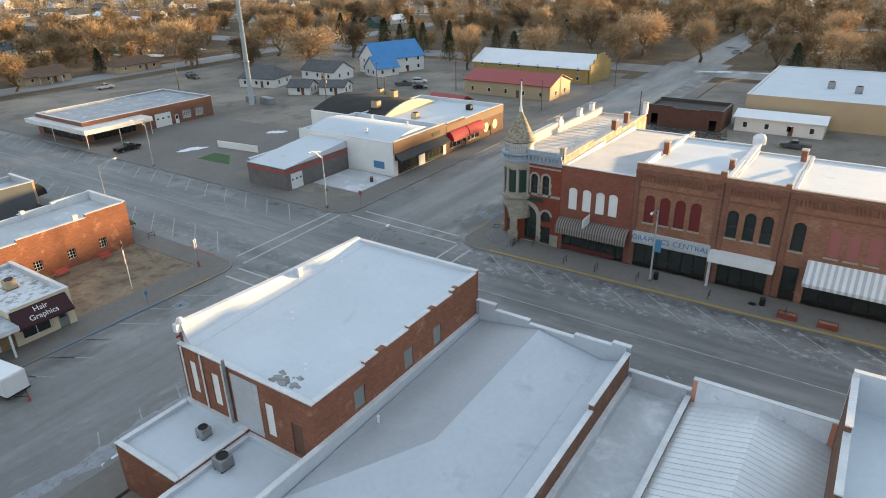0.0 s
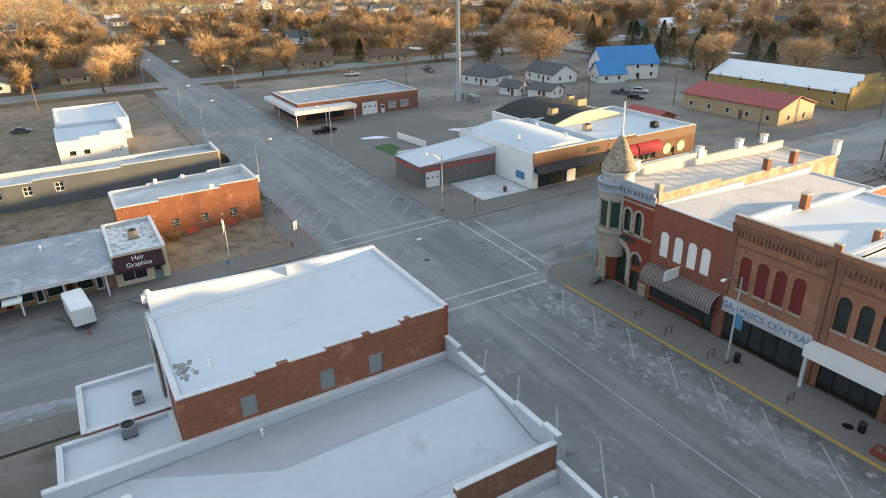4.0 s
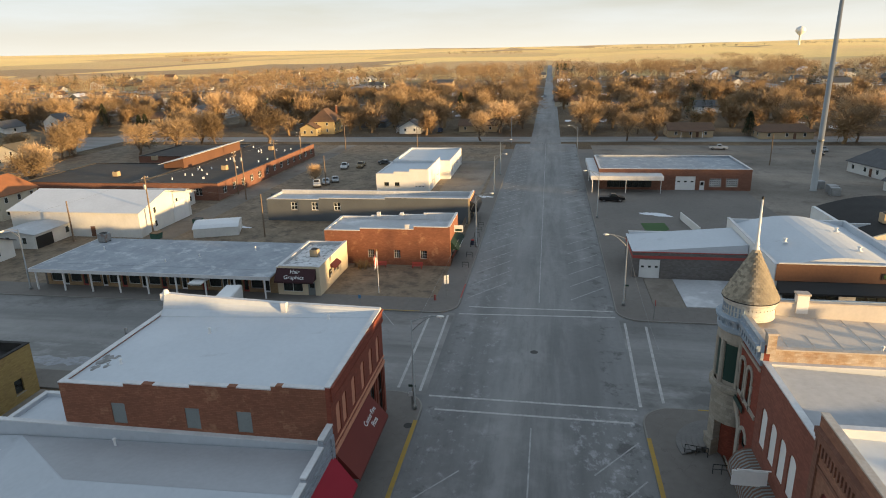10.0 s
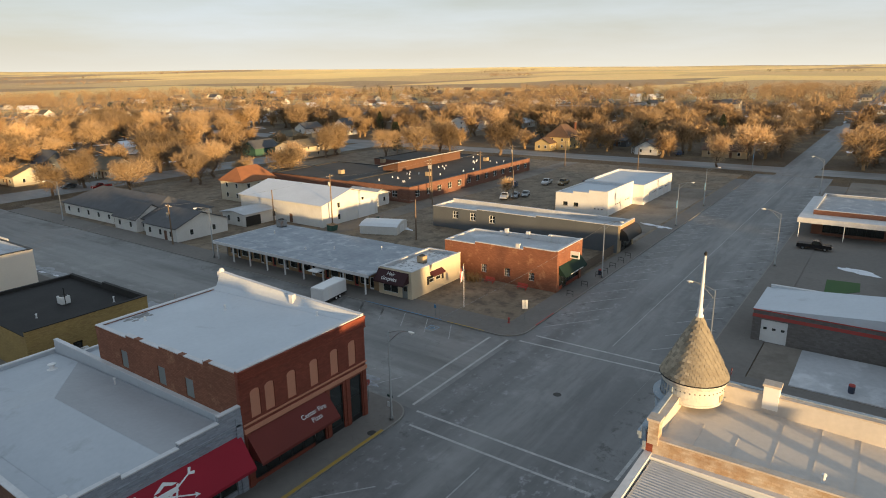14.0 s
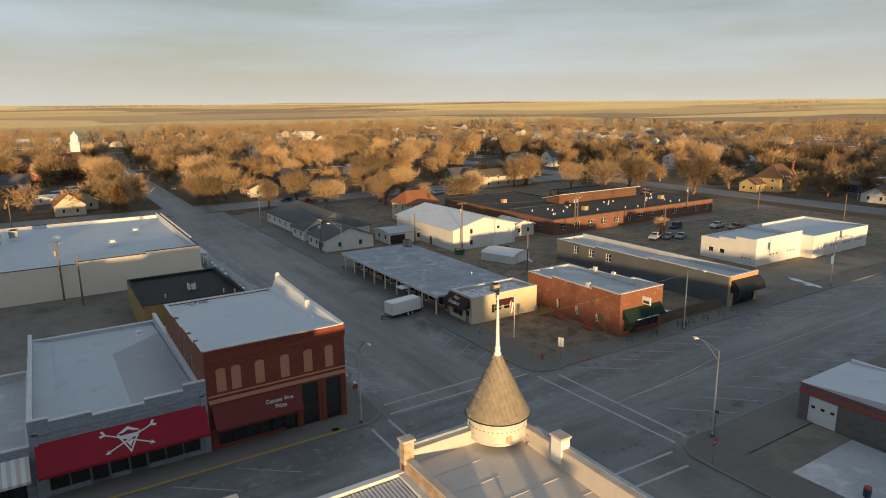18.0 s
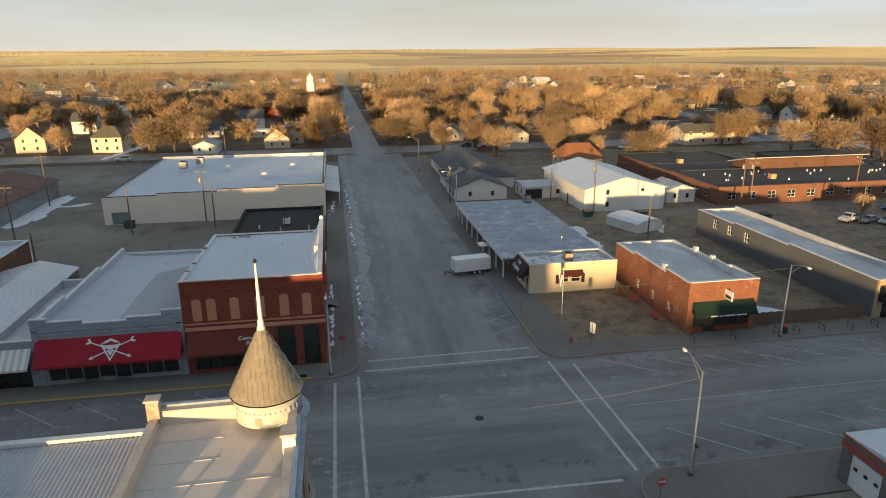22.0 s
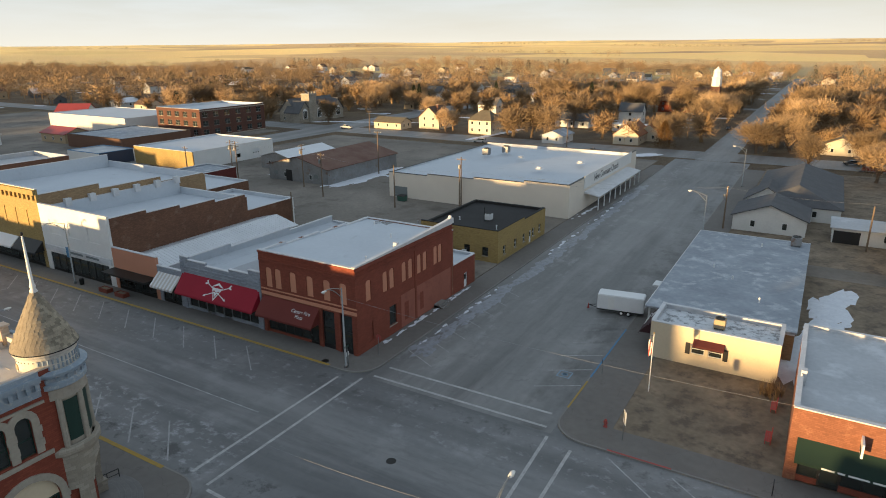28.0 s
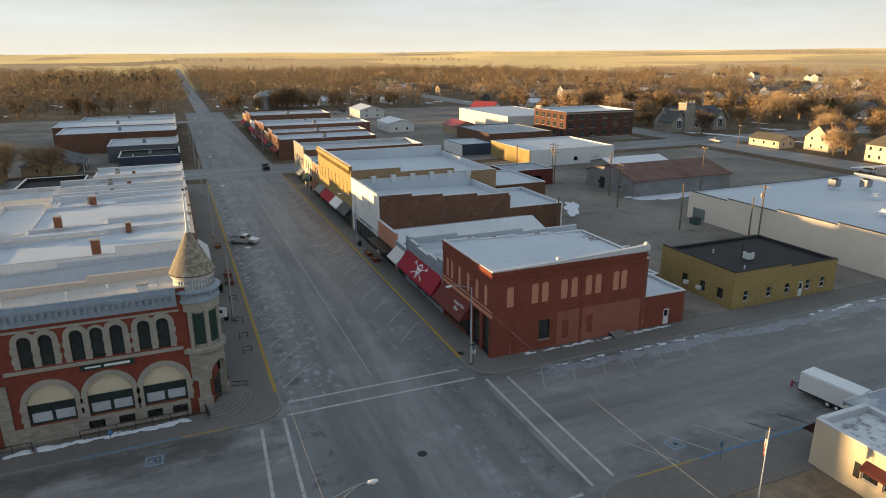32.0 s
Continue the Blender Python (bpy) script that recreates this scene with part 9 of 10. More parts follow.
def hydrant(x, y):
    bm = bmesh.new()
    lathe(bm, (x, y), [(0.2, KERB), (0.2, KERB + 0.06), (0.13, KERB + 0.1), (0.13, KERB + 0.6), (0.17, KERB + 0.62), (0.14, KERB + 0.72), (0.05, KERB + 0.82)], 12)
    tube(bm, (x - 0.24, y, KERB + 0.45), (x + 0.24, y, KERB + 0.45), 0.06)
    single("fire_hydrant", bm, "red_paint", "red cast-iron fire hydrant on the pavement", "hydrant", "fire hydrants")


hydrant(-73.3, 50.4)


def bin_(x, y, material="dark_metal"):
    g = thing("litter_bin", (x, y, KERB), "round dark litter bin on the pavement", "litter bin", "litter bins")
    bm = bmesh.new(); lathe(bm, (x, y), [(0.26, KERB), (0.32, KERB + 0.1), (0.32, KERB + 0.85)], 12); part("drum", bm, material, g)
    bm = bmesh.new(); lathe(bm, (x, y), [(0.34, KERB + 0.85), (0.28, KERB + 1.0), (0.12, KERB + 1.05)], 12); part("lid", bm, "red_paint" if material != "dark_metal" else "black", g)


bin_(-20.3, 78.4); bin_(-100.2, 52.6, "navy_siding"); bin_(-76.0, 90.2, "navy_siding"); bin_(6.6, 52.4); bin_(-8, 78.2)


def planter(x, y):
    g = thing("planter", (x, y, KERB), "square brick planter box on the pavement", "planter", "brick planters")
    bm = bmesh.new(); wall(bm, "x", y - 0.5, y - 0.38, x - 1.0, x + 1.0, KERB, KERB + 0.6); wall(bm, "x", y + 0.38, y + 0.5, x - 1.0, x + 1.0, KERB, KERB + 0.6); wall(bm, "y", x - 1.0, x - 0.88, y - 0.38, y + 0.38, KERB, KERB + 0.6); wall(bm, "y", x + 0.88, x + 1.0, y - 0.38, y + 0.38, KERB, KERB + 0.6); part("box", bm, "brick_red", g)
    bm = bmesh.new(); B(bm, x - 0.88, x + 0.88, y - 0.38, y + 0.38, KERB, KERB + 0.5); part("soil", bm, "earth", g)


for x, y in ((-5.2, 76.6), (-1.2, 76.6), (-3.2, 52.4), (0.6, 52.4), (16, 77)):
    planter(x, y)
for x, y in ((-41.8, 53.3), (-58.8, 64.6), (-9, 78.0)):
    bm = bmesh.new(); lathe(bm, (x, y), [(0.45, 0.004), (0.45, 0.014), (0.38, 0.014), (0.36, 0.010)], 20)
    if y < 54 or y > 75:
        bmesh.ops.translate(bm, vec=(0, 0, KERB), verts=bm.verts[:])
    single("manhole_cover", bm, "dark_metal", "round dark iron manhole cover set in paving", "manhole", "manhole covers")
for x, y in ((-110, -6), (-99, -8.5), (-134, 1.0), (-5, -17), (12, 12)):
    g = thing("dumpster", (x, y, 0.03), "dark green steel dumpster with a black lid", "dumpster", "dumpsters")
    bm = bmesh.new(); prism(bm, [(y - 0.7, 0.1), (y + 0.6, 0.1), (y + 0.8, 1.2), (y - 0.8, 1.35)], "x", x - 0.9, x + 0.9); part("body", bm, "green_siding", g)
    bm = bmesh.new(); prism(bm, [(y + 0.82, 1.21), (y - 0.82, 1.36), (y - 0.82, 1.42), (y + 0.82, 1.27)], "x", x - 0.95, x + 0.95); part("lid", bm, "black", g)
    bm = bmesh.new(); B(bm, x - 0.85, x + 0.85, y - 0.6, y + 0.5, 0.0, 0.1); part("skid", bm, "black", g)
# wheelchair parking marks: a worn blue frame round a plain ring
for x, y, r in ((-66.4, 42.5, road_cross_s), (-50.6, 87.0, road_cross_n)):
    bm = bmesh.new(); 
    for a, b, c, d in ((-0.75, 0.75, -0.75, -0.6), (-0.75, 0.75, 0.6, 0.75), (-0.75, -0.6, -0.6, 0.6), (0.6, 0.75, -0.6, 0.6)):
        B(bm, x + a, x + b, y + c, y + d, 0.003, 0.010)
    p = part("parking_mark", bm, "faded_blue", r)
    bm = bmesh.new(); lathe(bm, (x, y), [(0.36, 0.003), (0.36, 0.010), (0.24, 0.010), (0.24, 0.003)], 16); B(bm, x - 0.06, x + 0.06, y - 0.1, y + 0.5, 0.003, 0.012); part("mark_figure", bm, "faded_blue", p)

# fence beside the orange brick office
fe = thing("board_fence", (-114, 49.6, 0.03), "weathered brown board fence", "fence")
bd = None
for i in range(56):
    x = -97.8 - i * 0.29
    if bd is None:
        bm = bmesh.new(); B(bm, x - 0.13, x + 0.13, 49.6, 49.64, 0.03, 1.75); bd = part("board", bm, "wood_grey", fe).data
    else:
        piece("board", bd, fe, (-114 - i * 0.29, 49.6, 0.03 + 0.05 * math.sin(i * 1.7)))
bm = bmesh.new(); B(bm, -114, -97.7, 49.65, 49.7, 0.5, 0.6); B(bm, -114, -97.7, 49.65, 49.7, 1.3, 1.4); part("rail", bm, "wood_grey", fe)


# ---- vehicles ----
def vehicle(kind, x, y, rz, paint, label, z=0.0):
    """A pickup, estate or saloon: body drawn along x, cabin, glass, lamps, wheels."""
    m = M.get("car_" + paint[0]) or mk("car_" + paint[0], paint[1], tuple(c * 0.9 for c in paint[1]), 0.25, 0.2, bump=0, spec=0.6)
    M["car_" + paint[0]] = m
    g = thing(kind, (0, 0, 0), label, "vehicle", "parked vehicles")
    L, W = {"pickup": (5.8, 1.95), "estate": (4.9, 1.9), "saloon": (4.7, 1.8)}[kind]
    h = L / 2
    bm = bmesh.new()
    prof = {"pickup": [(-h, 0.45), (-h, 1.12), (-0.35, 1.15), (1.2, 1.15), (h - 0.15, 1.02), (h, 0.85), (h, 0.42)],
            "estate": [(-h, 0.4), (-h, 1.05), (-h + 0.1, 1.1), (1.0, 1.05), (h - 0.15, 0.92), (h, 0.75), (h, 0.36)],
            "saloon": [(-h, 0.4), (-h, 0.92), (-h + 0.1, 0.98), (1.0, 0.95), (h - 0.15, 0.8), (h, 0.65), (h, 0.34)]}[kind]
    prism(bm, prof, "y", -W / 2, W / 2)
    bmesh.ops.bevel(bm, geom=bm.edges[:], offset=0.07, segments=2, affect="EDGES")
    part("body", bm, m, g, smooth=False)
    cab = {"pickup": [(-0.45, 1.13), (-0.3, 1.75), (0.75, 1.78), (1.35, 1.13)], "estate": [(-h + 0.15, 1.05), (-h + 0.35, 1.68), (0.4, 1.72), (1.25, 1.04)], "saloon": [(-1.75, 0.96), (-0.9, 1.42), (0.35, 1.44), (1.2, 0.95)]}[kind]
    bm = bmesh.new(); prism(bm, cab, "y", -W / 2 + 0.14, W / 2 - 0.14)
    bmesh.ops.bevel(bm, geom=bm.edges[:], offset=0.08, segments=2, affect="EDGES")
    part("cabin", bm, m, g)
    ca, cb = cab[0], cab[3]
    for sgn in (-1, 1):
        bm = bmesh.new(); y0 = sgn * (W / 2 - 0.145); z0, z1 = cab[0][1] + 0.08, cab[1][1] - 0.1
        prism(bm, [(cab[0][0] + 0.2, z0), (cab[1][0] + 0.15, z1), (cab[2][0] - 0.05, z1), (cab[3][0] - 0.25, z0)], "y", min(y0, y0 + sgn * 0.015), max(y0, y0 + sgn * 0.015)); part("side_window", bm, "glass", g)
    for a, b, o in ((cab[2], cab[3], 1), (cab[1], cab[0], -1)):
        bm = bmesh.new()
        n = Vector((b[1] - a[1], 0, -(b[0] - a[0]))).normalized() * (-0.02 if o > 0 else 0.02)
        pa, pb = Vector((a[0], 0, a[1])).lerp(Vector((b[0], 0, b[1])), 0.14), Vector((a[0], 0, a[1])).lerp(Vector((b[0], 0, b[1])), 0.86)
        v = [bm.verts.new(c + Vector((abs(n.x) * o, yy, abs(n.z)))) for c, yy in ((pa, -W / 2 + 0.28), (pa, W / 2 - 0.28), (pb, W / 2 - 0.22), (pb, -W / 2 + 0.22))]
        bm.faces.new(v); part("windscreen" if o > 0 else "rear_window", bm, "black", g)
    if kind == "pickup":
        bm = bmesh.new(); B(bm, -h + 0.12, -0.55, -W / 2 + 0.14, W / 2 - 0.14, 1.125, 1.165); part("bed", bm, "black", g)
    for sx in (-1, 1):
        for sy in (-1, 1):
            bm = bmesh.new(); c = Vector((sx * L * 0.31, sy * (W / 2 - 0.11), 0.36)); tube(bm, c - Vector((0, 0.12, 0)), c + Vector((0, 0.12, 0)), 0.36, 0.36, 16); w = part("wheel", bm, "tyre", g)
            bm = bmesh.new(); tube(bm, c + Vector((0, sy * 0.121, 0)), c + Vector((0, sy * 0.135, 0)), 0.2, 0.18, 10); part("rim", bm, "steel", w)
    for sy in (-1, 1):
        bm = bmesh.new(); B(bm, h - 0.02, h + 0.02, sy * (W / 2 - 0.35) - 0.18, sy * (W / 2 - 0.35) + 0.18, prof[-2][1] - 0.1, prof[-2][1] + 0.04); part("headlight", bm, "lamp_glass", g)
        bm = bmesh.new(); B(bm, -h - 0.02, -h + 0.02, sy * (W / 2 - 0.2) - 0.1, sy * (W / 2 - 0.2) + 0.1, 0.75, 1.0); part("tail_light", bm, "red_paint", g)
    g.matrix_basis = pose(x, y, z, 0, 0, rz)
    return g


WHITE, BLACK, BLUE, GREY, SILVER, RED, TAN = ("white", (0.62, 0.62, 0.62)), ("black", (0.012, 0.012, 0.014)), ("blue", (0.03, 0.06, 0.14)), ("grey", (0.09, 0.095, 0.10)), ("silver", (0.35, 0.36, 0.37)), ("red", (0.30, 0.02, 0.02)), ("tan", (0.28, 0.20, 0.11))
vehicle("pickup", 17.5, 72.2, 235, WHITE, "white pickup truck parked at the kerb")
vehicle("pickup", -136.8, 80.0, 95, BLACK, "black pickup truck on a concrete forecourt", 0.05)
for k, x, y, r, c in (("pickup", -150, 5.5, 20, WHITE), ("saloon", -153, 7.0, 20, SILVER), ("saloon", -156, 8.6, 20, SILVER), ("estate", -166, -1.0, 15, BLUE), ("pickup", -176, 5.0, 10, WHITE), ("pickup", -178, 9.5, 5, TAN), ("saloon", -183, 16, 80, GREY), ("pickup", -186, 33, 90, BLACK),
                      ("estate", 22, -108, 8, WHITE), ("pickup", 92, -118, 0, WHITE), ("pickup", -22, -104, 10, SILVER), ("saloon", -52, -190, 90, BLACK), ("pickup", -130, 172, 40, GREY), ("estate", -128, 178, 30, WHITE), ("saloon", -122, 170, 20, BLACK), ("pickup", -205, 148, 0, GREY), ("saloon", -212, 152, 0, SILVER), ("pickup", -215, 121, 80, WHITE), ("estate", -262, 20, 0, BLUE), ("saloon", -283, -4, 0, GREY),
                      ("pickup", -14, 152, 175, GREY), ("saloon", -52.6, 291, 10, SILVER), ("pickup", 0, 112, 10, GREY), ("pickup", 8, 118, 30, SILVER), ("pickup", 100, 57, 0, BLACK), ("saloon", -95, -118, 10, GREY), ("pickup", -100, -108, 0, RED), ("saloon", -66.4, -180, 90, GREY), ("pickup", -150, -100, 15, WHITE), ("saloon", 260, 5, 40, WHITE), ("saloon", 268, 0, 40, BLACK), ("saloon", 276, -4, 40, SILVER), ("saloon", 282, -10, 40, WHITE), ("estate", 290, -14, 40, GREY)):
    vehicle(k, x, y, r, c, f"{c[0]} parked {k} standing on gravel", 0.03)
tr = thing("cargo_trailer", (0, 0, 0), "white enclosed tandem-axle cargo trailer parked at the kerb", "trailer")
bm = bmesh.new(); B(bm, -3.0, 3.0, -1.15, 1.15, 0.55, 2.65); bmesh.ops.bevel(bm, geom=bm.edges[:], offset=0.1, segments=2, affect="EDGES"); part("box", bm, "white_metal", tr)
bm = bmesh.new(); tube(bm, (-3.0, 0.6, 0.5), (-4.3, 0, 0.5), 0.05); tube(bm, (-3.0, -0.6, 0.5), (-4.3, 0, 0.5), 0.05); part("drawbar", bm, "black", tr)
bm = bmesh.new(); B(bm, -3.02, 3.02, -1.17, 1.17, 0.5, 0.6); part("chassis", bm, "black", tr)
bm = bmesh.new(); B(bm, -1.6, -0.8, -1.17, -1.15, 0.7, 2.4); part("side_door", bm, "white_wall", tr)
for sx in (0.2, 1.1):
    for sy in (-1, 1):
        bm = bmesh.new(); tube(bm, (sx, sy * 1.0, 0.33), (sx, sy * 1.19, 0.33), 0.33, 0.33, 14); w = part("wheel", bm, "tyre", tr)
        bm = bmesh.new(); tube(bm, (sx, sy * 1.191, 0.33), (sx, sy * 1.2, 0.33), 0.18, 0.16, 10); part("rim", bm, "white_metal", w)
bm = bmesh.new(); lathe(bm, (-4.3, 0.0), [(0.16, 0.0), (0.05, 0.7)], 10); part("cone_marker", bm, "red_paint", tr)
tr.matrix_basis = pose(-66.9, 22.6, 0.012, 0, 0, 188)
# snow left in the shade
def snow_patch(x0, y0, x1, y1, n, s, z=0.03, material="snow"):
    """Thin overlapping drifts, drawn out along a line."""
    bm = bmesh.new()
    along = math.atan2(y1 - y0, x1 - x0)
    for i in range(n * 2):
        t = random.random()
        cx, cy = x0 + (x1 - x0) * t + random.gauss(0, s * 0.35), y0 + (y1 - y0) * t + random.gauss(0, s * 0.35)
        k, r = 11, random.uniform(0.25, 1.0) * s
        v = []
        for j in range(k):
            q = 6.283 * j / k
            a, b = r * random.uniform(0.5, 1.25) * math.cos(q) * 1.9, r * random.uniform(0.5, 1.25) * math.sin(q) * 0.7
            v.append(bm.verts.new((cx + a * math.cos(along) - b * math.sin(along), cy + a * math.sin(along) + b * math.cos(along), z - 0.012)))
        c = bm.verts.new((cx, cy, z + 0.03 + 0.03 * random.random()))
        for j in range(k):
            bm.faces.new((v[j], v[(j + 1) % k], c))
    return single("snow", bm, material, "thin patch of old snow lying in the shade", "snow", kind="stuff")


for a in ((-48.7, 44, -48.7, 12, 14, 0.35, 0.014), (-49.6, 46, -50.4, 8, 60, 1.1, 0.010, "ice"), (-50.4, 8, -49.6, -60, 60, 1.4, 0.010, "ice"), (-49.2, 4, -49.0, -50, 14, 0.6, 0.014), (-45.0, 46, -45.0, 24, 30, 0.35, 0.16), (-88.5, 30, -92, 2, 40, 2.2, 0.04), (-99, 44, -104, 47, 14, 1.8, 0.05), (44, -26, 12, -42, 10, 2.0, 0.05), (19.5, -24, 19, -50, 50, 2.6, 0.05), (-109, 4, -110, -2, 10, 1.4, 0.05), (-45.0, 84, -45.0, 99, 34, 0.45, 0.16),
          (-124.6, 89.4, -126, 86.4, 8, 1.3, 0.06), (-121.8, 107.0, -119, 109, 6, 1.2, 0.06), (-141, 46, -139, 52, 10, 1.0, 0.15), (-40, -110, -34, -104, 16, 2.4, 0.05), (30, -112, 24, -150, 30, 2.2, 0.05), (75, 0, 62, -8, 16, 2.0, 0.05), (12, 2, 22, -4, 18, 1.6, 0.05), (-44.8, -20, -46, -34, 10, 0.6, 0.15), (-12, 230, 10, 262, 30, 5.0, 0.05), (80, -150, 130, -130, 20, 2.6, 0.05), (-58, 240, -20, 250, 8, 2, 0.05), (-150, -40, -140, -70, 14, 1.6, 0.05)):
    snow_patch(*a)

# ---- trees ----
def tree_mesh(seed, h, spread, limbs, twigs, twig_w, twig_l, low=0.2, sides=4, levels=4, share=0.45):
    """Trunk with forking limbs, and a ragged crown of fine bare twigs that follow the limbs' ends."""
    rnd = random.Random(seed)
    bm = bmesh.new()
    tips = []

    def grow(p, d, length, r, depth):
        bend = Vector((rnd.gauss(0, 0.12), rnd.gauss(0, 0.12), 0.06)) * length
        mid, q = p + d * length * 0.5 + bend, p + d * length
        tube(bm, p, mid, r, r * 0.8, 6 if depth == 0 else (sides if depth < 3 else 3), False)
        tube(bm, mid, q, r * 0.8, r * 0.6, 6 if depth == 0 else (sides if depth < 3 else 3), False)
        if depth:
            tips.extend(((mid, d, depth), (q, d, depth)))
        if depth >= levels:
            return
        for i in range(limbs if depth == 0 else rnd.choice((2, 2, 3))):
            a, t = rnd.uniform(0, 6.283) + i * 2.1, rnd.uniform(0.3, 0.8) if depth else rnd.uniform(0.25, 0.9)
            side = Vector((math.cos(a), math.sin(a), 0))
            nd = (d * (1 - t * 0.5) + side * t * spread + Vector((0, 0, 0.22))).normalized()
            grow(q if i < 2 else mid.lerp(q, rnd.uniform(0.0, 0.9)), nd, length * rnd.uniform(0.66, 0.92) * (1.15 if depth == 0 else 1), r * 0.56, depth + 1)

    grow(Vector((0, 0, -0.1)), Vector((rnd.uniform(-0.06, 0.06), rnd.uniform(-0.06, 0.06), 1)).normalized(), h * low, h * 0.026, 0)
    trunk = mesh_of("trunk", bm, "bark")
    ends = [t for t in tips for _ in range(max(1, t[2] - 1))]
    top = max(t[0].z for t in tips)
    bot, rad = top * 0.24, sum(math.hypot(t[0].x, t[0].y) for t in ends) / len(ends) * 1.55
    mid = Vector((0, 0, (top + bot) / 2))
    v, f = [], []
    for i in range(twigs):
        if rnd.random() < share:
            p, d, _ = rnd.choice(ends)
            p = p + Vector((rnd.gauss(0, 1), rnd.gauss(0, 1), rnd.gauss(0, 0.9))) * twig_l * 0.45
        else:
            u = Vector((rnd.gauss(0, 1), rnd.gauss(0, 1), rnd.gauss(0.1, 1))).normalized()
            lump = 1.0 + 0.2 * math.sin(u.x * 5 + seed) * math.cos(u.y * 6 + seed * 2) + 0.12 * math.sin(u.z * 9 + u.x * 7 + seed)
            d = Vector((u.x * rad, u.y * rad, u.z * (top - bot) / 2)) * lump
            p = mid + d * rnd.random() ** 0.38
            d = d.normalized()
        d2 = (d * 0.8 + Vector((rnd.gauss(0, 0.75), rnd.gauss(0, 0.75), rnd.gauss(0.25, 0.6)))).normalized()
        s = d2.cross(Vector((rnd.gauss(0, 1), rnd.gauss(0, 1), rnd.gauss(0, 1)))).normalized() * twig_w * rnd.uniform(0.6, 1.3)
        q = p + d2 * twig_l * rnd.uniform(0.5, 1.4)
        k = len(v)
        v += [p - s, p + s, q]
        f.append((k, k + 1, k + 2))
    me = bpy.data.meshes.new("crown")
    me.from_pydata(v, [], f)
    me.materials.append(M["twig"])
    top = max(c.z for c in v)
    return trunk, me, top


kinds = [tree_mesh(11 + i, 10.0, sp, lb, 2700, 0.042, 1.0, lo, share=0.62) for i, (sp, lb, lo) in enumerate(((0.6, 4, 0.2), (0.7, 5, 0.17), (0.5, 4, 0.22), (0.65, 5, 0.18), (0.55, 6, 0.16)))]
masters = []
for trunk, crown, top in kinds:
    t = thing("bare_tree", (0, 0, -60), "bare winter tree with a dense brown crown of twigs", "tree", "bare trees")
    for nm, me in (("trunk", trunk), ("crown", crown)):
        o = new(nm, me); o.parent = t
    masters.append(t)


def tree(x, y, h=10.0, k=None):
    m = masters[random.randrange(len(masters)) if k is None else k]
    top = kinds[masters.index(m)][2]
    s = h / top
    t = copy_thing(m, pose(x, y, lay(x, y), 0, 0, random.uniform(0, 360)))
    t.scale = (s * random.uniform(1.15, 1.5), s * random.uniform(1.15, 1.5), s)
    return t


# streets and built ground that stay clear of trees
CLEAR = [(-75, -43, -124, 300), (-66, -51, -420, -100), (-230, 330, 50, 81), (-226, 85, -100, 225), (84, 320, -106, 165), (60, 150, -176, -116), (-248, -232, -560, 560), (90, 108, -560, 560), (-700, 560, -124, -108), (-700, 500, 232, 248), (-4600, -220, 58, 70), (-66, -51, -4600, 0), (320, 4600, 58, 70), (-400, -410, -500, 500)]


def is_clear(x, y, pad=3.0):
    if any(a - pad < x < b + pad and c - pad < y < d + pad for a, b, c, d in CLEAR):
        return False
    return pad < 0 or not any(abs(x - p) < 8.5 and abs(y - q) < 8.5 for p, q in placed_h)


placed_h = []


# ---- houses of the town round about ----
far_kinds = []
for i, (lab, L, W, e, r, wm, rm, hip) in enumerate((("white house with a grey roof among bare trees", 13, 9, 3.0, 5.8, "white_siding", "shingle_grey", 0), ("cream house with a brown roof among bare trees", 14, 9, 3.0, 5.6, "cream_siding", "shingle_brown", 0), ("tan house with an olive hipped roof among bare trees", 14, 10, 2.9, 5.4, "tan_siding", "shingle_olive", 3.0),
                                                    ("white two-storey house with a grey roof", 10, 8.5, 5.6, 8.8, "white_siding", "shingle_grey", 0), ("green house with a dark roof among bare trees", 12, 9, 3.2, 6.0, "green_siding", "shingle_grey", 0), ("white bungalow with snow on its roof", 13, 10, 2.9, 5.2, "white_siding", "snow", 0))):
    q = thing("house", (0, 0, 0), lab, "house", "town houses")
    gable_parts(q, L, W, e, r, wm, rm, wins=1, hip=hip, plain=True)
    far_kinds.append(q)
    q.location = (0, 0, -80)
rh = random.Random(23)
spots = []
for bx in range(-900, 760, 24):
    for sy in (-680, -642, -596, -558, -512, -474, -418, -352, -305, -267, -232, -194, -136, -98, 222, 262, 318, 390, 420, 482, 560, 598):
        spots.append((bx, sy))
for by in range(-620, 600, 24):
    for sx in (-752, -714, -664, -590, -552, -504, -466, -424, -386, -344, -306, -262, -222, 76, 118, 176, 246, 282, 352, 410, 448):
        spots.append((sx, by))
rh.shuffle(spots)
outer = []
for x, y in spots:
    r = math.hypot(x - CX, y - CY)
    if r < 205 or r > 900 or not is_clear(x, y, 5) or any(abs(x - p) < 19 and abs(y - q) < 16 for p, q in placed_h):
        continue
    if any(o.parent is None and o.get("category") in ("house", "garage", "hall", "church") and abs(o.location.x - x) < 24 and abs(o.location.y - y) < 20 for o in scene.collection.objects if o.type == "EMPTY" and o.location.z > -5):
        continue
    placed_h.append((x, y))
    turn = rh.choice((0, 90, 180, 270)) + rh.uniform(-3, 3)
    if r < 430 and len(placed_h) - len(outer) <= 132:
        copy_thing(rh.choice(far_kinds), pose(x + rh.uniform(-3, 3), y + rh.uniform(-3, 3), 0, 0, 0, turn))
    elif len(outer) < 420:
        outer.append((x + rh.uniform(-4, 4), y + rh.uniform(-4, 4), turn))
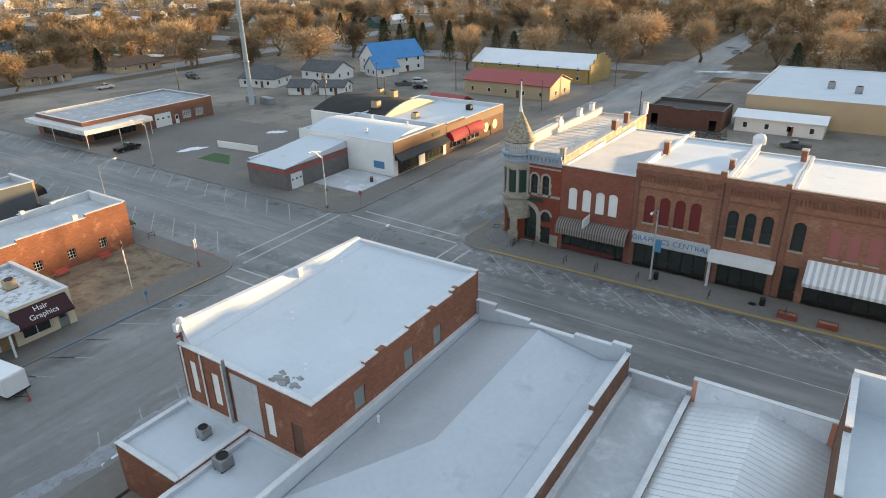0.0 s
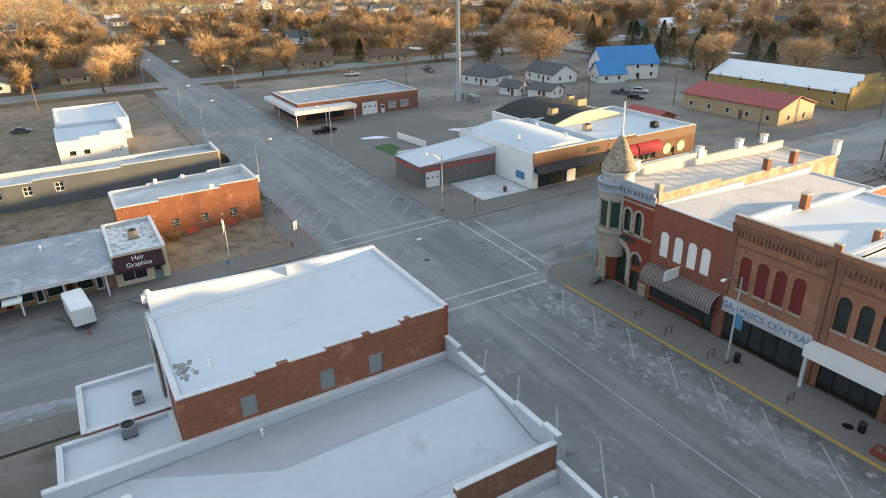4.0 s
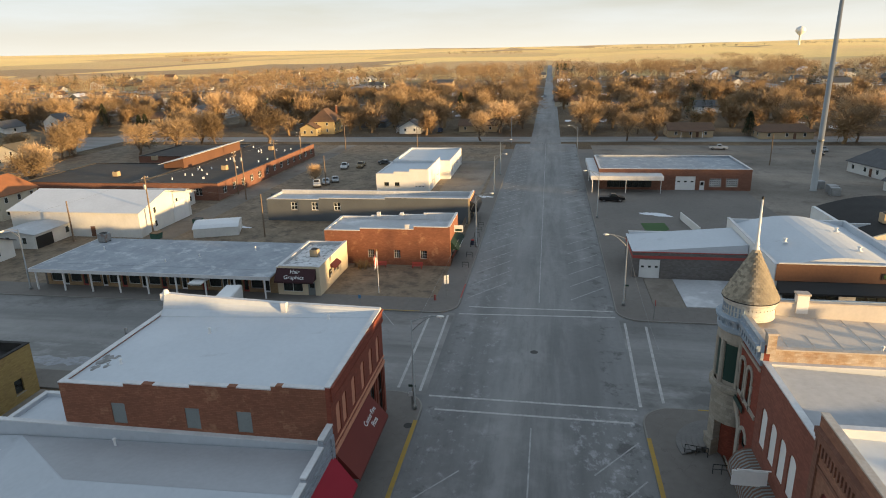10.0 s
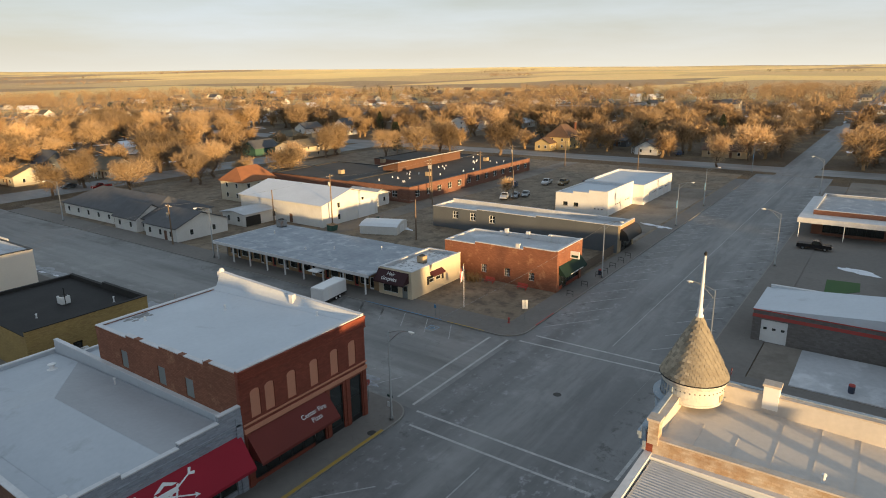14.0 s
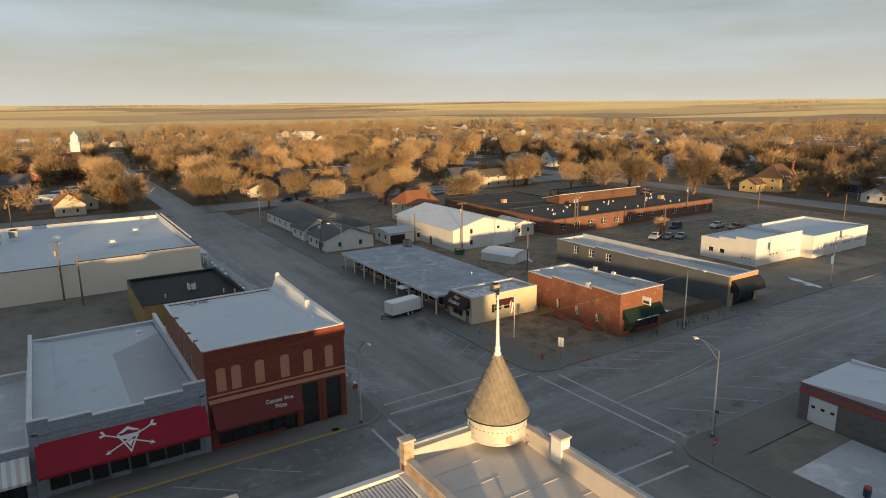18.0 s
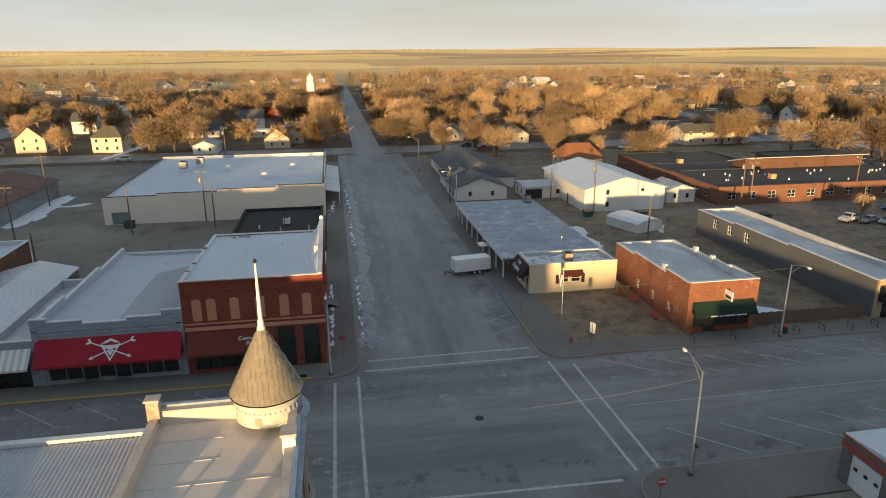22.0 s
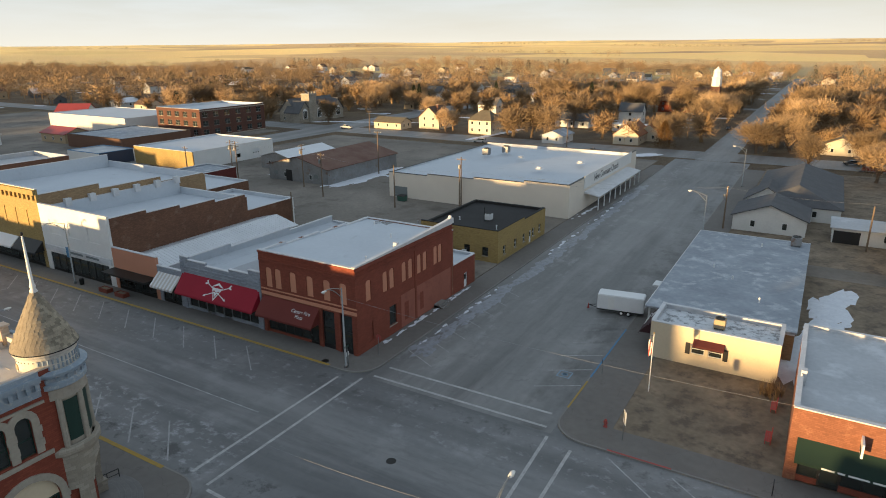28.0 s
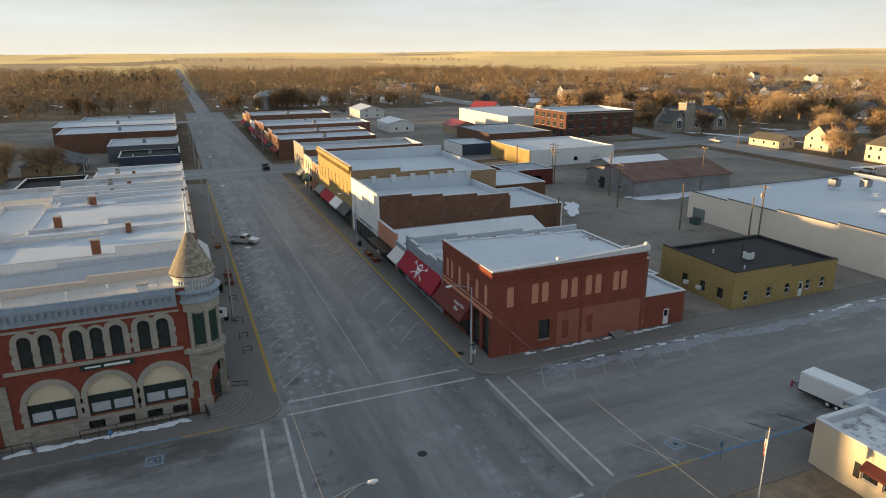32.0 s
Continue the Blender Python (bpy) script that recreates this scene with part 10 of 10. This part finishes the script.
# the houses further out, past counting: walls, gables, overhanging roofs, chimneys and windows
OUT_M = ["white_siding", "cream_siding", "tan_siding", "grey_siding", "shingle_grey", "shingle_brown", "shingle_olive", "snow", "brick_brown", "black"]
hv, hf, hm = [], [], []


def quad(p, m, k):
    for c in p:
        hv.append(tuple(m @ Vector(c)))
    n = len(hv)
    hf.append(tuple(range(n - len(p), n))); hm.append(k)


for x, y, turn in outer:
    L, W, e = rh.uniform(5, 7.5), rh.uniform(4, 5.2), rh.choice((2.7, 2.9, 3.1, 5.4))
    t = e + W * rh.uniform(0.5, 0.75)
    m, kw, kr = pose(x, y, lay(x, y), 0, 0, turn), rh.choice((0, 0, 0, 1, 1, 2, 3)), rh.choice((4, 4, 4, 5, 5, 6, 7))
    for sg in (-1, 1):
        quad([(-L, sg * W, -0.1), (L, sg * W, -0.1), (L, sg * W, e), (-L, sg * W, e)], m, kw)
        quad([(sg * L, -W, -0.1), (sg * L, W, -0.1), (sg * L, W, e), (sg * L, 0, t), (sg * L, -W, e)], m, kw)
        z = e - (t - e) * 0.4 / W
        quad([(-L - 0.4, sg * (W + 0.4), z), (L + 0.4, sg * (W + 0.4), z), (L + 0.4, 0, t + 0.12), (-L - 0.4, 0, t + 0.12)], m, kr)
        quad([(-L - 0.4, sg * (W + 0.4), z - 0.15), (L + 0.4, sg * (W + 0.4), z - 0.15), (L + 0.4, sg * (W + 0.4), z), (-L - 0.4, sg * (W + 0.4), z)], m, kw)
        for u in (-0.6, 0.0, 0.55):
            quad([(u * L - 0.5, sg * (W + 0.02), 1.0), (u * L + 0.5, sg * (W + 0.02), 1.0), (u * L + 0.5, sg * (W + 0.02), 2.2), (u * L - 0.5, sg * (W + 0.02), 2.2)], m, 9)
        for z0 in ([1.0] if e < 4 else [1.0, 3.6]):
            quad([(sg * (L + 0.02), -0.6, z0), (sg * (L + 0.02), 0.6, z0), (sg * (L + 0.02), 0.6, z0 + 1.2), (sg * (L + 0.02), -0.6, z0 + 1.2)], m, 9)
    if rh.random() < 0.4:
        c = rh.uniform(-0.6, 0.6) * L
        for p, q, p2, q2 in ((-0.4, -0.4, 0.4, -0.4), (0.4, -0.4, 0.4, 0.4), (0.4, 0.4, -0.4, 0.4), (-0.4, 0.4, -0.4, -0.4)):
            quad([(c + p, q, e), (c + p2, q2, e), (c + p2, q2, t + 1.0), (c + p, q, t + 1.0)], m, 8)
        quad([(c - 0.4, -0.4, t + 1.0), (c + 0.4, -0.4, t + 1.0), (c + 0.4, 0.4, t + 1.0), (c - 0.4, 0.4, t + 1.0)], m, 8)
ome = bpy.data.meshes.new("outer_houses")
ome.from_pydata(hv, [], hf)
for k in OUT_M:
    ome.materials.append(M[k])
ome.polygons.foreach_set("material_index", hm)
tagged(new("outer_houses", ome), "many small gabled houses scattered among the bare trees", "houses", kind="stuff")
# old snow in the shade of the outer yards
sv, sf_ = [], []
for p, q in placed_h:
    for j in range(rh.choice((0, 1, 1, 2))):
        cx, cy, k0 = p + rh.uniform(-16, 16), q + rh.uniform(-16, 16), len(sv)
        ra_, rb_ = rh.uniform(2, 8), rh.uniform(1, 3.5)
        if not is_clear(cx, cy, -4.0):
            continue
        sv += [(cx + ra_ * rh.uniform(0.6, 1.2) * math.cos(6.283 * i / 9), cy + rb_ * rh.uniform(0.6, 1.2) * math.sin(6.283 * i / 9), lay(cx, cy) + 0.03) for i in range(9)]
        sf_.append(tuple(range(k0, k0 + 9)))
sme = bpy.data.meshes.new("yard_snow")
sme.from_pydata(sv, [], sf_)
sme.materials.append(M["snow"])
tagged(new("yard_snow", sme), "patches of old snow lying in shaded yards", "snow", kind="stuff")
rt = random.Random(5)
for x, y, h, k in ((-142, -72, 9, 1), (-150, -78, 10, 3), (-127, -74, 8, 0), (-210, -70, 11, 1), (-216, -58, 12, 3), (-228, -42, 13, 0), (-199, -78, 10, 2), (-236, 52 - 12, 10, 3), (-258, 46, 12, 1), (-262, 84, 9, 0), (-255, 100, 7, 2), (-272, 92, 10, 1), (-100, -92, 9, 1), (-84, -104, 9, 0), (-78, -136, 11, 2), (-76, -150, 9, 1), (-132, -96, 11, 3), (-128, -122, 10, 1),
                   (-40, -134, 10, 1), (10, -128, 12, 3), (16, -124, 10, 1), (48, -128, 9, 0), (66, -146, 11, 2), (-44, -176, 12, 3), (-78, -176, 11, 0), (-79, -196, 12, 1), (-41, -206, 12, 2), (-79, -222, 12, 3), (-40, -232, 12, 0), (-80, -248, 13, 1), (-42, -286, 12, 2), (-80, -280, 12, 3),
                   (-178, 178, 14, 1), (-190, 190, 12, 3), (-200, 170, 9, 0), (-215, 182, 10, 1), (-232, 170, 11, 2), (-225, 196, 12, 3), (-128, 208, 12, 0), (-140, 226, 12, 2), (-60, 262, 14, 3), (-84, 270, 15, 1), (-34, 258, 10, 2), (104, 116, 9, 1), (108, 128, 10, 3), (-154, 3.5, 4.5, 4), (160, -120, 11, 1), (112, -130, 10, 0),
                   (-266, 20, 12, 4), (-290, 52, 13, 1), (-262, 79, 13, 0), (-236, 94, 9, 2), (-238, 104, 11, 3), (-300, 150, 13, 4), (-262, 166, 12, 1), (-280, 205, 13, 0), (-221, 203, 15, 2), (-292, 170, 12, 3), (-268, 186, 13, 1), (-188, 214, 13, 4), (-233, 253, 14, 0), (-182, 276, 14, 2), (-112, 232, 12, 1), (-86, 246, 13, 3),
                   (-98, -114, 10, 4), (-140, -136, 12, 1), (-120, -87, 9, 0), (-197, -102, 12, 3), (-218, -64, 12, 2), (-68.5, -128, 9, 1), (-100, -121, 9, 3), (-122, -95, 10, 0), (-187, -99, 11, 4), (-104, -180, 11, 2), (-48, -215, 11, 0), (-46, -238, 10, 3), (-28, -240, 11, 1), (-20, -244, 10, 4), (3, -126, 11, 2), (-44, -248, 10, 4)):
    tree(x, y, h * 1.25, k)
# made-up row of trees, mostly out of view, added to block low sun from the streets
for i in range(11):
    tree(-14 + i * 9 + rt.uniform(-2, 2), 233 + rt.uniform(0, 16), rt.uniform(14, 17))
# woods of the near town: each a tree of its own
count = 0
while count < 170:
    a, r = rt.uniform(0, 6.283), 160 + 230 * math.sqrt(rt.random())
    x, y = CX + r * math.cos(a), CY + r * math.sin(a)
    if is_clear(x, y):
        tree(x, y, rt.uniform(11.0, 18.0))
        count += 1


# conifers
def conifer(x, y, h, w, material="needle"):
    g = thing("conifer", (0, 0, 0), "dense dark evergreen conifer" if material == "needle" else "rust-coloured cedar in winter foliage", "tree", "conifers")
    bm = bmesh.new(); tube(bm, (0, 0, -0.1), (0, 0, h * 0.9), h * 0.02, 0.03, 6); part("trunk", bm, "bark", g)
    rnd = random.Random(int(x * 7 + y))
    v, f = [], []
    for i in range(2600):
        t = rnd.random() ** 0.8
        z = h * (0.06 + 0.93 * t)
        rad = w * (1 - t) ** 0.75 * (0.75 + 0.25 * math.sin(z * 2.1 + i)) * math.sqrt(rnd.random())
        a = rnd.uniform(0, 6.283)
        p = Vector((rad * math.cos(a), rad * math.sin(a), z))
        d = Vector((math.cos(a) + rnd.gauss(0, 0.4), math.sin(a) + rnd.gauss(0, 0.4), rnd.gauss(0.1, 0.5))).normalized() * rnd.uniform(0.3, 0.6)
        s = d.cross(Vector((rnd.gauss(0, 1), rnd.gauss(0, 1), rnd.gauss(0, 1)))).normalized() * 0.12
        k = len(v); v += [p - s, p + s, p + d]; f.append((k, k + 1, k + 2))
    me = bpy.data.meshes.new("crown"); me.from_pydata(v, [], f); me.materials.append(M[material])
    o = new("crown", me); o.parent = g
    g.matrix_basis = pose(x, y, 0, 0, 0, 0)
    return g


for x, y, h, w, m in ((-40, -124, 9.5, 4.6, "cedar"), (-214, -84, 13, 4.0, "needle"), (-222, -92, 12, 3.6, "needle"), (-186, 232, 14, 4, "needle"), (-176, 240, 15, 4, "needle"), (-166, 234, 13, 4, "needle"), (-154, 236, 14, 4.4, "needle"), (-120, 228, 12, 5, "needle"), (-132, 236, 13, 4.4, "needle"), (-26, 240, 11, 4.6, "needle"), (-205, 236, 14, 4.5, "needle"), (-217, 240, 15, 4.8, "needle"), (-196, 246, 13, 4.6, "needle"), (-172, 226, 13, 4.6, "needle"), (-162, 222, 11, 4.2, "needle"), (-145, 222, 12, 4.4, "needle"), (-250, 140, 9, 3.4, "needle"), (-300, -60, 12, 3.6, "needle"), (110, -205, 14, 4, "needle"), (118, -212, 13, 4, "needle"), (75, -230, 15, 4, "needle"), (-330, 20, 12, 4, "needle"), (-420, 160, 13, 4, "needle"), (30, -260, 14, 4, "needle"), (-280, -150, 12, 4, "needle")):
    conifer(x, y, h, w, m)

# far woods, past counting: many rounded crowns of short coarse twigs
protos, firs = [], []
for s in range(7):
    rnd = random.Random(90 + s)
    tri = []
    for i in range(118):
        u = Vector((rnd.gauss(0, 1), rnd.gauss(0, 1), rnd.gauss(0.15, 0.9))).normalized()
        rr = rnd.random() ** 0.3
        lump = 1.0 + 0.22 * math.sin(u.x * 4 + s) * math.cos(u.y * 5 + u.z * 3) + 0.12 * math.sin(u.z * 8 + u.y * 6 + s)
        c = Vector((u.x * 5.2, u.y * 5.2, u.z * 4.4)) * rr * lump + Vector((0, 0, 6.6))
        d = (u * 0.6 + Vector((rnd.gauss(0, 0.7), rnd.gauss(0, 0.7), rnd.gauss(0.2, 0.6)))).normalized() * rnd.uniform(0.7, 1.7)
        w = d.cross(Vector((rnd.gauss(0, 1), rnd.gauss(0, 1), rnd.gauss(0, 1)))).normalized() * rnd.uniform(0.14, 0.30)
        tri.append((c - w, c + w, c + d))
    tri += [(Vector((-0.3, 0, 0)), Vector((0.3, 0, 0)), Vector((0, 0, 7))), (Vector((0, -0.3, 0)), Vector((0, 0.3, 0)), Vector((0, 0, 7)))]
    protos.append(np.array([[tuple(p) for p in t] for t in tri]).reshape(-1, 3))
for s in range(3):
    rnd = random.Random(60 + s)
    tri = []
    for i in range(150):
        t = rnd.random() ** 1.2
        a = rnd.uniform(0, 6.283)
        q = 2.8 * (1 - t) ** 0.8 * math.sqrt(rnd.random()) + 0.1
        c = Vector((q * math.cos(a), q * math.sin(a), 0.6 + 9.6 * t))
        d = Vector((math.cos(a), math.sin(a), rnd.uniform(-0.3, 0.7))) * rnd.uniform(0.5, 1.0)
        w = Vector((-math.sin(a), math.cos(a), rnd.gauss(0, 0.4))) * rnd.uniform(0.2, 0.4)
        tri.append((c - w, c + w, c + d))
    firs.append(np.array([[tuple(p) for p in t] for t in tri]).reshape(-1, 3))
chunks, dark_chunks = [], []


def stand(P, x, y, s, q, tall=1.0):
    """One crown of a wood, turned, scaled and set on the land."""
    c_, s_ = math.cos(q) * s, math.sin(q) * s
    return np.stack([P[:, 0] * c_ - P[:, 1] * s_ + x, P[:, 0] * s_ + P[:, 1] * c_ + y, P[:, 2] * s * tall + lay(x, y)], 1)


got = 0
ra = random.Random(17)
while got < 8800:
    a = ra.uniform(0, 6.283)
    edge = 980 + 320 * noise.noise((math.cos(a) * 1.7, math.sin(a) * 1.7, 4.0))
    r = 330 + (edge - 330) * ra.random() ** 0.6
    x, y = CX + r * math.cos(a), CY + r * math.sin(a)
    thin = noise.noise((x / 90, y / 90, 9.0))
    if not is_clear(x, y, 2.0) or thin < -0.32 + 0.2 * ra.random():
        continue
    if noise.noise((x / 150, y / 150, 21.0)) > 0.32 and ra.random() < 0.6:
        dark_chunks.append(stand(ra.choice(firs), x, y, ra.uniform(0.8, 1.4), ra.uniform(0, 6.283)))
    else:
        chunks.append(stand(ra.choice(protos), x, y, ra.uniform(0.65, 1.3), ra.uniform(0, 6.283), ra.uniform(0.85, 1.15)))
    got += 1
for i in range(150):
    x, y = ra.uniform(540, 760), ra.uniform(84, 200)
    dark_chunks.append(stand(ra.choice(firs), x, y, ra.uniform(0.9, 1.5), ra.uniform(0, 6.283)))
# the thick wood east of the business street
got = 0
while got < 1500:
    x, y = ra.uniform(300, 900), ra.uniform(-420, 260)
    if not is_clear(x, y, 1.0):
        continue
    chunks.append(stand(ra.choice(protos), x, y, ra.uniform(0.8, 1.35), ra.uniform(0, 6.283), ra.uniform(0.9, 1.15)))
    got += 1
# the nearer ring of the same woods, in finer twigs with trunks
fine = []
for s in range(5):
    trunk, crown, top = tree_mesh(140 + s, 10.0, (0.6, 0.7, 0.5, 0.65, 0.55)[s], 4 + s % 3, 620, 0.07, 1.0, 0.18, 3, 2)
    tri = []
    for me in (trunk, crown):
        me.calc_loop_triangles()
        tri += [tuple(me.vertices[i].co) for lt in me.loop_triangles for i in lt.vertices]
        bpy.data.meshes.remove(me)
    fine.append(np.array(tri) * np.array([1.3, 1.3, 1.0]) * (11.0 / top))
got = 0
while got < 1350:
    a, r = ra.uniform(0, 6.283), 165 + 250 * math.sqrt(ra.random())
    x, y = CX + r * math.cos(a), CY + r * math.sin(a)
    if not is_clear(x, y, 2.0):
        continue
    if ra.random() < 0.05:
        dark_chunks.append(stand(ra.choice(firs), x, y, ra.uniform(0.8, 1.3), ra.uniform(0, 6.283)))
    else:
        chunks.append(stand(ra.choice(fine), x, y, ra.uniform(0.75, 1.4), ra.uniform(0, 6.283), ra.uniform(0.85, 1.1)))
    got += 1
# shelter belts on the plain
for bx, by, dx, dy, n in ((-1500, 420, 1, 0.05, 60), (-1900, -900, 1, 0, 40), (-900, -1500, 1, 0.1, 36), (600, -1700, 1, 0, 40), (1600, -700, 0.2, 1, 40), (300, -1250, 1, 0.1, 24), (-2300, -300, 0.1, 1, 40), (-2600, 500, 0, 1, 50), (-1200, -2200, 1, 0.02, 60), (200, -2500, 1, -0.03, 70), (1300, -1900, 1, 0.1, 40), (-2900, -1400, 1, 0.05, 80), (-3200, 200, 0.15, 1, 60), (-3000, 1100, 0.3, 1, 50), (2000, -300, 0.1, 1, 60), (2400, -1600, 0.4, 1, 50), (-700, -3000, 1, 0, 90), (1200, -3100, 1, 0, 60), (-2000, -2600, 1, 0.1, 70), (-1700, 1200, 0.5, 1, 40)):
    for i in range(n):
        if ra.random() < 0.25:
            continue
        x, y = bx + dx * i * 7 + ra.uniform(-9, 9), by + dy * i * 7 + ra.uniform(-9, 9)
        P = ra.choice(protos)
        chunks.append(P * np.array([1.3, 1.3, 0.9]) * ra.uniform(0.45, 1.15) + np.array([x, y, lay(x, y)]))
for nm, parts_, mt, lab in (("far_woods", chunks, "twig_far", "wide belt of bare brown winter trees round the town"), ("far_conifers", dark_chunks, "needle", "scattered dark evergreens among the bare woods")):
    V = np.concatenate(parts_)
    me = bpy.data.meshes.new(nm)
    nv = len(V)
    me.vertices.add(nv); me.vertices.foreach_set("co", V.ravel().astype(np.float32))
    me.loops.add(nv); me.loops.foreach_set("vertex_index", np.arange(nv, dtype=np.int32))
    me.polygons.add(nv // 3); me.polygons.foreach_set("loop_start", np.arange(0, nv, 3, dtype=np.int32))
    me.update(calc_edges=True)
    me.materials.append(M[mt])
    tagged(new(nm, me), lab, "woods", kind="stuff")

for q in masters + far_kinds:
    for o in list(q.children_recursive) + [q]:
        bpy.data.objects.remove(o)
